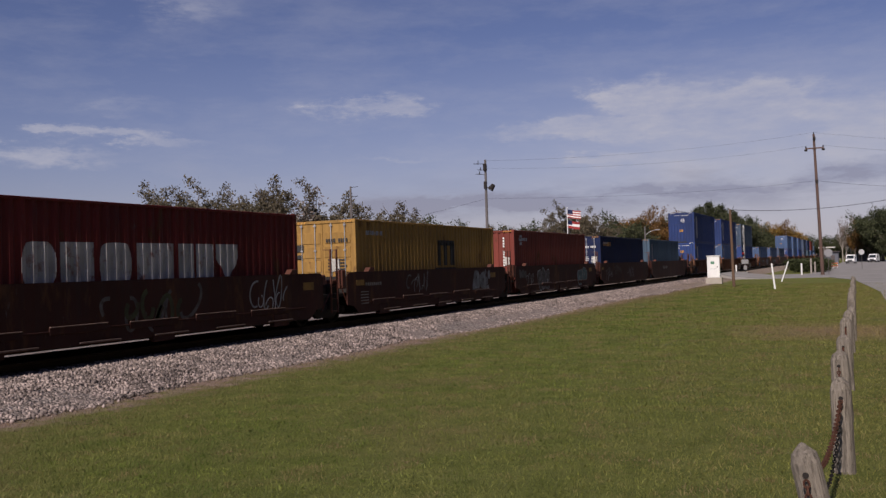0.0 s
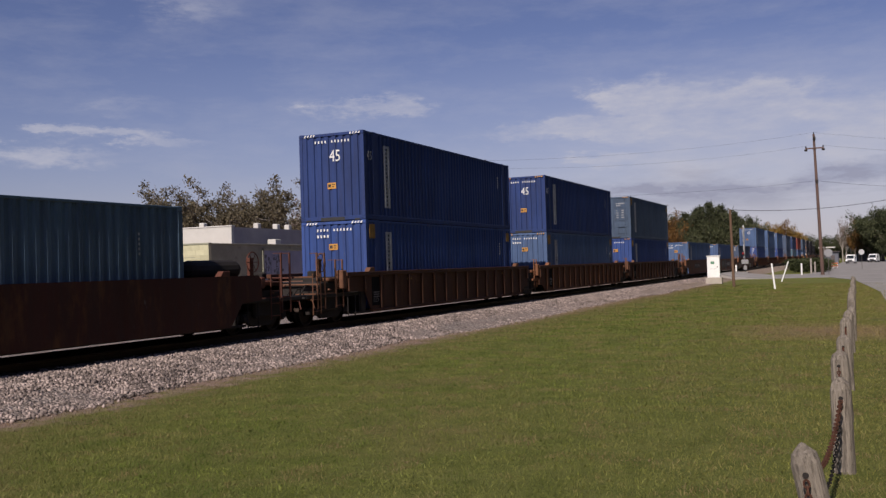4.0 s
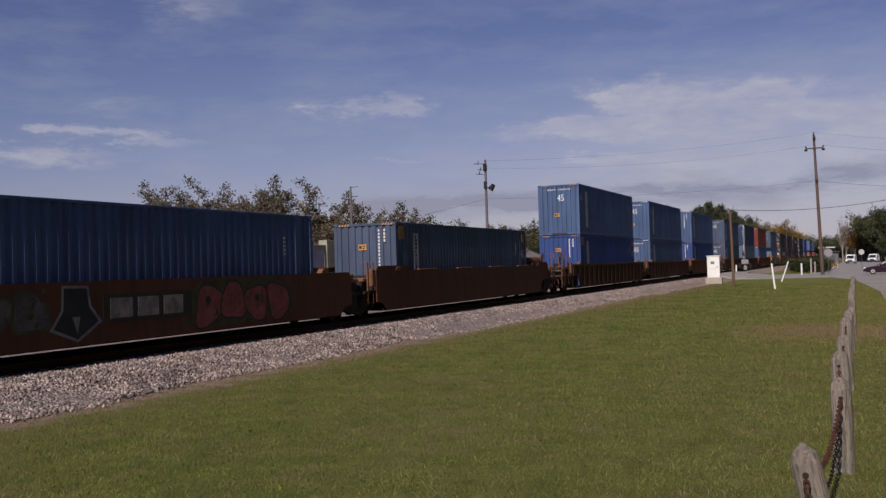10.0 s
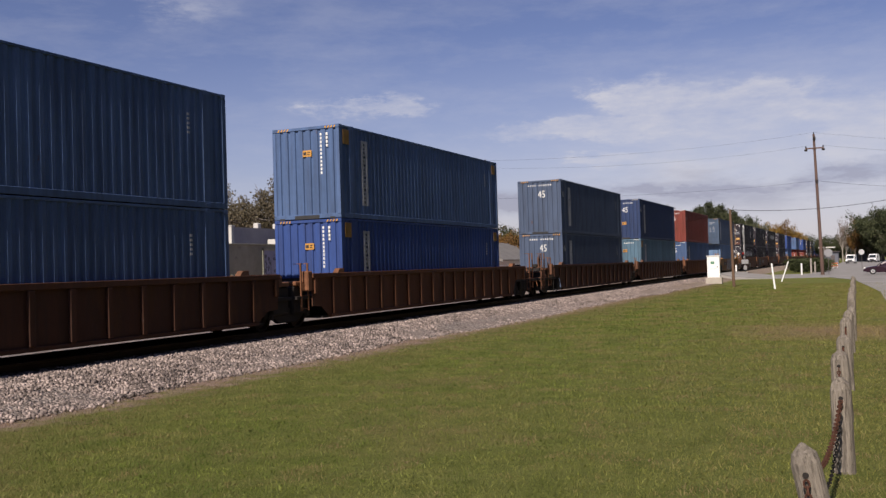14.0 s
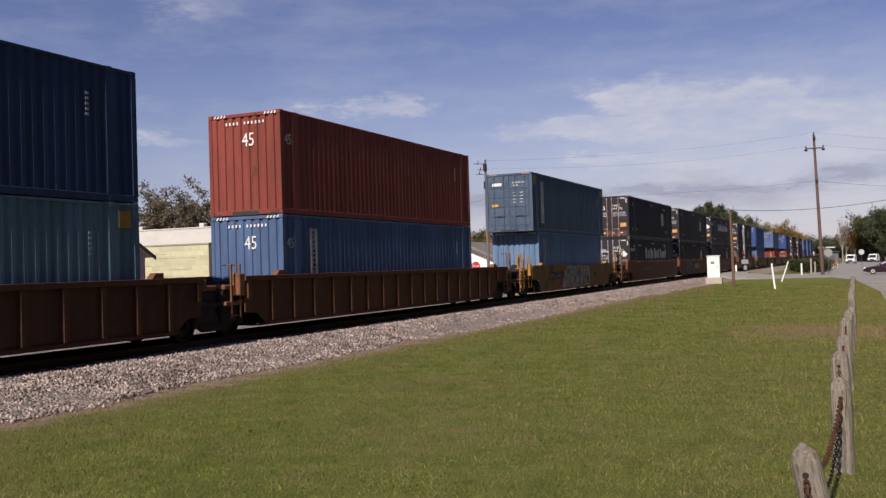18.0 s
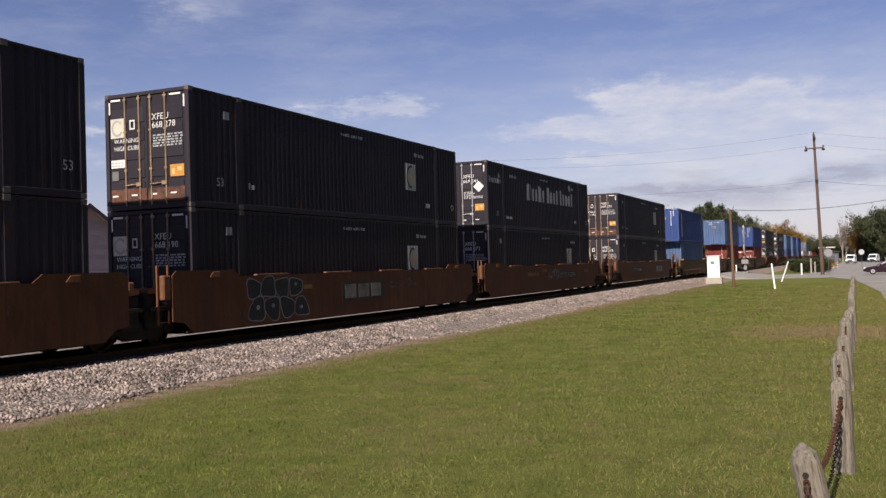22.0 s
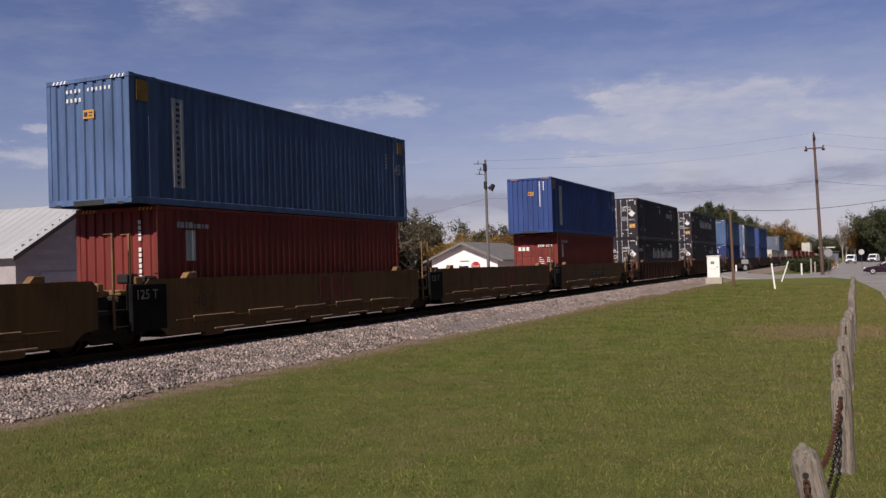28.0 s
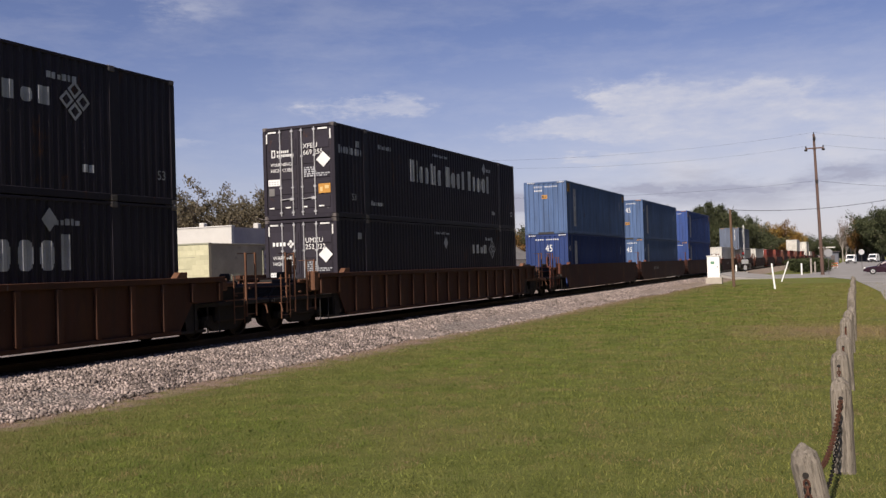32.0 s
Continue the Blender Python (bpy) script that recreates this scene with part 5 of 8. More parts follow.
def well_car(s0, s1, style, tone, a, b, own_a, own_b, well=None, seed=0, number=False, ends=(False, False), mark=None, code=""):
    """One platform of the train, from coupling s0 to s1. a and b: how far its sides stop short of them;
    own_a, own_b: it carries a truck at that end; ends: a car's outer end with brake gear."""
    span = s0
    s0, s1 = along(s0), along(s1)
    c, half = (s0 + s1) / 2, (s1 - s0) / 2
    words = {"red": "dark oxide-red", "brown": "dark brown", "rust": "rusty brown", "tan": "tan-yellow", "olive": "olive-brown"}[tone]
    ob = empty("well_car", pose(TRACK, c, RAIL), f"{words} steel well car with " + {"ribbed": "ribbed sides", "smooth": "smooth grimy sides", "step": "smooth sides stepped at the top", "ledge": "smooth sides and ledge strips"}[style], "well car", "cars of the freight train")
    MOVES.append(ob)
    mat, iron = BODY[tone], BRACKET[tone]
    y0, y1 = -half + a, half - b
    rng = random.Random(seed * 7 + 1)
    zb, zt = 0.27, 1.55
    if style == "ribbed":
        for sx in (1, -1):
            x0, x1 = sorted((sx * 1.37, sx * 1.40))
            lo0, lo1 = [(0.95, 1.15, 0.93, 1.6) if e else (0.62, 0.5, 0.58, 0.95) for e in ends]
            out = [(y0, lo0[0]), (y0 + lo0[1], lo0[2]), (y0 + lo0[3], zb), (y1 - lo1[3], zb), (y1 - lo1[1], lo1[2]), (y1, lo1[0]), (y1, zt - 0.05), (y0, zt - 0.05)]
            part("side_plate", plate_shape(out, max(x0, x1)), mat, ob)
            x0, x1 = sorted((sx * 1.30, sx * 1.475))
            part("top_chord", boxes((x0, y0 - 0.05, zt - 0.13, x1, y1 + 0.05, zt), w=0.01), mat, ob)
            part("bottom_chord", boxes((x0, y0 + lo0[3], zb - 0.02, x1 - sx * 0.02 if sx > 0 else x1, y1 - lo1[3], zb + 0.07), w=0.008), mat, ob)
            for yy, sy, e in ((y0, 1, ends[0]), (y1, -1, ends[1])):
                if e and sx > 0:
                    part("gusset", plate_shape([(yy + sy * 0.88, zb), (yy + sy * 1.28, zb), (yy + sy * 1.34, 0.62), (yy + sy * 1.2, 0.96), (yy + sy * 0.88, 0.96)], 1.34), BLACK, ob)
            n = int((y1 - y0) / 1.02)
            for i in range(n + 1):
                yy = y0 + 0.12 + i * (y1 - y0 - 0.24) / n
                inner = lo0[3] + 0.05 < yy - y0 < y1 - y0 - lo1[3] - 0.05
                lo = zb + 0.07 if inner else 0.96
                key = ("rib", inner)
                r = part("rib", coloured(key, lambda: boxes((0, -0.085, lo, 0.08, 0.085, zt - 0.13), w=0.02), "rib", mat), None, ob)
                r.matrix_basis = pose(1.395, yy, 0) if sx > 0 else pose(-1.395, yy, 0, 0, 0, 180)
    else:
        for sx in (1, -1):
            rise = 0.0 if style in ("smooth", "ledge") else 0.17
            e = 2.3
            lo = [(0.90, 0.85, 0.85, 1.35) if e else (0.56, 0.40, 0.50, 0.72) for e in ends]
            out = [(y0, lo[0][0]), (y0 + lo[0][1], lo[0][2]), (y0 + lo[0][3], zb), (y1 - lo[1][3], zb), (y1 - lo[1][1], lo[1][2]), (y1, lo[1][0]), (y1, zt + rise - 0.12), (y1 - 0.15, zt + rise)]
            if rise:
                out += [(y1 - e, zt + rise), (y1 - e - 0.25, zt), (y0 + e + 0.25, zt), (y0 + e, zt + rise)]
            out += [(y0 + 0.15, zt + rise), (y0, zt + rise - 0.12)]
            x = 1.45 if sx > 0 else -1.42
            part("side_plate", plate_shape(out, x), mat, ob)
            x0, x1 = sorted((sx * 1.34, sx * 1.43))
            part("top_chord", boxes((x0, y0 + 0.2, zt - 0.06, x1, y1 - 0.2, zt - 0.004), w=0.008), mat, ob)
            if style == "step" and sx > 0:
                for i in range(4):
                    yy = y0 + 3.3 + i * (y1 - y0 - 6.2) / 3.4
                    part("top_pad", boxes((1.33, yy, zt - 0.02, 1.44, yy + 1.5, zt + 0.04), w=0.01), iron, ob)
        if style == "ledge":
            # paler strip colours stand for sun on the ledge tops, dimmer on red cars
            edge = surface("sunlit ledge edge", (0.34, 0.24, 0.16), 0.7, 0, 0.3, 4, 20, 0.1) if tone != "red" else surface("dim ledge edge", (0.15, 0.10, 0.08), 0.7, 0, 0.3, 4, 20, 0.1)
            for i in range(5):
                yy = y0 + 1.6 + i * (y1 - y0 - 3.0) / 5
                zz = 0.64 + 0.03 * (i % 2)
                led = part("ledge", boxes((1.45, yy, zz - 0.14, 1.478, yy + 1.55, zz), w=0.008), mat, ob)
                part("ledge_edge", boxes((1.448, yy + 0.01, zz, 1.492, yy + 1.54, zz + 0.022), w=0.006), edge, led)
                part("ledge", boxes((1.45, yy + 0.75, 0.30, 1.50, yy + 1.9, 0.335), w=0.006), edge, ob)
            for i in range(3):
                yy = y0 + 2.4 + i * (y1 - y0 - 4.6) / 2
                part("skirt_box", boxes((1.30, yy - 0.35, 0.16, 1.47, yy + 0.35, 0.5), w=0.015), mat, ob)
            part("side_rail", boxes((1.45, y0 + 1.0, 0.575, 1.475, y1 - 1.0, 0.61), w=0.006), mat, ob)
    part("well_floor", boxes((-1.36, y0 + 0.6, zb - 0.03, 1.36, y1 - 0.6, zb + 0.03)), BLACK, ob)
    for sy, yy, gap in ((-1, y0, a), (1, y1, b)):
        e0, e1 = sorted((yy - sy * 0.9, yy + sy * (gap - 0.12)))
        part("end_deck", boxes((-1.32, e0, 0.82, 1.32, e1 if sy > 0 else e1, 0.92), (-0.35, e0, 0.5, 0.35, e1, 0.9), w=0.01), iron if rng.random() < 0.15 else BLACK, ob)
        part("bulkhead", boxes((-1.36, min(yy - sy * 0.95, yy - sy * 1.0), zb, 1.36, max(yy - sy * 0.95, yy - sy * 1.0), 1.42)), BLACK, ob)
        # grimy machinery that fills the end over the truck
        h0, h1 = sorted((yy + sy * 0.02, yy + sy * min(gap - 0.1, 1.25)))
        part("end_housing", boxes((-1.18, h0, 0.42, 1.2, h1, 1.30 if gap > 1.2 else 1.22), w=0.05), BLACK, ob)
        h0, h1 = sorted((yy + sy * 0.06, yy + sy * min(gap - 0.14, 0.8)))
        part("housing_cap", boxes((0.55, h0, 1.29 if gap > 1.2 else 1.21, 1.26, h1, 1.40 if gap > 1.2 else 1.34), w=0.03), iron, ob)
    # box guides at the ends of the well, on the top edge
    for yy in (y0 + 1.35, y1 - 1.75):
        bm = bmesh.new()
        vs = box(bm, 1.28, yy, zt - 0.01, 1.46, yy + 0.4, zt + 0.13)
        for i in (4, 5):
            vs[i].co.y += 0.14
        part("box_guide", bevel(bm, 0.01), iron, ob)
    for own, sy in ((own_a, -1), (own_b, 1)):
        if own == "shared":
            truck(ob, sy * half)
        elif own == "end":
            truck(ob, sy * (half - 1.75))
            bm = boxes((-0.14, min(sy * half, sy * (half - 0.75)), 0.66, 0.14, max(sy * half, sy * (half - 0.75)), 0.92), w=0.03)
            part("coupler", bm, BLACK, ob)
    if ends[0]:
        post_pair(ob, -half + 0.95, iron)
        post_pair(ob, -half + 2.0, iron, 1.95)
        ladder(ob, 1.36, -half + 0.6, iron)
        brake_wheel(ob, 1.0, -half + 1.45, 1.85, iron)
        part("end_rail", boxes((0.6, -half + 0.5, 1.42, 1.32, -half + 0.55, 1.47), w=0.006), iron, ob)
        part("air_tank", boxes((0.2, -half + 2.1, 0.95, 0.9, -half + 3.0, 1.4), w=0.12), BLACK, ob)
    elif tone == "olive":
        # tall posts at the joint, and the black-painted end with its stencil
        post_pair(ob, -half + 0.1, iron, 2.55, 0.5, 1.36)
        blk = part("end_block", boxes((1.28, y0 - 0.42, 0.42, 1.46, y0 + 0.72, 1.46), w=0.03), surface("black panel paint", (0.012, 0.012, 0.013), 0.8, 0, 0.3, 3, 20, 0, spec=0.06), ob, "black-painted end block")
        write(blk, "125 T", 0.30, (1.464, y0 - 0.30, 1.12), SIDE, CODEPAINT, "worn stencilled figures")
        for d0, d1, zz in ((-0.40, -0.10, 1.68), (0.15, 0.50, 1.62)):
            part("end_cap", boxes((1.0, y0 + d0, 1.46, 1.40, y0 + d1, zz), w=0.04), BLACK, blk)
    elif tone == "red":
        # ladder posts at the joint with a slanting brace to either side
        post_pair(ob, -half + 0.05, iron, 2.25, 0.36, 1.38, 0.35)
        for d, e in ((-0.25, -0.75), (0.35, 0.75)):
            bm = bmesh.new()
            rod(bm, (1.40, -half + d, 1.2 if d > 0 else 0.95), (1.40, -half + e, 0.62 if d > 0 else 0.42), 0.02, 5)
            part("brace", bm, iron, ob)
    else:
        post_pair(ob, -half + 0.55, iron, 1.85, 0.36)
    if ends[1]:
        post_pair(ob, half - 0.9, iron)
        ladder(ob, 1.36, half - 1.5, iron)
        part("end_rail", boxes((0.6, half - 0.55, 1.42, 1.32, half - 0.5, 1.47), w=0.006), iron, ob)
        if style in ("step", "smooth") and tone != "tan":
            d = 0.75 if span == 189.2 else 0.0
            bm = bmesh.new()
            rod(bm, (0.75, half - 4.3 + d, 1.72), (0.75, half - 2.6 + d, 1.72), 0.25, 14)
            for e in (-4.3, -2.6):
                bmesh.ops.create_uvsphere(bm, u_segments=12, v_segments=6, radius=0.249, matrix=pose(0.75, half + e + d, 1.72))
            part("air_reservoir", bm, mat if d else BLACK, ob)
            part("reservoir_saddle", boxes((0.45, half - 4.1 + d, 0.9, 1.05, half - 3.95 + d, 1.5), (0.45, half - 2.9 + d, 0.9, 1.05, half - 2.75 + d, 1.5)), BLACK, ob)
            brake_wheel(ob, 1.0, half - 2.0 + 0.4 * d, 1.9, iron)
            part("crossover_plate", boxes((-1.2, half - 1.9, 1.12, 1.2, half - 0.9, 1.36), w=0.02), mat, ob)
    part("end_bracket", boxes((1.2, y0 - 0.28, 1.05, 1.44, y0 - 0.02, 1.62), w=0.03), iron, ob)
    part("end_bracket", boxes((1.15, y1 + 0.05, 1.2, 1.40, y1 + 0.25, 1.5), w=0.03), iron, ob)
    # a black stencil panel at the end, and the size in faint figures
    xs = 1.402 if style == "ribbed" else 1.452
    if 80 < s0 < 150 and style == "ribbed":
        yp = y0 + (1.62 if style == "ribbed" else 1.5)
        pan = part("stencil_panel", boxes((xs, yp, 0.45, xs + 0.004, yp + 0.82, 1.36)), surface("black panel paint", (0.012, 0.012, 0.013), 0.8, 0, 0.3, 3, 20, 0, spec=0.06), ob)
        write(pan, "125 T", 0.27, (xs + 0.006, yp + 0.06, 0.98 if style != "ribbed" else 0.56), SIDE, DIM, "worn stencilled figures")
        bm = boxes(*[(xs + 0.004, yp + 0.1, 0.86 - k * 0.07, xs + 0.006, yp + rng.uniform(.4, .7), 0.89 - k * 0.07) for k in range(3)])
        part("code_lettering", bm, DIM, pan)
        write(ob, "40" if style == "ledge" else "53", 0.36, (xs + 0.003, yp + 1.45, 0.62), SIDE, surface("ghost figures", (0.05, 0.03, 0.022), 0.8, 0, .4, 3, 14, 0))
        part("reflector", boxes((xs, yp + 2.6, 1.22, xs + 0.006, yp + 2.95, 1.30)), surface("dull yellow reflector", (0.28, 0.15, 0.02), 0.6, 0, .3, 3, 14, 0), ob)
    if style == "ledge" and tone == "olive":
        write(ob, "40", 0.42, (xs + 0.003, y0 + 1.7, 0.86), SIDE, surface("ghost figures", (0.05, 0.03, 0.022), 0.8, 0, .4, 3, 14, 0))
    if 80 < s0 < 150 and style == "ribbed":
        part("reflector", boxes((xs, y1 - 3.4, 1.22, xs + 0.006, y1 - 3.05, 1.30)), MATS["dull yellow reflector"], ob)
    if code:
        yc = y0 + CODE_AT.get(span, 4.5)
        t = write(ob, code, 0.28 if span == 334.0 else 0.36, (xs + 0.006, yc, 0.88), SIDE, CODEPAINT, "worn stencilled car code")
        t.matrix_basis = t.matrix_basis @ Matrix.Diagonal((1.3, 1, 1, 1))
        part("code_panel", boxes((xs, yc - 0.12, 0.80, xs + 0.003, yc + (2.35 if span == 334.0 else 3.1), 1.20)), surface("faded black panel", (0.035, 0.026, 0.022), 0.8, 0, 0.4, 2, 12, 0, (0.08, 0.042, 0.025), 0.4), ob)
    # writing and dirt on the near side
    if number:
        bm = bmesh.new()
        x = 1.402 if style == "ribbed" else 1.452
        for i in range(9):
            if i != 4:
                yy = y0 + (1.1 if style == "ribbed" else 4.3) + i * (0.09 if style == "ribbed" else 0.2)
                box(bm, x, yy, 0.95 if style != "ribbed" else 0.55, x + 0.003, yy + (0.06 if style == "ribbed" else 0.13), (1.17 if style != "ribbed" else 0.72))
        part("number_lettering", bm, DIM, ob)
    if mark == "logo":
        cy = LOGO_AT.get(span, -1.2)
        part("logo_ground", boxes((1.450, cy - 0.2, 0.66, 1.453, cy + 2.6, 1.28)), surface("dull panel", (0.05, 0.04, 0.03), 0.8, 0, 0.3, 2, 20, 0), ob)
        bm = boxes(*[(1.453, cy + k * 0.82, 0.76, 1.456, cy + 0.66 + k * 0.82, 1.18) for k in range(3)])
        part("logo_mark", bm, DIM, ob, "grey maker's mark in plain bars")
    x = 1.456
    if s1 < 75:
        for xx in (1.0, -1.2):
            bm = bmesh.new()
            vs = box(bm, xx, y0 - 0.10, zt + 0.02, xx + 0.26, y0 - 0.05, zt + 0.42)
            for i in (4, 5):
                vs[i].co.y -= 0.05
            part("guide_plate", bevel(bm, 0.012), surface("white guide plate", (0.62, 0.60, 0.56), 0.6, 0, 0.2, 5, 20, 0.1, (0.2, 0.12, 0.07), 0.2), ob, "white upright guide plate")
    for sy, own in ((-1, ends[0]), (1, ends[1])):
        if own:
            end_gear(ob, sy, half, iron, seed)
    art = ARTS.get(span)
    if art:
        art(ob, seed)
    elif mark == "tags":
        scribble(ob, y0 + 1.5, 0.55, 2.6, 0.8, TAGS[seed % 2], seed, x, 0.05, 4)
        scribble(ob, y1 - 3.6, 0.6, 2.2, 0.8, TAGS[(seed + 1) % 2], seed + 9, x, 0.06, 3)
    return ob


# ---- the train: boxes first, from the head of the clip to its tail ----
Z1, Z2 = 0.905, 3.815


def plain(s, z, size, colour, end="wall", label=""):
    ob, front, rng = container(s, z, size, colour, end, label=label)
    p = Patch(size)
    p.word(0.7, H - 0.5, 1.2, 0.14, 8, rng)
    part("code_lettering", p.bm, GREYMARK, ob)
    bm = bmesh.new()
    if end == "wall":
        for i in range(11):
            if i != 4:
                box(bm, 0.66, front - 0.004, H - 0.42 - i * 0.125, 0.74, front, H - 0.33 - i * 0.125)
    else:
        for i in range(9):
            if i != 4:
                box(bm, 0.15 + i * 0.09, front - 0.004, H - 0.72, 0.21 + i * 0.09, front, H - 0.6)
        for i in range(4):
            for x in (0.2, 0.62):
                box(bm, x, front - 0.004, H - 1.3 - i * 0.1, x + rng.uniform(.15, .3), front, H - 1.26 - i * 0.1)
    part("code_lettering", bm, GUN if colour == "yellow" else WHITE, ob)
    return ob, front


def build_boxes():
    # five single boxes
    ob, fr = plain(10.48, Z1, 40, "dark red", "wall", "dark red corrugated container with a large pale name")
    p = Patch(40)
    y = 2.62
    for w, form in ((0.85, "round"), (0.9, "bar"), (0.98, "round"), (1.25, "bar"), (0.55, "bar"), (0.62, "bar"), (0.9, "wedge")):
        p.form(y, 1.10, w, 0.92, form)
        y += w + 0.13
    part("large_lettering", p.bm, surface("worn name paint", (0.40, 0.385, 0.375), 0.7, 0, 0.25, 1.5, 12, 0.05, (0.20, 0.10, 0.085), 0.35), ob, "large worn white block shapes")
    ob, fr = plain(26.0, Z1, 40, "yellow", "doors", "yellow corrugated container with a black emblem on its side")
    p = Patch(40)
    for k in range(3):
        p.add(6.3 + k * 0.62, 1.35, 0.34, 0.85)
    p.add(6.3, 2.1, 1.6, 0.2).add(6.1, 1.12, 1.9, 0.14)
    part("emblem_mark", p.bm, GUN, ob, "black block emblem")
    part("emblem_mark", boxes((-1.05, fr - 0.006, 1.9, -0.7, fr, 2.12), (-1.05, fr - 0.006, 1.68, -0.75, fr, 1.8)), GUN, ob)
    ob, fr = plain(40.76, Z1, 40, "orange-red", "wall")
    part("amber_plate", boxes((-0.95, fr - 0.006, 2.05, -0.68, fr, 2.48)), AMBER, ob)
    bm = bmesh.new()
    bm.faces.new([bm.verts.new((x, fr - 0.006, z)) for x, z in ((-0.12, 1.62), (0.08, 1.62), (0.0, 1.86))])
    part("warning_sign", bm, AMBER, ob)
    p = Patch(40)
    for i in range(3):
        p.add(0.9, 2.2 + i * 0.17, 0.3, 0.12)
    part("emblem_mark", p.bm, GREYMARK, ob)
    ob, fr = plain(56.35, Z1, 40, "navy blue", "doors")
    p = Patch(40)
    for i in range(5):
        p.add(0.9 + i * 0.36, 2.28, 0.26, 0.24)
    part("name_lettering", p.bm, AMBER, ob)
    dress_blue(70.87, Z1, "light blue", 40, amber=False)
    # triple car of stacked blue boxes
    dress_blue(91.9, Z1, "royal blue"), dress_blue(91.9, Z2, "blue", n45=True)
    dress_blue(110.87, Z1, "faded blue", far45=True), dress_blue(110.87, Z2, "blue", n45=True)
    dress_blue(130.0, Z1, "royal blue"), dress_blue(130.0, Z2, "steel blue", end="doors")
    dress_blue(153.35, Z1, "faded blue", far45=True)
    dress_blue(172.85, Z1, "faded blue", n45=True, amber=False)
    dress_blue(191.8, Z1, "grey-blue", far45=True)
    dress_blue(214.9, Z1, "royal blue", far45=True), dress_blue(214.9, Z2, "faded blue", n45=True)
    dress_blue(234.1, Z1, "faded blue", n45=True, amber=False), dress_blue(234.1, Z2, "faded blue", n45=True)
    dress_blue(253.35, Z1, "royal blue"), dress_blue(253.35, Z2, "faded blue")
    dress_blue(276.6, Z1, "grey-blue", n45=True, amber=False), dress_blue(276.6, Z2, "grey-blue", n45=True, amber=False)
    dress_blue(296.1, Z1, "teal blue"), dress_blue(296.1, Z2, "dull blue", n45=True)
    dress_blue(315.35, Z1, "faded blue", n45=True, amber=False, far45=True), dress_blue(315.35, Z2, "orange-red", n45=True, amber=False, band="")
    dress_blue(337.75, Z1, "pale blue", 40, amber=False, codes=False), dress_blue(337.0, Z2, "steel blue", end="doors")
    # long black boxes
    dress_black(357.3, Z1, "XFEU 669 455"), dress_black(357.3, Z2, "XFEU 669 076", name=False, plate=True, diamond=False, rusty=True)
    dress_black(376.6, Z1, "XFEU 668 190", name=False, plate=True, diamond=False, rusty=True), dress_black(376.6, Z2, "XFEU 668 278", name=False, plate=True, diamond=False, rusty=True)
    dress_black(396.0, Z1, "XFEU 668 072", name=False, plate=True, diamond=False), dress_black(396.0, Z2, "XFEU 669 341")
    dress_black(419.45, Z1, "XFEU 668 102", name=False, plate=True, diamond=False, rusty=True), dress_black(419.45, Z2, "XFEU 668 333", name=False, plate=True, diamond=False, rusty=True)
    # short wells with overhanging tops
    dress_blue(442.95, Z1, "faded blue", 40, amber=False, codes=False), dress_blue(442.2, Z2, "royal blue")
    ob, fr = plain(473.3, Z1, 40, "brick red", "wall")
    p = Patch(40)
    p.add(1.0, 0.62, 0.4, 0.75).add(1.0, 1.62, 0.4, 0.72)
    part("emblem_mark", p.bm, GREYMARK, ob)
    dress_blue(472.5, Z2, "faded blue", far45=True)
    ob, fr = plain(503.9, Z1, 40, "brick red", "doors")
    p = Patch(40)
    p.add(0.8, 0.62, 0.34, 0.75).add(0.8, 1.62, 0.34, 0.72)
    part("emblem_mark", p.bm, GREYMARK, ob)
    part("emblem_mark", boxes(*[(-0.95 + i * 0.22, fr - 0.006, 2.0, -0.79 + i * 0.22, fr, 2.2) for i in range(3)]), WHITE, ob)
    dress_blue(503.15, Z2, "royal blue", far45=True)
    dress_black(523.05, Z1, "XFEU 669 340"), dress_black(523.05, Z2, "UMXU 252 690", name=False, logo=True)
    dress_black(546.35, Z1, "UMXU 252 222", name=False, logo=True), dress_black(546.35, Z2, "XFEU 669 255")
    dress_blue(571.2, Z1, "blue", n45=True, amber=False), dress_blue(571.2, Z2, "faded blue")
    dress_blue(590.8, Z1, "faded blue", n45=True, amber=False), dress_blue(590.8, Z2, "faded blue", n45=True)
    dress_blue(610.2, Z1, "royal blue"), dress_blue(610.2, Z2, "royal blue")
    # the mixed tail, always far off
    for s, z, size, col, end in ((632.8, Z1 - .3, 40, "white", "wall"), (651.4, Z1 - .3, 40, "white", "wall"), (649.8, Z2 - .55, 40, "grey", "wall"), (670.4, Z1 - .3, 40, "white", "wall"),
                                 (688.5, Z1 - .3, 40, "brick red", "wall"), (706.5, Z1 - .3, 40, "orange-red", "wall"), (725, Z1 - .3, 40, "brown", "wall"), (744, Z1 - .3, 40, "orange-red", "wall"),
                                 (770.4, Z1 - .3, 40, "brown", "wall"), (770.4, Z2 - .45, 40, "white", "doors"), (789, Z1 - .3, 40, "brick red", "wall"), (815, Z1 - .3, 45, "white", "wall"),
                                 (815, Z2 - .45, 45, "white", "doors"), (835, Z1 - .3, 40, "white", "wall"), (855, Z1 - .3, 40, "brown", "wall")):
        plain(s, z, size, col, end)


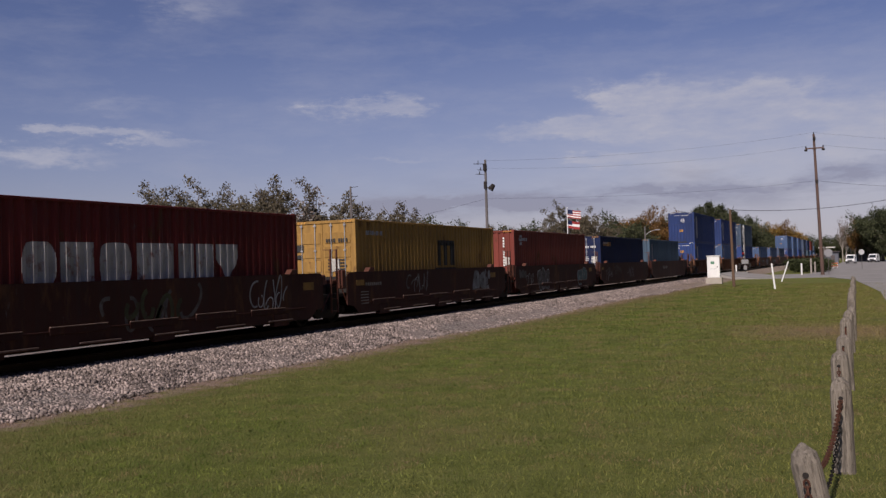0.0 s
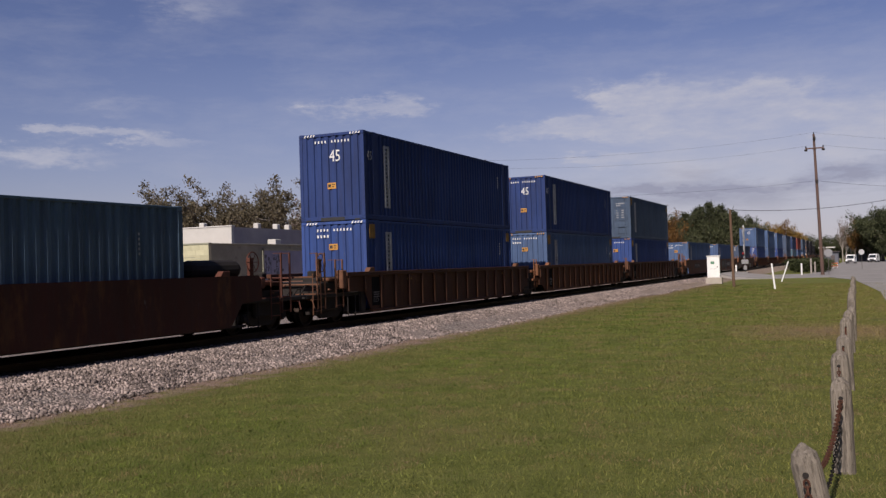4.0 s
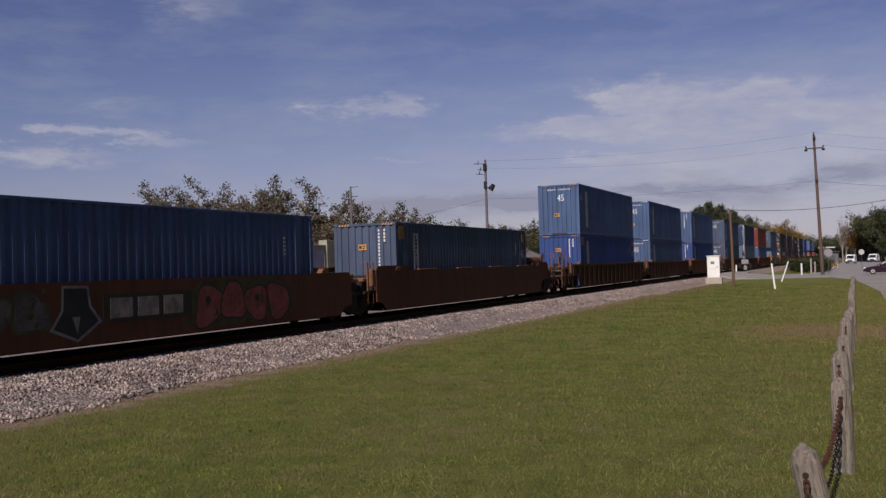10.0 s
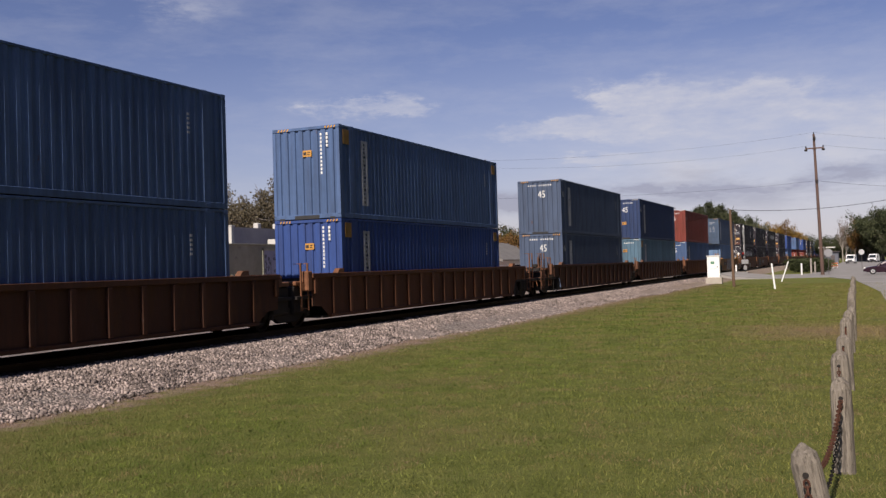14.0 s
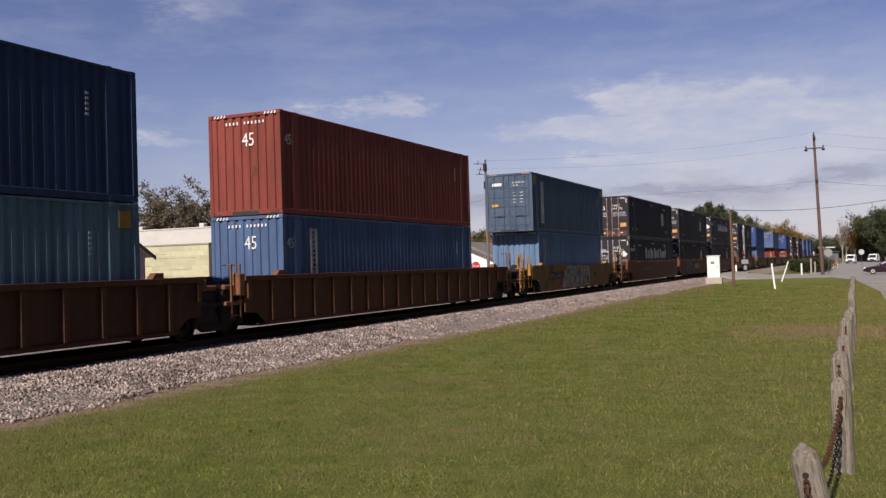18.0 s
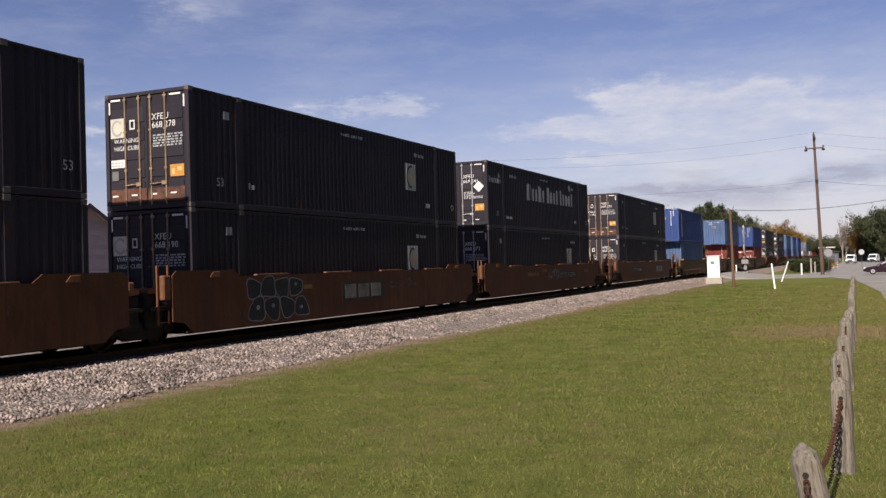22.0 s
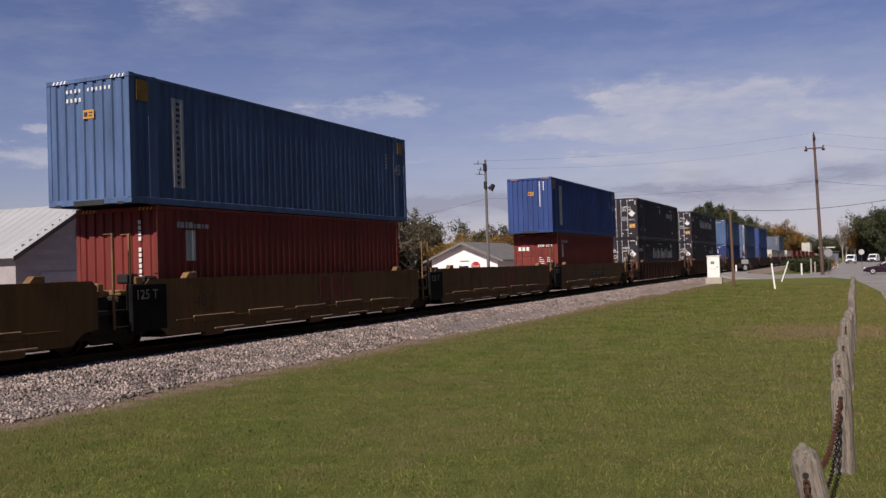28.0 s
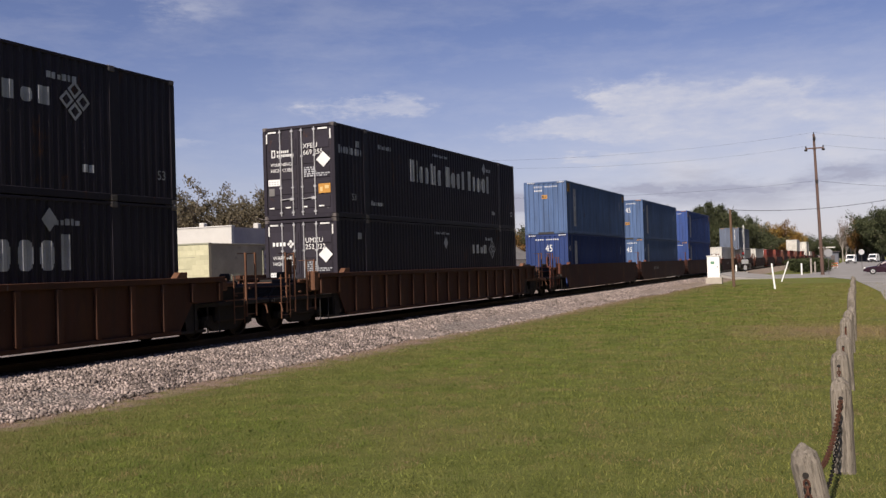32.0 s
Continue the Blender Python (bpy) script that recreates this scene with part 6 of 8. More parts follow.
def build_cars():
    spans = [  # couplings, style, tone, outer ends, mark
        (9.0, 24.3, "ledge", "red", 0, 0, "tags"), (24.3, 39.5, "ledge", "red", 0, 0, "tags"), (39.5, 54.7, "ledge", "red", 0, 0, "tags"),
        (54.7, 69.6, "smooth", "red", 0, 0, "tags"), (69.6, 88.0, "smooth", "red", 0, 1, None),
        (88.0, 108.1, "ribbed", "brown", 1, 0, None), (108.1, 127.3, "ribbed", "rust", 0, 0, None), (127.3, 148.5, "ribbed", "brown", 0, 1, None),
        (148.5, 170.0, "smooth", "rust", 1, 0, "bubbles"), (170.0, 189.2, "smooth", "rust", 0, 0, "logo"), (189.2, 210.2, "step", "rust", 0, 1, None),
        (210.2, 231.3, "ribbed", "brown", 1, 0, None), (231.3, 250.5, "ribbed", "brown", 0, 0, None), (250.5, 271.9, "ribbed", "rust", 0, 1, None),
        (271.9, 293.2, "ribbed", "brown", 1, 0, None), (293.2, 312.5, "ribbed", "brown", 0, 0, None), (312.5, 334.0, "ribbed", "rust", 0, 1, None),
        (334.0, 353.9, "smooth", "tan", 1, 1, "mural"),
        (353.9, 375.0, "step", "rust", 1, 0, None), (375.0, 394.3, "step", "rust", 0, 0, "logo"), (394.3, 415.9, "step", "rust", 0, 1, None),
        (415.9, 439.0, "step", "rust", 1, 1, "logo"),
        (439.0, 457.1, "ledge", "olive", 1, 0, None), (457.1, 471.9, "ledge", "olive", 0, 0, None), (471.9, 487.1, "ledge", "olive", 0, 0, None),
        (487.1, 502.3, "ledge", "olive", 0, 0, None), (502.3, 520.0, "ledge", "olive", 0, 1, None),
        (520.0, 542.8, "ribbed", "brown", 1, 1, None), (542.8, 566.9, "ribbed", "brown", 1, 1, None),
        (566.9, 587.9, "smooth", "red", 1, 0, None), (587.9, 607.4, "smooth", "red", 0, 0, None), (607.4, 628.5, "smooth", "red", 0, 1, None)]
    s = 628.5
    while s < 880:
        spans.append((s, s + 18.7, "smooth", "red", 1, 1, None))
        s += 18.7
    codes = {148.5: "DTTX 727006", 334.0: "DTTX 56920", 353.9: "DTTX 732774", 394.3: "DTTX 732774", 415.9: "DTTX 646084", 502.3: "DTTX 760227"}
    NEAR_GAP, FAR_GAP = {334.0: 2.0}, {312.5: 1.5}
    for i, (s0, s1, style, tone, ea, eb, mark) in enumerate(spans):
        short = s1 - s0 < 15.6
        a = NEAR_GAP.get(s0, 2.25) if ea else (0.7 if short or style in ("step", "ledge") else 0.8)
        b = FAR_GAP.get(s0, 2.25) if eb else (0.7 if short or style in ("step", "ledge") else 0.95)
        well_car(s0, s1, style, tone, a, b, "end" if ea else "shared", "end" if eb else None, seed=i, number=(style == "smooth" and i % 2 == 0 and s0 not in codes), ends=(ea, eb), mark=mark, code=codes.get(s0, ""))


build_boxes()
build_cars()

V = 16.4


def motions():
    for ob in MOVES:
        x, y, z = ob.matrix_world.translation
        walk(ob, [(0, pose(x, y, z)), (16, pose(x, y - 16 * V, z)), (32, pose(x, y - 32 * V, z))])
    x, y, z = CAR.matrix_world.translation
    walk(CAR, [(t, pose(x + d, y, z)) for t, d in ((0, 45), (3.5, 11), (5.0, 0.8), (5.7, 0), (6.5, 0), (32, 0))])

# ---- buildings beyond the line ----
SIDING = surface("grey siding", (0.36, 0.335, 0.34), 0.8, 0, 0.12, 1.0, 12, 0.1)
ROOFMETAL = surface("pale metal roof", (0.43, 0.435, 0.44), 0.55, 0.0, 0.08, 0.6, 9, 0.05)
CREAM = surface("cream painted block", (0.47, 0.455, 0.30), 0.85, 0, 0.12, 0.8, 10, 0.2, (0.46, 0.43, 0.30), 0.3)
# darker copy of the store's wall colour, with the side's shade painted in
SHADEWALL = surface("shaded weathered olive wall", (0.265, 0.27, 0.205), 0.85, 0, 0.2, 0.8, 10, 0.2, (0.20, 0.19, 0.15), 0.3)
PARAPET = surface("white parapet paint", (0.52, 0.505, 0.465), 0.8, 0, 0.08, 0.8, 10, 0.1, (0.55, 0.52, 0.47), 0.15)
TRIM = surface("dark trim", (0.09, 0.075, 0.075), 0.7, 0, 0.2, 2, 12, 0.1)


def gable_house():
    ob = empty("house", pose(-34, 34.3, 0), "grey clapboard gabled building with a pale metal roof", "house")
    w, zt, za, depth = 4.1, 3.35, 5.68, 20.0
    bm = bmesh.new()
    out = [(-w, 0), (w, 0), (w, zt), (0, za - 0.1), (-w, zt)]
    a = [bm.verts.new((0, y, z)) for y, z in out]
    b = [bm.verts.new((-depth, y, z)) for y, z in out]
    bm.faces.new(a), bm.faces.new(b[::-1])
    for i in range(5):
        j = (i + 1) % 5
        bm.faces.new((b[i], b[j], a[j], a[i]))
    part("wall", bm, SIDING, ob)
    for i in range(22):
        z = 0.25 + i * 0.235
        half = w if z < zt else w * (za - 0.1 - z) / (za - 0.1 - zt)
        if half > 0.2:
            part("clapboard", boxes((0.0, -half, z, 0.009, half, z + 0.222), w=0.003), SIDING, ob)
    for sy in (-1, 1):
        bm = bmesh.new()
        p = [(0.35, 0, za), (0.35, sy * (w + 0.42), zt - 0.22), (-depth, sy * (w + 0.42), zt - 0.22), (-depth, 0, za)]
        top = [bm.verts.new((x, y, z + 0.06)) for x, y, z in p]
        low = [bm.verts.new((x, y, z)) for x, y, z in p]
        bm.faces.new(top), bm.faces.new(low[::-1])
        for i in range(4):
            bm.faces.new((low[i], low[(i + 1) % 4], top[(i + 1) % 4], top[i]))
        bmesh.ops.recalc_face_normals(bm, faces=bm.faces[:])
        roof = part("roof", bm, ROOFMETAL, ob)
        for i in range(30):
            x = 0.2 - i * 0.6
            bm = bmesh.new()
            rod(bm, (x, 0, za + 0.07), (x, sy * (w + 0.4), zt - 0.145), 0.009, 4)
            part("roof_seam", bm, ROOFMETAL, roof)
        bm = bmesh.new()
        q = [(0.355, 0, za + 0.07), (0.355, sy * (w + 0.42), zt - 0.15), (0.355, sy * (w + 0.42), zt - 0.36), (0.355, 0, za - 0.16)]
        f0 = [bm.verts.new(v) for v in q]
        f1 = [bm.verts.new((v[0] + 0.03, v[1], v[2])) for v in q]
        bm.faces.new(f1), bm.faces.new(f0[::-1])
        for i in range(4):
            bm.faces.new((f0[i], f0[(i + 1) % 4], f1[(i + 1) % 4], f1[i]))
        bmesh.ops.recalc_face_normals(bm, faces=bm.faces[:])
        part("barge_board", bm, TRIM, ob)
    part("emblem_board", boxes((0.02, -0.62, 3.95, 0.06, 0.16, 4.72), w=0.01), surface("grey board", (0.26, 0.25, 0.27), 0.8, 0, .1, 2, 10, .05), ob)
    part("emblem_plate", boxes((0.06, -0.46, 4.05, 0.085, 0.0, 4.6), w=0.005), WHITE, ob)
    bm = bmesh.new()
    n = 20
    for k in range(n):
        a0, a1 = 2 * math.pi * k / n, 2 * math.pi * (k + 1) / n
        bm.faces.new([bm.verts.new((0.088, -0.23 + r * math.cos(t), 4.325 + r * math.sin(t))) for r, t in ((0.12, a0), (0.20, a0), (0.20, a1), (0.12, a1))])
    bmesh.ops.create_circle(bm, cap_ends=True, radius=0.07, segments=10, matrix=pose(0.088, -0.23, 4.325, 0, 90))
    part("emblem_ring", bm, surface("dull red paint", (0.32, 0.04, 0.035), 0.7, 0, .2, 2, 10, .05), ob)
    for y0 in (-2.75, 0.15):
        door = part("garage_door", boxes((0.018, y0, 0, 0.05, y0 + 2.3, 2.5), w=0.01), surface("pale door paint", (0.40, 0.385, 0.405), 0.7, 0, .1, 2, 10, .05), ob)
        for i in range(4):
            part("door_panel", boxes((0.05, y0 + 0.08, 0.1 + i * 0.6, 0.065, y0 + 2.22, 0.62 + i * 0.6), w=0.006), MATS["pale door paint"], door)
    part("lean_to", boxes((-12, -9.5, 0, -2.0, -4.15, 2.35), w=0.02), PARAPET, ob)
    part("lean_to_roof", boxes((-12.2, -9.8, 2.35, -1.6, -4.12, 2.48), w=0.01), ROOFMETAL, ob)


def cream_store():
    ob = empty("store_building", pose(-36, 46.2, 0), "cream block store with a white parapet and shade-darkened olive side", "building")
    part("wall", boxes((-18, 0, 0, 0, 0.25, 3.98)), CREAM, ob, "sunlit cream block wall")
    part("wall", boxes((-0.25, 0.252, 0, 0, 15.3, 3.95)), SHADEWALL, ob, "olive side wall with shade in its colour")
    part("roof", boxes((-18, 0.25, 3.7, -0.25, 15.3, 3.84)), TRIM, ob)
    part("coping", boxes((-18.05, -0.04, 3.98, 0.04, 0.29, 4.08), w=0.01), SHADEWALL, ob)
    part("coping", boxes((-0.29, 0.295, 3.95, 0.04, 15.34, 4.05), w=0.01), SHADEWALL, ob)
    rows = 13
    for r in range(rows):
        for k in range(14):
            x = -0.35 - k * 0.62 - (0.31 if r % 2 else 0)
            b = part("block", coloured(("block",), lambda: boxes((-0.303, -0.008, 0, 0.303, 0, 0.292), w=0.003), "block", CREAM), None, ob)
            b.matrix_basis = pose(x, 0, 0.06 + r * 0.298)
    mural = part("mural_panel", boxes((0, 5.7, 1.0, 0.05, 13.3, 3.62), w=0.01), surface("grey-blue panel", (0.25, 0.27, 0.36), 0.6, 0, .15, 1, 8, .05), ob, "grey-blue painted panel")
    part("panel_frame", boxes((0.0, 5.55, 0.9, 0.07, 5.7, 3.75), (0.0, 13.3, 0.9, 0.07, 13.45, 3.75), (0.0, 5.55, 3.62, 0.07, 13.45, 3.75)), SHADEWALL, mural)
    bm = bmesh.new()
    rng = random.Random(4)
    # painted trees: crowns of small dabs over thin stems
    for i in range(13):
        y, top = 5.95 + i * 0.56 + rng.uniform(-.15, .15), (3.3 if i < 4 else 2.0) - rng.random() * 0.7
        box(bm, 0.05, y, 1.05, 0.053, y + 0.07, top)
        for _ in range(14):
            yy, zz = y + rng.uniform(-.4, .35), top - rng.random() ** 1.5 * (top - 1.1)
            box(bm, 0.05, max(5.75, yy), zz, 0.053 + 0.0004 * rng.random(), max(5.8, yy) + rng.uniform(.06, .22), min(3.55, zz + rng.uniform(.06, .22)))
    tagged(part("mural_paint", bm, surface("faded mural paint", (0.10, 0.115, 0.14), 0.7, 0, .2, 2, 10, 0), mural), kind="stuff")
    part("door", boxes((0, 2.2, 0, 0.04, 3.2, 2.1), w=0.01), SHADEWALL, ob)
    part("end_pier", boxes((-0.6, 13.6, 0, 0.12, 14.35, 4.42), (-0.6, 14.35, 2.45, 0.12, 15.5, 4.42), (-0.6, 15.5, 0, 0.12, 16.6, 4.42), w=0.02), SHADEWALL, ob, "taller shade-darkened olive end pier with a doorway")
    part("pier_door", boxes((-0.5, 14.36, 0, -0.42, 15.49, 2.44)), TRIM, ob)
    # drips and flaked bands of old paint on the sunlit wall
    for k, (x0, x1, z) in enumerate(((-5.8, -3.2, 3.45), (-4.2, -1.0, 3.2), (-6.5, -4.4, 2.75), (-3.0, -1.4, 2.5), (-5.0, -2.6, 2.1))):
        part("paint_crack", boxes((x0, -0.012, z, x1, -0.008, z + 0.03)), MATS["shaded weathered olive wall"], ob)
    # taller block behind
    up = empty("upper_block", pose(-40, 53.9, 0), "white-fronted flat-roofed block behind the store", "building")
    part("front_wall", boxes((-22, 0, 0, 0, 0.3, 5.45)), PARAPET, up)
    part("side_wall", boxes((-0.3, 0.302, 0, 0, 10.5, 5.4)), surface("grey plaster", (0.36, 0.34, 0.345), 0.85, 0, .1, 1, 10, .1), up)
    part("roof", boxes((-22, 0.3, 5.0, -0.3, 10.5, 5.12)), TRIM, up)
    part("coping", boxes((-22.05, -0.05, 5.45, 0.05, 0.35, 5.53), w=0.01), PARAPET, up)
    part("flashing", boxes((-22, -0.5, 4.12, 0.03, -0.01, 4.26), w=0.01), surface("rusty flashing", (0.12, 0.075, 0.06), 0.8, 0, 0.3, 2, 12, 0.1), up, "rusty brown roof flashing")
    for x, y in ((-9, 1.2), (-3.2, 1.0), (-1.0, 4.5), (-1.0, 7.0), (-1.0, 8.6)):
        part("roof_vent", boxes((x - 0.22, y - 0.22, 5.1, x + 0.22, y + 0.22, 5.85), w=0.05), PARAPET, up)
    part("roof_unit", boxes((0.7, 3.3, 4.05, 1.4, 4.0, 4.55), w=0.03), PARAPET, up)


def white_cottage():
    ob = empty("cottage", pose(-39.7, 95, 0), "white-walled cottage with a dull grey gabled roof", "house")
    w, zt, za, d = 3.9, 3.0, 4.75, 16
    bm = bmesh.new()
    out = [(-w, 0), (w, 0), (w, zt), (0, za - 0.15), (-w, zt)]
    a = [bm.verts.new((x, 0, z)) for x, z in out]
    b = [bm.verts.new((x, d, z)) for x, z in out]
    bm.faces.new(a), bm.faces.new(b[::-1])
    for i in range(5):
        j = (i + 1) % 5
        bm.faces.new((a[i], b[i], b[j], a[j]))
    bmesh.ops.recalc_face_normals(bm, faces=bm.faces[:])
    part("wall", bm, surface("bright white paint", (0.82, 0.81, 0.80), 0.7, 0, .06, 1, 10, .05), ob)
    for sx in (-1, 1):
        bm = bmesh.new()
        p = [(0, -0.7, za), (sx * (w + 0.9), -0.7, zt - 0.35), (sx * (w + 0.9), d, zt - 0.35), (0, d, za)]
        top = [bm.verts.new((x, y, z + 0.1)) for x, y, z in p]
        low = [bm.verts.new((x, y, z)) for x, y, z in p]
        bm.faces.new(top), bm.faces.new(low[::-1])
        for i in range(4):
            bm.faces.new((low[i], low[(i + 1) % 4], top[(i + 1) % 4], top[i]))
        bmesh.ops.recalc_face_normals(bm, faces=bm.faces[:])
        part("roof", bm, surface("grey shingle", (0.17, 0.16, 0.15), 0.9, 0, .2, 1, 14, .3), ob)
        bm = bmesh.new()
        q = [(0, za + 0.1), (sx * (w + 0.9), zt - 0.25), (sx * (w + 0.9), zt - 0.5), (0, za - 0.22)]
        f0 = [bm.verts.new((x, -0.71, z)) for x, z in q]
        f1 = [bm.verts.new((x, -0.76, z)) for x, z in q]
        bm.faces.new(f1), bm.faces.new(f0[::-1])
        for i in range(4):
            bm.faces.new((f0[i], f0[(i + 1) % 4], f1[(i + 1) % 4], f1[i]))
        bmesh.ops.recalc_face_normals(bm, faces=bm.faces[:])
        part("barge_board", bm, MATS["grey shingle"], ob)
    part("window", boxes((-0.5, -0.03, 1.0, 0.5, 0.0, 2.2), w=0.01), glass_mat(), ob)
    part("shutter", boxes((-0.62, -0.05, 0.95, -0.5, -0.0, 2.25), w=0.01), TRIM, ob)
    part("flower_board", boxes((-0.45, -0.06, 2.7, 0.6, -0.0, 2.78), w=0.01), surface("green board", (0.05, 0.16, 0.06), 0.7, 0, .2, 2, 10, 0), ob)


gable_house()
cream_store()
white_cottage()

# far shed and road end
shed = empty("far_shed", pose(-6.5, 250, 0), "pale grey shed with a white eave", "shed")
part("wall", boxes((-2.0, 0, 0, 1.3, 6, 2.9)), surface("far grey wall", (0.11, 0.115, 0.14), 0.8, 0, .1, 1, 10, .05), shed)
part("roof", boxes((-2.4, -0.5, 2.9, 1.7, 6.4, 3.1), w=0.04), TRIM, shed)
part("canopy", boxes((-3.2, -0.6, 3.9, 0.6, 1.5, 4.2), w=0.04), PARAPET, shed)
part("canopy_post", boxes((-3.0, 0.2, 0, -2.9, 0.3, 3.9)), TRIM, shed)
part("door", boxes((-0.4, -0.05, 0, 0.5, 0, 2.1), w=0.02), TRIM, shed)
shed = empty("far_shed", pose(0.2, 300, 0), "low grey fence-like shed wall", "shed")
part("wall", boxes((-1.9, 0, 0, 1.2, 3, 2.5)), MATS["far grey wall"], shed)
part("roof", boxes((-2.1, -0.3, 2.5, 1.4, 3.3, 2.65), w=0.03), TRIM, shed)


# ---- lineside things ----
def signal_cabinet():
    ob = empty("signal_cabinet", pose(-11.7, 83.8, 0, 0, 0, 4), "tall white steel signal cabinet on a concrete base", "cabinet")
    part("base", boxes((-0.68, -0.55, 0, 0.68, 0.55, 0.55), w=0.03), surface("pale concrete", (0.42, 0.38, 0.33), 0.9, 0, .15, 2, 20, .2), ob)
    part("body", boxes((-0.52, -0.40, 0.55, 0.52, 0.40, 2.38), w=0.02), surface("cabinet paint", (0.80, 0.80, 0.78), 0.5, 0, .06, 1, 10, .04), ob)
    part("roof", boxes((-0.57, -0.46, 2.38, 0.57, 0.46, 2.45), w=0.015), MATS["cabinet paint"], ob)
    d = part("door", boxes((-0.46, -0.425, 0.62, 0.46, -0.40, 2.32), w=0.01), MATS["cabinet paint"], ob)
    part("handle", boxes((0.30, -0.46, 1.4, 0.36, -0.425, 1.55), w=0.01), STEEL, d)
    part("label_plate", boxes((-0.22, -0.43, 1.72, 0.08, -0.425, 1.95)), surface("green plate", (0.10, 0.25, 0.15), 0.6, 0, .1, 2, 10, 0), d)
    part("label_plate", boxes((-0.3, -0.43, 1.3, 0.22, -0.425, 1.33)), GREYMARK, d)


def round_post(name, foot, top, r0, r1, mat, label, category, n=10):
    bm = bmesh.new()
    rod(bm, (0, 0, -0.1), Vector(top) - Vector(foot), r0, n, r1)
    ob = part(name, bm, mat)
    ob.matrix_world = pose(*foot)
    return tagged(ob, label, category)


def crossing_signal(x, y, h, turn):
    ob = empty("crossing_signal", pose(x, y, 0, 0, 0, turn), "silver level-crossing signal mast with crossbuck and lamps", "crossing signal")
    silver = surface("silver paint", (0.30, 0.30, 0.30), 0.4, 0.3, .1, 2, 10, .05)
    bm = bmesh.new()
    rod(bm, (0, 0, 0.4), (0, 0, h), 0.075, 10)
    part("mast", bm, silver, ob)
    part("base", boxes((-0.3, -0.3, 0, 0.3, 0.3, 0.45), w=0.06), silver, ob)
    for s in (-1, 1):
        b = part("crossbuck_blade", boxes((-0.6, -0.02, -0.11, 0.6, 0.0, 0.11), w=0.005), WHITE, ob)
        b.matrix_basis = pose(0, -0.10 - 0.024 * (s > 0), h - 0.6, 0, s * 45, 0)
    part("track_plate", boxes((-0.35, -0.12, h - 1.55, 0.35, -0.1, h - 1.25), w=0.005), WHITE, ob)
    bm = bmesh.new()
    rod(bm, (-0.55, -0.06, 2.7), (0.55, -0.06, 2.7), 0.035)
    part("lamp_arm", bm, silver, ob)
    for sx in (-1, 1):
        bm = bmesh.new()
        bmesh.ops.create_cone(bm, cap_ends=True, segments=20, radius1=0.3, radius2=0.3, depth=0.03, matrix=pose(sx * 0.5, -0.14, 2.7, 90))
        t = part("lamp_target", bm, BLACK, ob)
        bm = bmesh.new()
        bmesh.ops.create_cone(bm, cap_ends=True, segments=16, radius1=0.13, radius2=0.15, depth=0.1, matrix=pose(sx * 0.5, -0.2, 2.7, 90))
        part("lens", bm, surface("red lens", (0.25, 0.02, 0.02), 0.2, 0, .1, 2, 10, 0), t)
    part("bell", boxes((-0.12, -0.12, h, 0.12, 0.12, h + 0.2), w=0.05), silver, ob)
    part("gate_motor", boxes((-0.3, -0.42, 1.4, 0.3, 0.42, 1.95), w=0.05), silver, ob, "silver gate motor housing")
    part("counterweight", boxes((-0.5, -0.75, 0.95, -0.34, -0.45, 1.5), (-0.5, 0.45, 0.95, -0.34, 0.75, 1.5), w=0.03), BLACK, ob)
    part("junction_box", boxes((0.1, -0.2, 0.7, 0.4, 0.2, 1.2), w=0.03), silver, ob)
    part("gate_arm", boxes((-0.62, -0.06, 1.7, -0.5, 0.06, 6.2), w=0.01), WHITE, ob, "raised white gate arm")


signal_cabinet()
crossing_signal(-13.1, 120.5, 5.7, -78)
jb = empty("relay_box", pose(-14.4, 121.6, 0), "small white relay box on a post", "cabinet")
part("body", boxes((-0.22, -0.2, 0.5, 0.22, 0.2, 1.3), w=0.02), MATS["cabinet paint"], jb)
part("post", boxes((-0.05, -0.05, 0, 0.05, 0.05, 0.5)), STEEL, jb)
round_post("wooden_pole", (-8.93, 74.26, 0), (-9.02, 74.3, 5.9), 0.12, 0.09, POLEWOOD, "short dark wooden pole standing in the grass", "pole")
MARKER = surface("white plastic", (0.80, 0.80, 0.78), 0.5, 0, .06, 2, 10, .02)
round_post("marker_post", (-5.42, 67.39, 0), (-5.60, 67.4, 1.75), 0.065, 0.058, MARKER, "white plastic marker post in the grass", "marker post")
round_post("marker_post", (-6.58, 88.6, 0), (-5.95, 88.7, 1.75), 0.06, 0.05, MARKER, "leaning white marker post by the road", "marker post")
round_post("marker_post", (-6.34, 115.4, 0), (-6.34, 115.4, 1.35), 0.10, 0.09, MARKER, "short white marker post past the road", "marker post")
round_post("fence_stake", (-5.58, 121.1, 0), (-5.58, 121.1, 1.85), 0.11, 0.10, surface("pale stake wood", (0.30, 0.27, 0.24), 0.85, 0, .2, 3, 20, .3), "pale wooden stake by the hedge", "stake")
round_post("fence_stake", (-5.2, 122.5, 0), (-5.2, 122.5, 1.45), 0.10, 0.09, MATS["pale stake wood"], "pale wooden stake by the hedge", "stake")


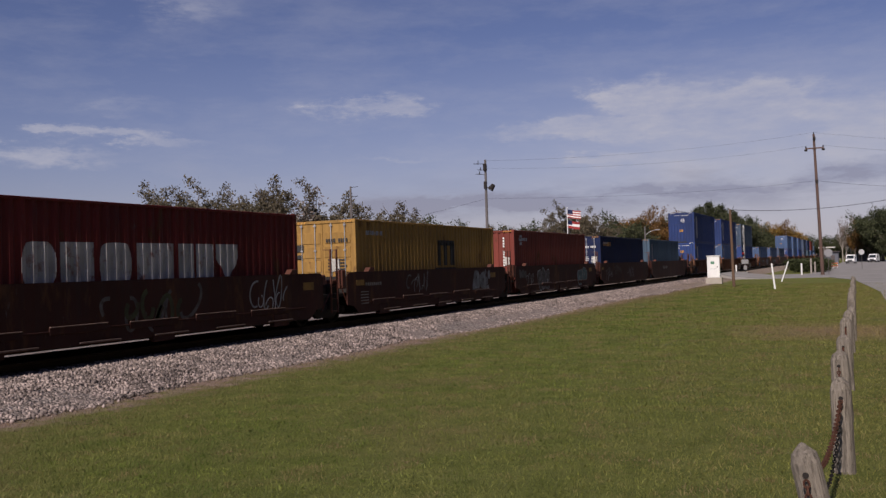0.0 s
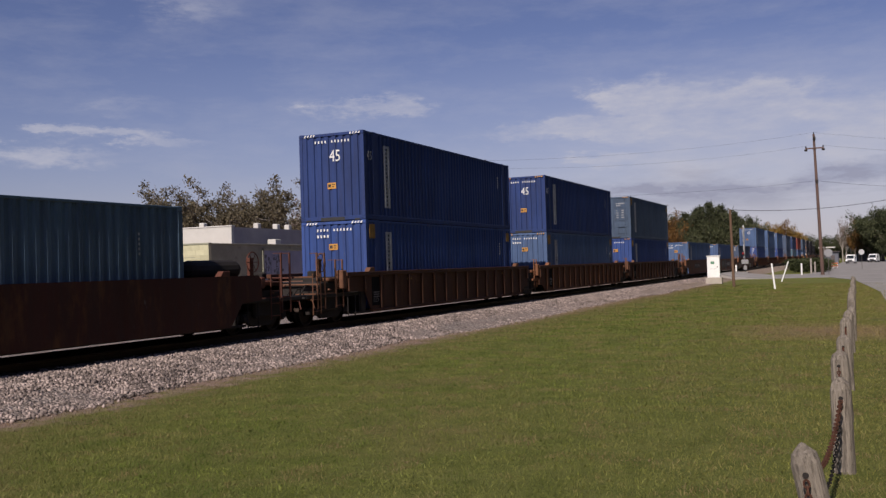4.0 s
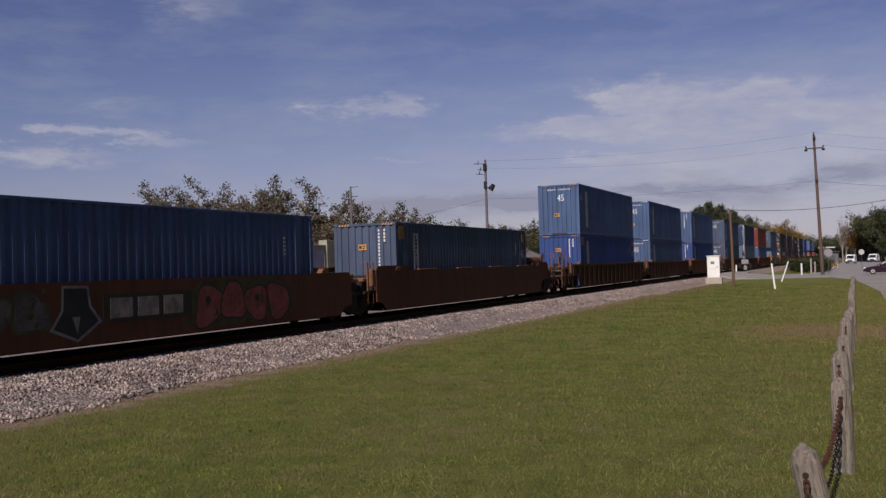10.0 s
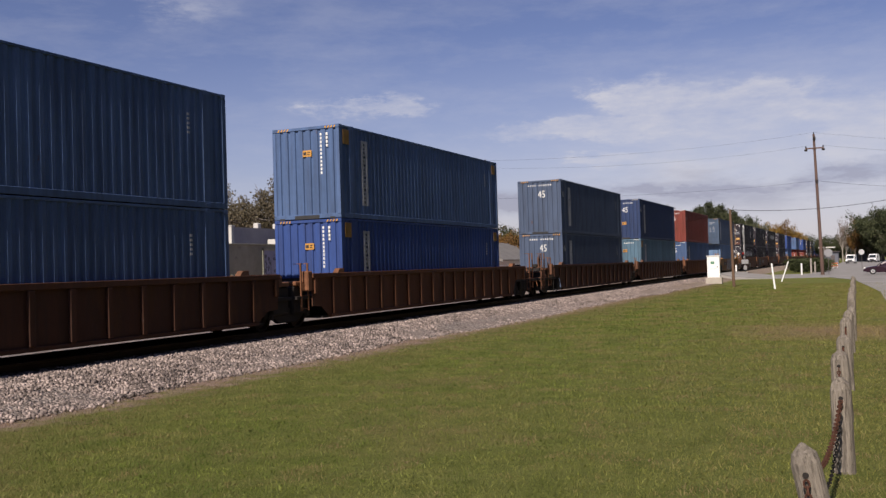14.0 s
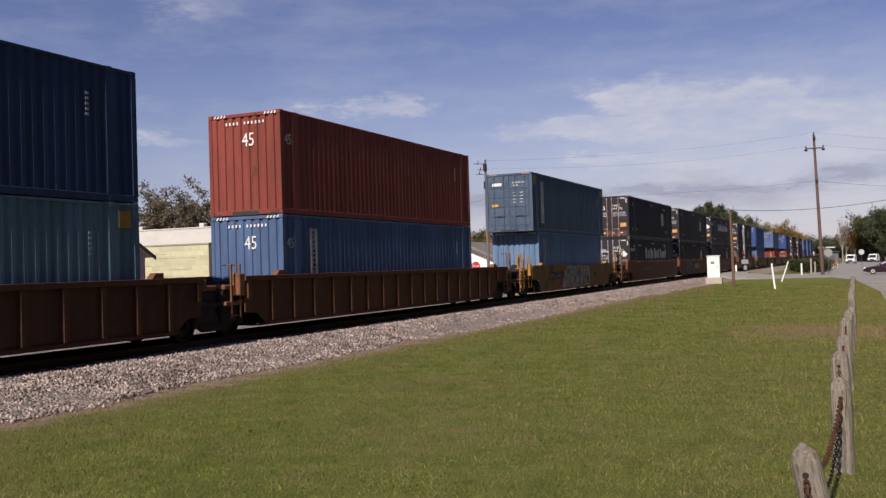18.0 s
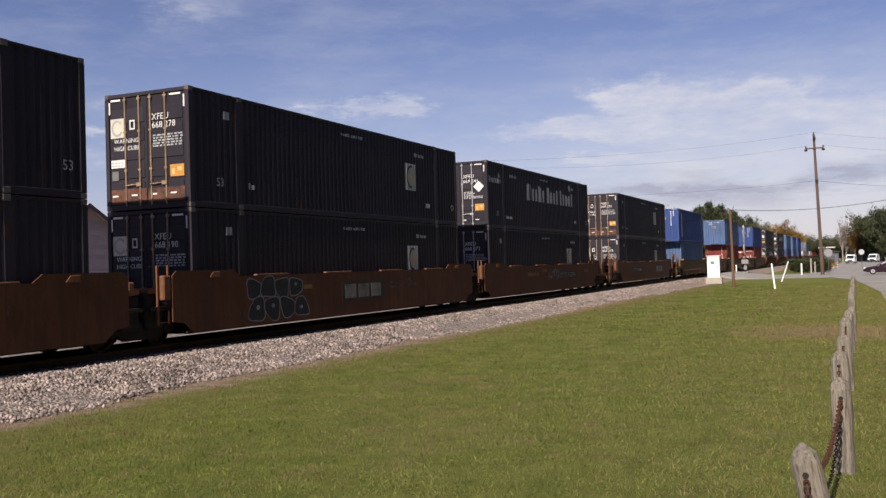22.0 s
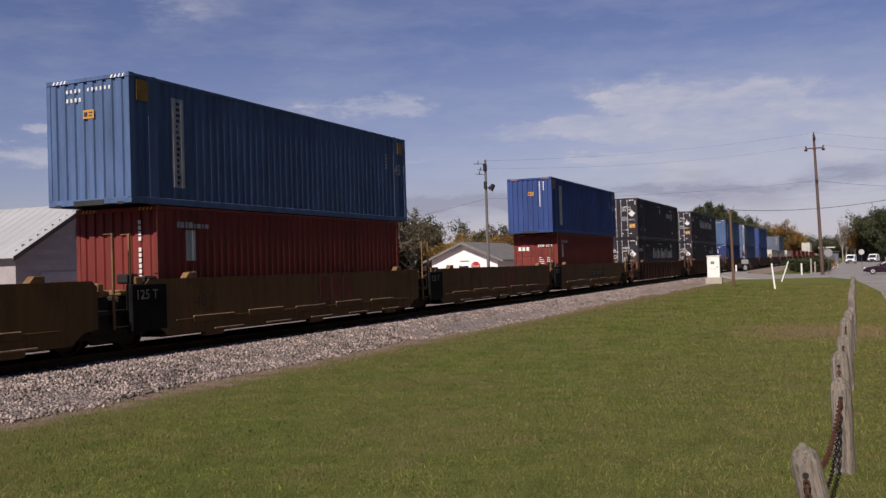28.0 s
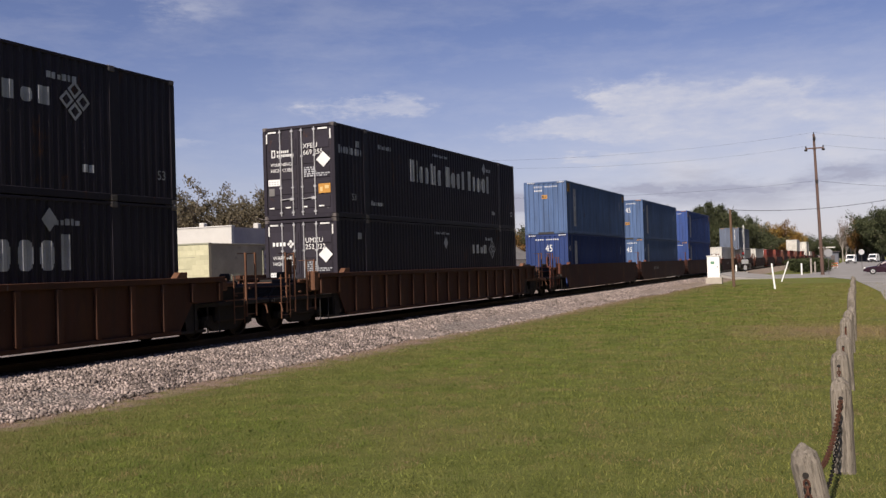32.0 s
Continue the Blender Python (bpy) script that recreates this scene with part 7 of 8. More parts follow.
def utility_pole():
    foot, top = Vector((-4.02, 112.65, 0)), Vector((-4.42, 112.65, 15.7))
    ob = empty("utility_pole", pose(*foot), "tall leaning brown wooden utility pole with a crossarm", "utility pole")
    bm = bmesh.new()
    rod(bm, (0, 0, -0.1), top - foot, 0.20, 12, 0.125)
    part("shaft", bm, surface("red-brown pole wood", (0.105, 0.066, 0.054), 0.85, 0, .3, 1.5, 12, .4, None, 0, (5, 5, .4)), ob)
    arm = part("crossarm", boxes((-1.3, -0.22, 14.05, 0.62, -0.12, 14.2), w=0.01), MATS["red-brown pole wood"], ob)
    for x in (-1.25, 0.55):
        bm = bmesh.new()
        rod(bm, (x, -0.17, 14.2), (x, -0.17, 14.42), 0.09, 8, 0.05)
        part("insulator", bm, BLACK, arm)
        part("bracket", boxes((x - 0.16, -0.28, 13.82, x + 0.16, -0.06, 14.06), w=0.04), BLACK, arm)
    bm = bmesh.new()
    rod(bm, (-0.4, 0, 15.7), (-0.4, 0, 15.95), 0.06, 8, 0.04)
    part("insulator", bm, BLACK, ob)
    for z in (15.0, 10.2):
        part("bracket", boxes((-0.1 - z * 0.025, -0.24, z, 0.18 - z * 0.025, -0.14, z + 0.4), w=0.03), BLACK, ob)
    part("transformer_box", boxes((0.16, -0.2, 2.0, 0.42, 0.12, 3.1), w=0.04), STEEL, ob)


def light_pole():
    ob = empty("light_pole", pose(-32.57, 83.9, 0), "grey wooden light pole with wires and floodlights", "light pole")
    grey = surface("grey pole wood", (0.13, 0.12, 0.118), 0.85, 0, .2, 1.5, 12, .3, None, 0, (5, 5, .4))
    bm = bmesh.new()
    rod(bm, (0, 0, 0), (0, 0, 12.3), 0.17, 10, 0.11)
    part("shaft", bm, grey, ob)
    for z, l in ((11.9, 1.3), (11.3, 0.9), (10.9, 1.1)):
        bm = bmesh.new()
        rod(bm, (0, 0, z), (-l, 0.2, z + 0.1), 0.03)
        rod(bm, (-l * 0.6, 0.1, z), (-l * 0.6, 0.1, z + 0.35), 0.04)
        part("wire_arm", bm, BLACK, ob)
    part("transformer", boxes((-0.15, -0.3, 11.2, 0.2, -0.05, 11.9), w=0.06), BLACK, ob)
    bm = bmesh.new()
    rod(bm, (0, 0, 9.6), (0.65, -0.1, 9.65), 0.035)
    a = part("lamp_bracket", bm, grey, ob)
    bm = bmesh.new()
    rod(bm, (0.5, -0.15, 9.4), (0.85, -0.15, 9.85), 0.30, 10, 0.18)
    part("floodlight", bm, BLACK, a)
    part("meter_box", boxes((-0.12, -0.3, 9.5, 0.18, -0.1, 10.2), w=0.03), BLACK, ob)


def wire(name, a, b, sag, r=0.018):
    cu = [Vector(a).lerp(Vector(b), i / 16) - Vector((0, 0, sag * (1 - (2 * i / 16 - 1) ** 2))) for i in range(17)]
    bm = bmesh.new()
    for p, q in zip(cu, cu[1:]):
        rod(bm, p, q, r, 4)
    tagged(part(name, bm, BLACK), "thin black overhead wire", "wire", "overhead wires")


utility_pole()
light_pole()
wire("overhead_wire", (-4.4, 112.6, 15.9), (-32.6, 83.9, 12.2), 0.6, 0.006)
wire("overhead_wire", (-5.3, 112.5, 14.4), (-32.9, 83.9, 11.5), 0.7, 0.006)
wire("overhead_wire", (-4.35, 112.6, 10.5), (-32.5, 83.9, 8.6), 0.5, 0.008)
wire("overhead_wire", (-32.5, 83.9, 8.6), (-60, 95, 6.5), 0.5, 0.009)
wire("overhead_wire", (-4.4, 112.6, 15.9), (22, 150, 17.5), 0.7, 0.007)
wire("overhead_wire", (-3.5, 112.5, 14.4), (22.5, 150, 16.0), 0.7, 0.007)
wire("overhead_wire", (-4.35, 112.6, 10.5), (22, 150, 10.9), 0.6, 0.013)
wire("overhead_wire", (-8.98, 74.26, 5.85), (13.0, 88.0, 9.6), 1.35, 0.017)
wire("overhead_wire", (-8.98, 74.26, 5.85), (-33, 116, 6.0), 0.8, 0.007)

ob = empty("street_pole", pose(-49.3, 87.4, 0), "slim grey wooden pole with a short arm", "pole")
bm = bmesh.new()
rod(bm, (0, 0, 0), (-0.05, 0, 11.0), 0.16, 8, 0.10)
part("shaft", bm, MATS["grey pole wood"], ob)
for z in (10.9, 9.9, 9.0):
    bm = bmesh.new()
    rod(bm, (0, 0, z), (0.75, 0.2, z + 0.05), 0.03)
    part("wire_arm", bm, BLACK, ob)

ob = empty("street_lamp", pose(-27.2, 130.1, 0), "grey street lamp with a curved arm", "street lamp")
bm = bmesh.new()
rod(bm, (0, 0, 0), (0, 0, 6.9), 0.13, 8, 0.09)
part("shaft", bm, MATS["grey pole wood"], ob)
bm = bmesh.new()
rod(bm, (0, 0, 5.7), (0.8, 0.3, 6.25), 0.04)
rod(bm, (0.8, 0.3, 6.25), (1.5, 0.6, 6.4), 0.04)
part("arm", bm, MATS["silver paint"], ob)
part("lamp_head", boxes((1.3, 0.45, 6.32, 1.95, 0.75, 6.48), w=0.04), MATS["silver paint"], ob)


def flagpole():
    ob = empty("flagpole", pose(-34.1, 116.1, 0), "white flagpole flying two red and white flags", "flagpole")
    bm = bmesh.new()
    rod(bm, (0, 0, 0), (0, 0, 9.2), 0.07, 8, 0.04)
    part("pole", bm, MARKER, ob)
    bm = bmesh.new()
    bmesh.ops.create_icosphere(bm, subdivisions=1, radius=0.1, matrix=pose(0, 0, 9.25))
    part("finial", bm, MARKER, ob)
    red, wht, navy = MATS["dull red paint"], MARKER, PAINTS["navy blue"]

    def flag(z, w, h, cols):
        n, rows = 10, len(cols)
        f = None
        for r, m in enumerate(cols):
            bm = bmesh.new()
            g = [[bm.verts.new((x * w / n, 0.10 * math.sin(x * 1.1 + z) + off, z - (r + k) * h / rows - 0.03 * x + 0.02 * math.sin(x * .8))) for x in range(n + 1)] for k in (0, 1) for off in (0.0,)]
            for x in range(n):
                bm.faces.new((g[1][x], g[1][x + 1], g[0][x + 1], g[0][x]))
            p = part("flag" if r == 0 else "stripe", bm, m, ob if r == 0 else f)
            f = f or p
        bm = bmesh.new()
        g = [[bm.verts.new((x * w / n, 0.10 * math.sin(x * 1.1 + z) - 0.012, z - k * h * 0.54 - 0.03 * x + 0.02 * math.sin(x * .8))) for x in range(5)] for k in (0, 1)]
        for x in range(4):
            bm.faces.new((g[1][x], g[1][x + 1], g[0][x + 1], g[0][x]))
        part("canton", bm, navy, f)

    flag(9.0, 1.75, 1.05, [red, wht] * 3 + [red])
    flag(7.6, 1.6, 0.95, [red, wht, red])


flagpole()

ob = empty("stop_sign", pose(-29.97, 74.24, 0, 0, 0, 10), "red octagonal stop sign on a post", "road sign")
bm = bmesh.new()
bmesh.ops.create_cone(bm, cap_ends=True, segments=8, radius1=0.41, radius2=0.41, depth=0.02, matrix=pose(0, 0, 2.15, 90, 22.5))
part("face", bm, surface("sign red", (0.38, 0.03, 0.035), 0.5, 0, .08, 2, 10, 0), ob)
bm = bmesh.new()
rod(bm, (0, 0.04, 0), (0, 0.04, 2.6), 0.03)
part("post", bm, STEEL, ob)
write(ob, "STOP", 0.26, (-0.32, -0.014, 2.06), END, WHITE, "white sign lettering")
ob = empty("road_sign", pose(0.0, 153, 0), "back of a grey octagonal road sign", "road sign")
bm = bmesh.new()
bmesh.ops.create_cone(bm, cap_ends=True, segments=8, radius1=0.42, radius2=0.42, depth=0.02, matrix=pose(0, 0, 2.5, 90, 22.5))
part("face", bm, surface("bare sign metal", (0.5, 0.5, 0.5), 0.4, .3, .08, 2, 10, 0), ob)
bm = bmesh.new()
rod(bm, (0, 0.04, 0), (0, 0.04, 2.8), 0.03)
part("post", bm, STEEL, ob)

ob = empty("road_sign", pose(-3.35, 112.0, 0, 0, 0, 5), "back of a large grey octagonal sign by the road", "road sign")
bm = bmesh.new()
bmesh.ops.create_cone(bm, cap_ends=True, segments=8, radius1=0.46, radius2=0.46, depth=0.02, matrix=pose(0, 0, 2.45, 90, 22.5))
part("face", bm, surface("dull sign metal", (0.25, 0.25, 0.26), 0.5, .2, .1, 2, 10, 0), ob)
bm = bmesh.new()
rod(bm, (0, 0.04, 0), (0, 0.04, 2.9), 0.03)
part("post", bm, STEEL, ob)

for x, y in ((-4.9, 168.5), (-4.1, 172)):
    ob = empty("barricade", pose(x, y, 0), "orange and white road barricade", "barricade", "barricades by the street")
    part("board", boxes((-0.42, -0.03, 0.65, 0.42, 0.0, 0.9), w=0.005), surface("orange board", (0.36, 0.12, 0.05), 0.6, 0, .1, 2, 10, 0), ob)
    part("board", boxes((-0.42, -0.03, 0.25, 0.42, 0.0, 0.45), w=0.005), MATS["orange board"], ob)
    for sx in (-0.36, 0.36):
        part("leg", boxes((sx - 0.04, -0.3, 0, sx + 0.04, 0.3, 0.06), (sx - 0.03, 0.0, 0.06, sx + 0.03, 0.05, 1.0)), WHITE, ob)


# ---- vehicles ----
def body_shell(profile, half, taper):
    """A car shell out of a side outline (along x), pulled in towards its roof."""
    bm = bmesh.new()
    secs = []
    for s in (-1, -0.55, 0.55, 1):
        k = 1.0 if abs(s) < 1 else 0.985
        secs.append([bm.verts.new((x * k, s * (half - (taper if z > 0.95 else 0.0) * (1 if abs(s) == 1 else 1)), z - (0.02 if abs(s) == 1 else 0))) for x, z in profile])
    for a, b in zip(secs, secs[1:]):
        for i in range(len(profile)):
            j = (i + 1) % len(profile)
            bm.faces.new((a[i], a[j], b[j], b[i]))
    bm.faces.new(secs[0][::-1])
    bm.faces.new(secs[-1])
    bmesh.ops.recalc_face_normals(bm, faces=bm.faces[:])
    return bevel(bm, 0.03)


def tyre(parent, x, y, r=0.33, w=0.21):
    bm = bmesh.new()
    bmesh.ops.create_cone(bm, cap_ends=True, segments=20, radius1=r, radius2=r, depth=w, matrix=pose(0, 0, 0, 90))
    t = part("wheel", bevel(bm, 0.03), surface("tyre rubber", (0.02, 0.02, 0.02), 0.85, 0, .2, 3, 20, .1), parent)
    t.matrix_basis = pose(x, y, r)
    bm = bmesh.new()
    bmesh.ops.create_cone(bm, cap_ends=True, segments=16, radius1=r * 0.66, radius2=r * 0.6, depth=w + 0.02, matrix=pose(0, 0, 0, 90))
    part("rim", bm, surface("alloy rim", (0.62, 0.62, 0.62), 0.35, .6, .1, 4, 20, .05), t)
    for i in range(5):
        a = 2 * math.pi * i / 5
        bm = bmesh.new()
        rod(bm, (0, -w / 2 - 0.012, 0), (math.cos(a) * r * .6, -w / 2 - 0.012, math.sin(a) * r * .6), 0.02, 4)
        part("spoke", bm, MATS["worn steel"], t)
    return t


def sedan():
    ob = empty("car", pose(2.45, 110.0, 0.02), "dark maroon sedan waiting at the crossing", "car")
    dark = surface("dark maroon car paint", (0.025, 0.010, 0.018), 0.22, 0.1, .1, 1, 8, 0)
    prof = [(-2.3, 0.35), (-2.28, 0.62), (-2.0, 0.76), (-1.05, 0.90), (-0.35, 1.36), (0.35, 1.43), (0.95, 1.38), (1.65, 1.0), (2.2, 0.96), (2.32, 0.7), (2.28, 0.3), (1.75, 0.22), (-1.75, 0.22)]
    part("body", body_shell(prof, 0.88, 0.12), dark, ob)
    for sy in (-1, 1):
        for pts in ([(-0.92, 0.93), (-0.33, 1.29), (0.2, 1.34), (0.2, 0.95)], [(0.27, 0.95), (0.27, 1.34), (0.85, 1.30), (1.35, 0.99)]):
            bm = bmesh.new()
            a = [bm.verts.new((x, sy * (0.775 if z > .96 else .80), z)) for x, z in pts]
            bm.faces.new(a)
            part("side_window", bm, glass_mat(), ob)
        part("headlight", boxes((-2.3, min(sy * .55, sy * .82), 0.62, -2.14, max(sy * .55, sy * .82), 0.74), w=0.03), MARKER, ob)
        part("tail_light", boxes((2.2, min(sy * .55, sy * .82), 0.72, 2.33, max(sy * .55, sy * .82), 0.88), w=0.03), MATS["red lens"], ob)
        part("mirror", boxes((-0.75, min(sy * .86, sy * 1.02), 0.95, -0.6, max(sy * .86, sy * 1.02), 1.08), w=0.03), dark, ob)
        for x in (-1.42, 1.38):
            tyre(ob, x, sy * 0.78)
        part("door_handle", boxes((0.0, min(sy * .87, sy * .9), 0.8, 0.18, max(sy * .87, sy * .9), 0.83)), STEEL, ob)
    for pts in ([(-1.0, .93), (-0.37, 1.36)], [(1.0, 1.37), (1.6, 1.02)]):
        bm = bmesh.new()
        (x0, z0), (x1, z1) = pts
        bm.faces.new([bm.verts.new(v) for v in ((x0 - .01, -.66, z0 + .015), (x0 - .01, .66, z0 + .015), (x1 - .01, .58, z1 + .015), (x1 - .01, -.58, z1 + .015))])
        part("windscreen", bm, glass_mat(), ob)
    part("bumper", boxes((-2.36, -0.8, 0.3, -2.2, 0.8, 0.5), w=0.04), dark, ob)
    return ob


def van(x, y, turn, label):
    ob = empty("van", pose(x, y, 0.02, 0, 0, turn), label, "van")
    wht = surface("white van paint", (0.80, 0.80, 0.80), 0.35, 0, .05, 1, 8, 0)
    prof = [(-2.6, 0.4), (-2.58, 0.95), (-1.7, 1.15), (-1.15, 1.95), (-0.9, 2.1), (2.5, 2.1), (2.6, 1.9), (2.6, 0.4)]
    part("body", body_shell(prof, 0.98, 0.08), wht, ob)
    bm = bmesh.new()
    bm.faces.new([bm.verts.new(v) for v in ((-1.72, -.82, 1.18), (-1.72, .82, 1.18), (-1.19, .74, 1.9), (-1.19, -.74, 1.9))])
    part("windscreen", bm, glass_mat(), ob)
    part("grille", boxes((-2.63, -0.5, 0.6, -2.56, 0.5, 0.9), w=0.02), GUN, ob)
    part("bumper", boxes((-2.7, -0.95, 0.38, -2.5, 0.95, 0.58), w=0.03), GUN, ob)
    for sy in (-1, 1):
        part("headlight", boxes((-2.63, min(sy * .6, sy * .9), 0.68, -2.5, max(sy * .6, sy * .9), 0.88), w=0.02), MARKER, ob)
        part("mirror", boxes((-1.5, min(sy * .97, sy * 1.2), 1.2, -1.35, max(sy * .97, sy * 1.2), 1.5), w=0.03), GUN, ob)
        bm = bmesh.new()
        bm.faces.new([bm.verts.new(v) for v in ((-1.4, sy * .95, 1.2), (-0.5, sy * .95, 1.2), (-0.5, sy * .95, 1.85), (-1.05, sy * .95, 1.85))])
        part("side_window", bm, glass_mat(), ob)
        for xx in (-1.75, 1.65):
            tyre(ob, xx, sy * 0.86, 0.36)
    part("roof_rack", boxes((-0.6, -0.7, 2.1, 1.6, -0.62, 2.2), (-0.6, 0.62, 2.1, 1.6, 0.7, 2.2)), STEEL, ob)
    return ob


CAR = sedan()
van(-2.3, 243, 84, "white van with a dark windscreen parked by the street")
van(2.75, 262, 80, "white van facing along the street")


# ---- fence of posts and chain ----
def fence():
    grp = "posts of the chain fence"
    rng = random.Random(8)
    posts = []
    ys = [7.05, 10.35] + [10.35 + 3.15 * i for i in range(1, 17)]
    for i, y in enumerate(ys):
        h = 0.95 + rng.uniform(-0.08, 0.05) + (0.06 if i == 1 else 0)
        x = -0.24 - 0.004 * (y - 10) + rng.uniform(-0.03, 0.03)
        w = 0.108 + rng.uniform(-0.008, 0.012)
        bm = bmesh.new()
        n, ring = 12, []
        for k, z in enumerate((-0.12, 0.05, 0.3, 0.55, h - 0.13, h - 0.06, h)):
            taper = (1.08, 1.04, 1.0, 0.98, 0.97, 0.80, 0.22)[k]
            ring.append([bm.verts.new((math.copysign(abs(math.cos(a)) ** 0.6, math.cos(a)) * w * taper + 0.012 * noise.noise((i, k, a)),
                                       math.copysign(abs(math.sin(a)) ** 0.6, math.sin(a)) * w * taper + 0.012 * noise.noise((i + 9, k, a)),
                                       z + (0.02 * noise.noise((i * 3, a, 2)) if k > 4 else 0))) for a in [2 * math.pi * j / n for j in range(n)]])
        for a, b in zip(ring, ring[1:]):
            for j in range(n):
                bm.faces.new((a[j], a[(j + 1) % n], b[(j + 1) % n], b[j]))
        bm.faces.new(ring[-1])
        ob = empty("fence_post", pose(x - (0.06 if i == 0 else 0.02), y, 0, rng.uniform(-2, 2), -11 if i == 0 else rng.uniform(-2.5, 1.5), rng.uniform(-8, 8)),
                   "leaning weathered grey timber fence post" if i == 0 else "weathered grey timber fence post with a chain hole", "fence post", grp)
        part("shaft", bm, TIMBER, ob)
        if i < 6:
            # drilled hole and iron ring, on the side towards the viewer
            bm = bmesh.new()
            rod(bm, (0, -w - 0.004, h - 0.2), (0, -w + 0.03, h - 0.2), 0.022, 10)
            part("chain_hole", bm, BLACK, ob)
        posts.append((ob, h, w))
    # one link, shared by all
    bm = bmesh.new()
    N, M = 10, 5
    pts = []
    for j in range(N):
        a = 2 * math.pi * j / N
        pts.append(Vector((0.020 * math.cos(a), 0, 0.036 * math.sin(a))))
    rings = []
    for j in range(N):
        t = (pts[(j + 1) % N] - pts[j - 1]).normalized()
        s = t.cross(Vector((0, 1, 0)))
        rings.append([bm.verts.new(pts[j] + (s * math.cos(2 * math.pi * m / M) + Vector((0, 1, 0)) * math.sin(2 * math.pi * m / M)) * 0.0078) for m in range(M)])
    for j in range(N):
        for m in range(M):
            bm.faces.new((rings[j][m], rings[j][(m + 1) % M], rings[(j + 1) % N][(m + 1) % M], rings[(j + 1) % N][m]))
    me = bpy.data.meshes.new("link")
    bm.to_mesh(me)
    bm.free()
    me.materials.append(RUST)
    dark = me.copy()
    dark.materials.clear()
    dark.materials.append(BLACK)
    dark.transform(Matrix.Diagonal((0.72, 0.72, 0.9, 1)))
    for i, sag, mat in ((0, 0.62, 0), (1, 0.20, 0), (1, 0.44, 1), (2, 0.5, 0), (3, 0.5, 0), (4, 0.5, 0)):
        (o0, h0, w0) = (None, 0, 0) if i == 0 else posts[i - 1]
        a = Vector((0.05, 4.0, 0.7)) if i == 0 else o0.matrix_world @ Vector((0, w0 * 0.4, h0 - 0.21))
        o1, h1, w1 = posts[i]
        b = o1.matrix_world @ Vector((0, -w1 - 0.01, h1 - 0.21))
        chain = empty("fence_chain", pose(0, 0, 0), "rusty iron chain hanging between fence posts" if not mat else "blackened iron chain hanging low between fence posts", "chain", "chains of the fence")
        cur = [a.lerp(b, k / 60) - Vector((0, 0, sag * (1 - (2 * k / 60 - 1) ** 2))) for k in range(61)]
        dist = [0.0]
        for p, q in zip(cur, cur[1:]):
            dist.append(dist[-1] + (q - p).length)
        count = int(dist[-1] / 0.058)
        if i < 3:
            for k in range(count):
                d = k * dist[-1] / count
                p = Vector([np.interp(d, dist, [c[m] for c in cur]) for m in range(3)])
                q = Vector([np.interp(min(d + 0.02, dist[-1]), dist, [c[m] for c in cur]) for m in range(3)])
                l = new("link", dark if mat else me)
                l.parent = chain
                if (q - p).length < 1e-6:
                    q = p + Vector((0, 0.01, 0))
                l.matrix_basis = Matrix.Translation(p) @ (q - p).to_track_quat("Z", "X").to_matrix().to_4x4() @ pose(0, 0, 0, 0, 0, 90 * (k % 2))
        else:
            bm = bmesh.new()
            for p, q in zip(cur[::3], cur[3::3]):
                rod(bm, p, q, 0.02, 5)
            part("links", bm, RUST, chain)


fence()

# ---- trees ----
BARK = surface("bark", (0.13, 0.105, 0.085), 0.9, 0, 0.3, 2, 14, 0.5)
GREYBARK = surface("grey bark", (0.15, 0.13, 0.115), 0.9, 0, 0.25, 2, 14, 0.4)
PALEBARK = surface("pale bark", (0.30, 0.27, 0.23), 0.9, 0, 0.25, 2, 14, 0.4)
LEAVES = {"brush": leaf_mat("olive brush leaves", (0.062, 0.056, 0.029), (0.165, 0.142, 0.078)), "olive": leaf_mat("olive leaves", (0.058, 0.050, 0.031), (0.170, 0.142, 0.090)), "green": leaf_mat("dark green leaves", (0.026, 0.036, 0.016), (0.085, 0.092, 0.042)),
          "autumn": leaf_mat("russet leaves", (0.085, 0.050, 0.018), (0.24, 0.125, 0.035)), "gold": leaf_mat("golden leaves", (0.15, 0.10, 0.022), (0.34, 0.205, 0.045)),
          "pine": leaf_mat("pine needles", (0.022, 0.030, 0.015), (0.075, 0.082, 0.042)), "bare": leaf_mat("dry twigs", (0.12, 0.095, 0.08), (0.22, 0.17, 0.14))}
TREE_KINDS = {}


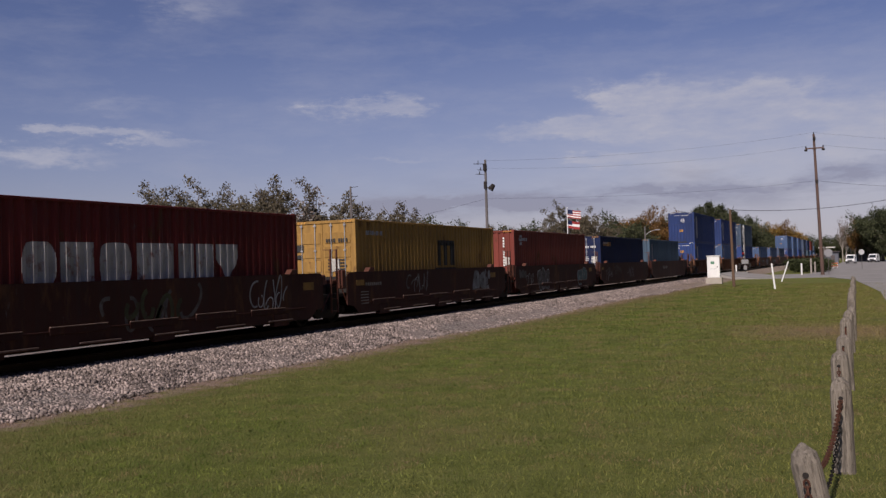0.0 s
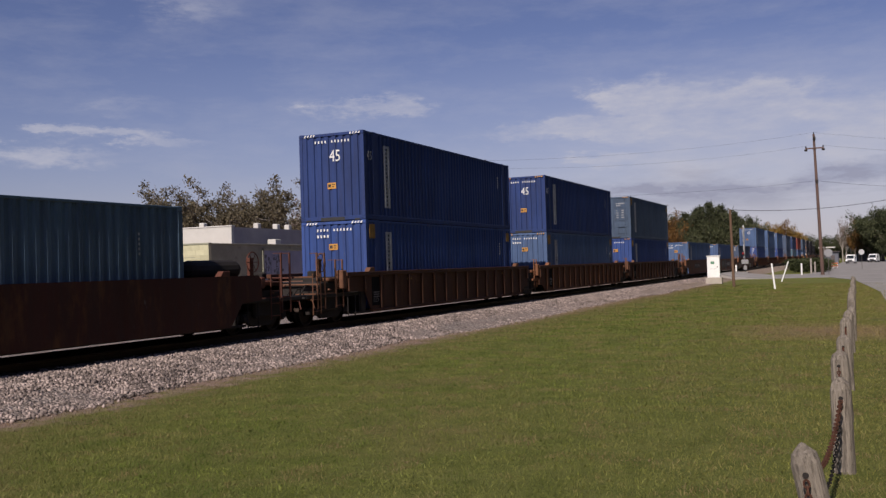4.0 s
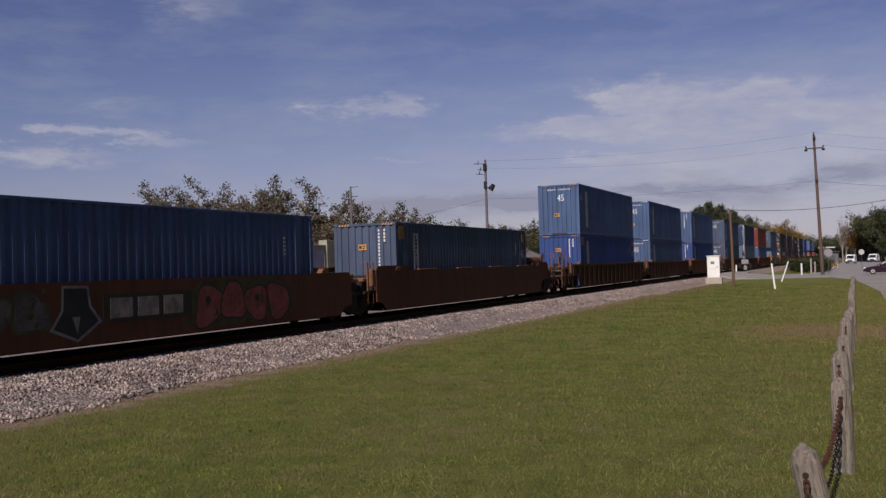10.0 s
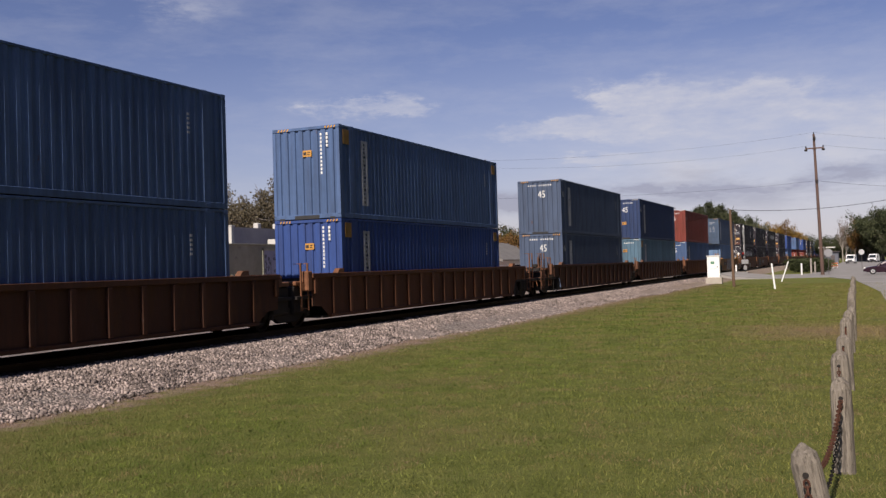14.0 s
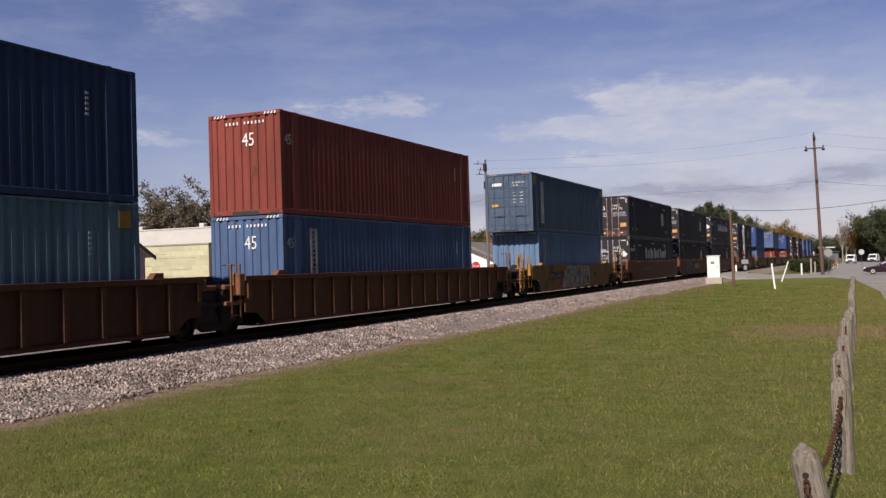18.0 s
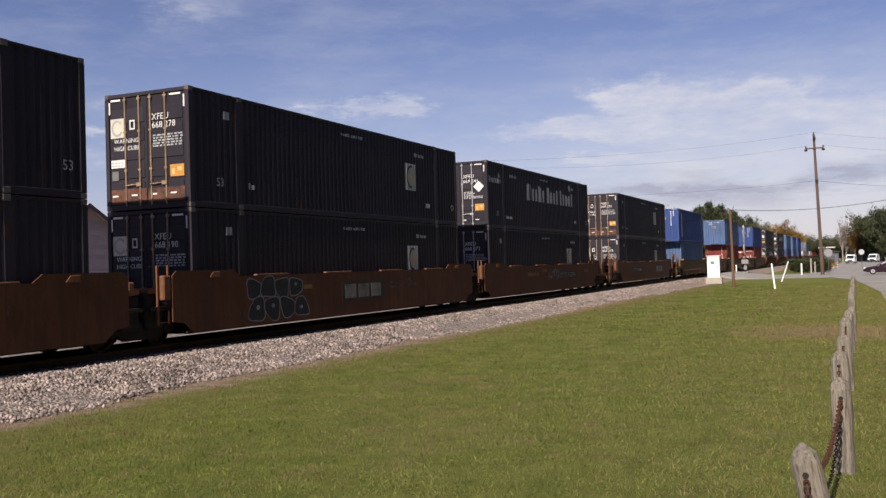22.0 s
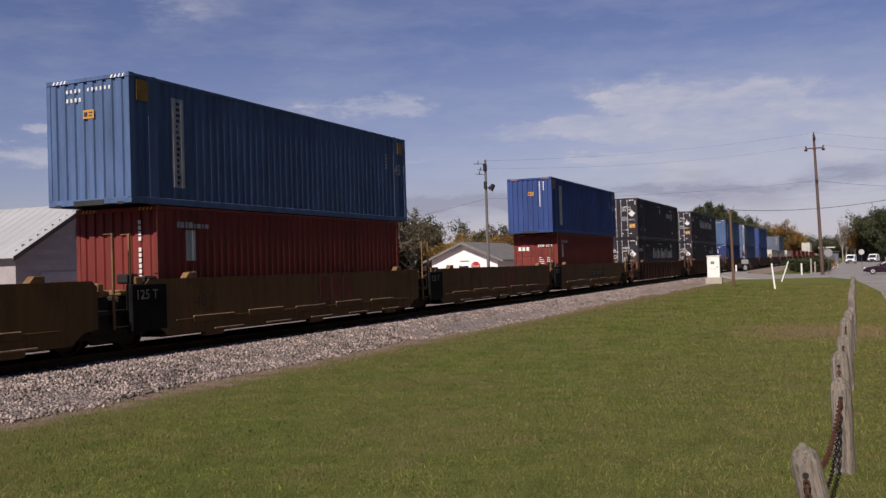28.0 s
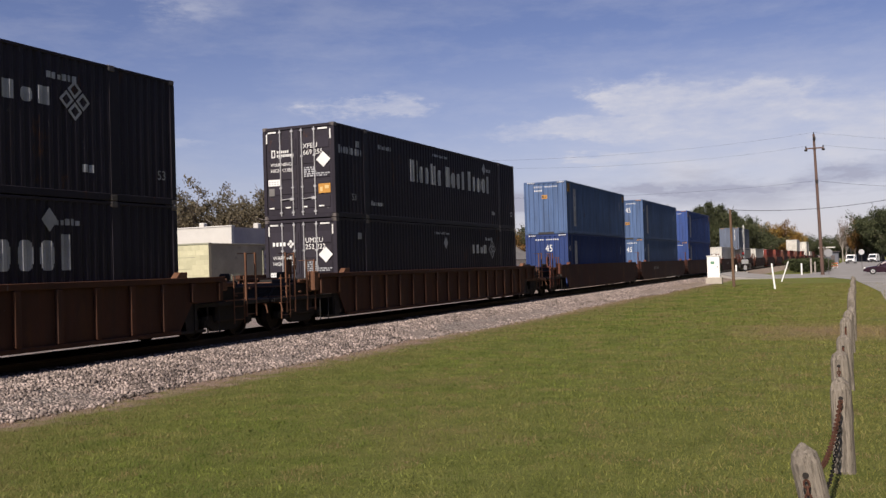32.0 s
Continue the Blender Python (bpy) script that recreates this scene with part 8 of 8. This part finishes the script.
def grow(kind, seed):
    """Trunk and limbs as tapered bars, and the ends on which leaves sit."""
    rng = random.Random(seed)
    bm = bmesh.new()
    tips = []

    def limb(p, d, length, r, level):
        q = p
        steps = 3
        for i in range(steps):
            d = (d + Vector((rng.uniform(-.28, .28), rng.uniform(-.28, .28), rng.uniform(-.1, .16) * (1 if kind != "pine" else .2)))).normalized()
            e = q + d * (length / steps)
            rod(bm, q, e, r * (1 - 0.22 * i), 6 if level < 2 else 4, r * (1 - 0.22 * (i + 1)))
            q = e
            if level >= 1 and level < 3:
                for _ in range(2 if level == 1 else 1):
                    side = Vector((rng.uniform(-1, 1), rng.uniform(-1, 1), rng.uniform(-0.15, 0.7))).normalized()
                    limb(q, (d * 0.5 + side).normalized(), length * rng.uniform(.38, .6), r * 0.45, level + 1)
        tips.append(q)
        if level >= 2:
            tips.append((p + q) / 2)

    if kind == "pine":
        h = 15.0
        rod(bm, (0, 0, 0), (0, 0, h), 0.26, 8, 0.06)
        for i in range(34):
            z = h * (0.45 + 0.55 * i / 33)
            a, l = rng.uniform(0, 6.28), 2.6 * (1.05 - (z / h - 0.45) / 0.6) * rng.uniform(.6, 1.1) + 0.3
            d = Vector((math.cos(a), math.sin(a), rng.uniform(0, .35)))
            rod(bm, (0, 0, z), Vector((0, 0, z)) + d * l, 0.06, 4, 0.02)
            for f in (0.45, 0.75, 1.0):
                tips.append(Vector((0, 0, z)) + d * l * f)
    else:
        trunk = 2.6 if kind != "dense" else 1.8
        rod(bm, (0, 0, 0), (0.1, 0, trunk), 0.42, 10, 0.33)
        n = 6 if kind != "tall" else 5
        for i in range(n):
            a = 2 * math.pi * (i + rng.uniform(-.3, .3)) / n
            up = rng.uniform(0.55, 1.4) if kind != "tall" else rng.uniform(1.5, 3.0)
            limb(Vector((0.1, 0, trunk - 0.1 * i * .5)), Vector((math.cos(a), math.sin(a), up)).normalized(), rng.uniform(4.2, 6.0), 0.2, 1)
        limb(Vector((0.1, 0, trunk)), Vector((0.1, 0.1, 1)), 6.0, 0.24, 1)
    return bm, tips


def tree_kind(kind, leaf, seed, per, size, spread, bark, skip=0.0):
    key = (kind, leaf, seed)
    if key in TREE_KINDS:
        return TREE_KINDS[key]
    bm, tips = grow(kind, seed)
    trunk = bpy.data.meshes.new("trunk")
    bm.to_mesh(trunk)
    bm.free()
    trunk.materials.append(bark)
    rng = np.random.default_rng(seed)
    t = np.array([p for p in tips])
    t = t[rng.random(len(t)) >= skip]
    c = np.repeat(t, per, 0) + rng.normal(size=(len(t) * per, 3)) * np.array([spread, spread, spread * 0.7])
    m = len(c)
    u = rng.normal(size=(m, 3))
    u /= np.linalg.norm(u, axis=1)[:, None]
    w = np.cross(u, rng.normal(size=(m, 3)))
    w /= np.linalg.norm(w, axis=1)[:, None]
    s = size * (0.5 + rng.random((m, 1)))
    v = np.stack([c - u * s, c + w * s * .45, c + u * s, c - w * s * .45], 1).reshape(-1, 3)
    f = np.arange(4 * m).reshape(m, 4)
    crown = mesh_np("crown", v, f, LEAVES[leaf])
    TREE_KINDS[key] = (trunk, crown)
    return TREE_KINDS[key]


SORTS = {
    "oak": dict(kind="oak", leaf="olive", per=60, size=0.145, spread=0.31, bark=GREYBARK, skip=.42, label="broad live oak with sparse olive leaves"),
    "mossy": dict(kind="oak", leaf="olive", per=22, size=0.15, spread=0.26, bark=PALEBARK, skip=.55, label="half-bare oak with pale crooked limbs"),
    "scrub": dict(kind="dense", leaf="brush", per=40, size=0.2, spread=0.6, bark=BARK, label="low olive-brown scrub tree in thick leaf"),
    "dense": dict(kind="dense", leaf="green", per=46, size=0.20, spread=0.62, bark=BARK, label="dense dark green tree with a rounded crown"),
    "autumn": dict(kind="oak", leaf="autumn", per=40, size=0.18, spread=0.5, bark=BARK, label="russet brown autumn tree in thin leaf"),
    "gold": dict(kind="dense", leaf="gold", per=46, size=0.2, spread=0.58, bark=BARK, label="golden-brown autumn tree in full leaf"),
    "pine": dict(kind="pine", leaf="pine", per=60, size=0.20, spread=0.48, bark=BARK, label="tall dark green pine tree"),
    "bare": dict(kind="tall", leaf="bare", per=5, size=0.22, spread=0.4, bark=PALEBARK, skip=.2, label="thin leafless brown tree")}


def tree(x, y, top, sort, seed=0, wide=1.0):
    """A tree whose crown reaches up to the given height."""
    s = dict(SORTS[sort])
    label = s.pop("label")
    trunk, crown = tree_kind(seed=seed + 1, **s)
    if "h" not in crown:
        crown["h"] = float(max(v.co.z for v in crown.vertices))
    k = top / crown["h"]
    ob = empty("tree", pose(x, y, 0, 0, 0, (x * 37 + y * 11) % 360), label, "tree")
    ob.scale = (k * wide, k * wide, k)
    part("trunk", trunk, None, ob)
    part("crown", crown, None, ob)


# behind the buildings
for x, y, h, sort, sd in ((-80.5, 84.5, 10.0, "dense", 0), (-76.0, 86.5, 13.1, "oak", 1), (-71.5, 88.3, 12.9, "oak", 2), (-77.0, 93, 12.2, "oak", 0), (-67.8, 90.0, 12.6, "mossy", 1), (-64.8, 91.2, 12.8, "oak", 0),
                          (-61.7, 92.8, 12.5, "mossy", 2), (-58.3, 94.2, 11.6, "bare", 0), (-56.6, 95.2, 10.8, "mossy", 0), (-70, 99, 11.2, "mossy", 1), (-62, 103, 8.8, "dense", 1), (-80.9, 150, 13.0, "mossy", 1), (-76.6, 152, 13.1, "oak", 2),
                          (-73.5, 153, 11.5, "dense", 0), (-72.1, 175.7, 11.7, "dense", 1), (-66.0, 178, 10.4, "oak", 0),
                          (-57.4, 103.6, 6.2, "gold", 0), (-54.6, 105.2, 10.3, "oak", 2), (-51.6, 106.2, 9.8, "mossy", 1), (-56.6, 105.5, 9.4, "mossy", 0), (-50.0, 108.5, 8.6, "oak", 1), (-53, 110, 7.5, "dense", 0), (-43.5, 112, 6.6, "gold", 0), (-46.6, 108, 6.9, "gold", 1), (-41.0, 110, 6.9, "autumn", 0), (-38, 113, 6.2, "dense", 0)):
    tree(x, y, h * (1.05 if h > 10 else 1.0), sort, sd, 0.95)
for x, y, h in ((-88, 86, 8.0), (-84.5, 88, 8.6), (-80, 90, 8.2), (-76, 91, 8.9), (-72, 92.5, 8.3), (-68.2, 93.5, 8.8), (-64.6, 95, 8.2), (-61.4, 96.5, 7.6), (-58.6, 98, 6.8)):
    tree(x, y, h, "scrub", int(h * 10) % 2, 1.0)
# round the flagpole and on towards the crossing
for x, y, h, sort, sd in ((-49.5, 142, 9.6, "dense", 0), (-46.0, 143.5, 10.2, "mossy", 2), (-42.6, 145.5, 12.5, "oak", 1), (-40.0, 148, 11.6, "mossy", 0), (-45, 152, 11.0, "oak", 2), (-39.8, 158, 11.5, "dense", 1), (-37.5, 164, 10.0, "dense", 0),
                          (-38.6, 169, 11.2, "autumn", 0), (-36.0, 170, 12.6, "autumn", 1), (-33.5, 172, 11.6, "autumn", 2), (-32, 180, 11.0, "dense", 1), (-39, 233, 14.0, "pine", 0), (-37.2, 236, 13.2, "pine", 1), (-35.5, 235.7, 15.4, "pine", 2),
                          (-33.2, 238, 14.0, "pine", 0), (-40.5, 238, 13.2, "dense", 1), (-36.4, 240, 13.0, "dense", 0), (-32.3, 243, 13.2, "dense", 1), (-34.2, 252, 13.5, "dense", 0), (-31.8, 248, 14.2, "pine", 0), (-29.9, 258, 14.0, "pine", 1), (-31.0, 237.6, 15.8, "pine", 1), (-33, 246, 14.5, "pine", 2), (-30.5, 255, 13.6, "dense", 0), (-29.5, 262, 13.4, "pine", 2), (-28.6, 275, 12.5, "dense", 1), (-27.6, 300, 12.5, "dense", 0),
                          (-27.8, 316, 12.9, "gold", 0), (-25.5, 318, 13.9, "gold", 1), (-23.2, 318, 14.3, "autumn", 1), (-21.5, 322, 13.4, "gold", 0), (-19.5, 330, 11.2, "dense", 1), (-18.5, 345, 10.6, "dense", 0), (-17.5, 365, 10.2, "dense", 1), (-16.8, 390, 10.0, "dense", 0)):
    tree(x, y, h, sort, sd, 0.9)
for x, y, h, sd in ((-42.2, 232, 13.2, 0), (-40.6, 230, 14.0, 1), (-38.8, 231, 13.6, 0), (-37.0, 232, 14.4, 1), (-35.0, 233, 14.8, 0), (-33.4, 234, 14.4, 1), (-31.6, 235, 15.2, 0), (-30.2, 240, 14.6, 1), (-29.4, 250, 13.8, 0)):
    tree(x, y, h, "dense", sd, 0.62)
for x, y, h, sd in ((-27.8, 236, 14.0, 0), (-26.3, 239, 13.2, 1), (-24.6, 242, 12.4, 0), (-23.4, 246, 11.8, 1), (-33.1, 233, 16.4, 0), (-30.5, 233, 16.4, 1), (-36.8, 236, 15.0, 0)):
    tree(x, y, h, "dense" if sd else "pine", sd, 0.75)
for x, y, h, sd in ((7.0, 276, 7.0, 1), (9.8, 268, 6.2, 0), (5.6, 292, 6.6, 0), (12.5, 265, 7, 0), (1.2, 305, 5.6, 1), (-2.0, 308, 5.0, 0), (4.0, 298, 7.5, 1)):
    tree(x, y, h, "dense", sd, 1.15)
# beyond the street
for x, y, h, sort, sd in ((-4.9, 292, 13.2, "bare", 0), (-3.9, 294, 14.0, "bare", 1), (-2.7, 293, 13.4, "bare", 0), (-1.6, 291, 12.6, "autumn", 1), (-0.7, 294, 12.2, "autumn", 0)):
    tree(x, y, h, sort, sd, 0.42)
for x, y, h, sort, sd in ((1.6, 296, 13.4, "pine", 1), (3.0, 292, 15.6, "dense", 0), (5.4, 286, 15.4, "dense", 1),
                          (8.5, 280, 16.2, "dense", 0), (5.0, 300, 14.0, "pine", 0), (11, 276, 15.5, "pine", 2), (14.5, 270, 15.5, "dense", 1), (10, 310, 13, "dense", 0), (-6.5, 306, 8.5, "dense", 1), (-9.5, 330, 9.0, "dense", 0), (-12.5, 350, 9.6, "dense", 1)):
    tree(x, y, h, sort, sd, 0.9)


def hedge():
    rng = np.random.default_rng(2)
    n = 16000
    u, v = rng.random(n), rng.random(n)
    a, b = np.array([-8.6, 136.4]), np.array([-4.3, 130.5])
    c = a + (b - a) * u[:, None] + rng.normal(size=(n, 2)) * 0.55
    top = 1.6 + 0.2 * np.sin(u * 17) + 0.12 * np.sin(u * 47)
    z = top * np.sqrt(v)
    c = np.c_[c, z]
    d = rng.normal(size=(n, 3))
    d /= np.linalg.norm(d, axis=1)[:, None]
    w = np.cross(d, rng.normal(size=(n, 3)))
    w /= np.linalg.norm(w, axis=1)[:, None]
    s = 0.12
    q = np.stack([c - d * s, c + w * s * .5, c + d * s, c - w * s * .5], 1).reshape(-1, 3)
    tagged(new("hedge", mesh_np("hedge", q, np.arange(4 * n).reshape(n, 4), leaf_mat("hedge leaves", (0.022, 0.032, 0.012), (0.075, 0.085, 0.035)))), "clipped dark green hedge beyond the road", "hedge")


hedge()


def far_woods():
    """Woods all round the place, too far to tell trees apart."""
    rng = np.random.default_rng(6)
    n = 52000
    az = rng.random(n) * 2 * math.pi
    r = 430 + 60 * rng.random(n)
    ridge = 9.0 + 3.5 * np.sin(az * 41) + 2.0 * np.sin(az * 97 + 1) + 1.5 * np.sin(az * 211)
    c = np.stack([np.sin(az) * r, np.cos(az) * r, ridge * rng.random(n) ** 0.6], 1)
    keep = ~((np.abs(c[:, 0] - 2) < 9) & (c[:, 1] > 0)) & (np.abs(c[:, 0] + 16) > 7)
    c = c[keep]
    n = len(c)
    d = rng.normal(size=(n, 3))
    d /= np.linalg.norm(d, axis=1)[:, None]
    w = np.cross(d, rng.normal(size=(n, 3)))
    w /= np.linalg.norm(w, axis=1)[:, None]
    s = 1.1 + rng.random((n, 1))
    q = np.stack([c - d * s, c + w * s * .7, c + d * s, c - w * s * .7], 1).reshape(-1, 3)
    tagged(new("far_woods", mesh_np("far_woods", q, np.arange(4 * n).reshape(n, 4), LEAVES["green"])), "distant dark woods round the town", "woods", kind="stuff")


def wood_edge():
    """Woods added out of view on the field side, to hold low sky light off the train."""
    rng = np.random.default_rng(16)
    n = 80000
    y = -90 + 300 * rng.random(n)
    ridge = 19.0 + 2.0 * np.sin(y * 0.31) + 1.4 * np.sin(y * 0.83 + 1)
    c = np.stack([20 + 12 * rng.random(n) + 1.5 * np.sin(y * 0.4), y, ridge * rng.random(n) ** 0.8], 1)
    d = rng.normal(size=(n, 3))
    d /= np.linalg.norm(d, axis=1)[:, None]
    w = np.cross(d, rng.normal(size=(n, 3)))
    w /= np.linalg.norm(w, axis=1)[:, None]
    s = 0.35 + 0.5 * rng.random((n, 1))
    q = np.stack([c - d * s, c + w * s * .7, c + d * s, c - w * s * .7], 1).reshape(-1, 3)
    tagged(new("wood_edge", mesh_np("wood_edge", q, np.arange(4 * n).reshape(n, 4), LEAVES["green"])), "added unseen woods that cut the low sky light", "woods", kind="stuff")


far_woods()
wood_edge()


motions()
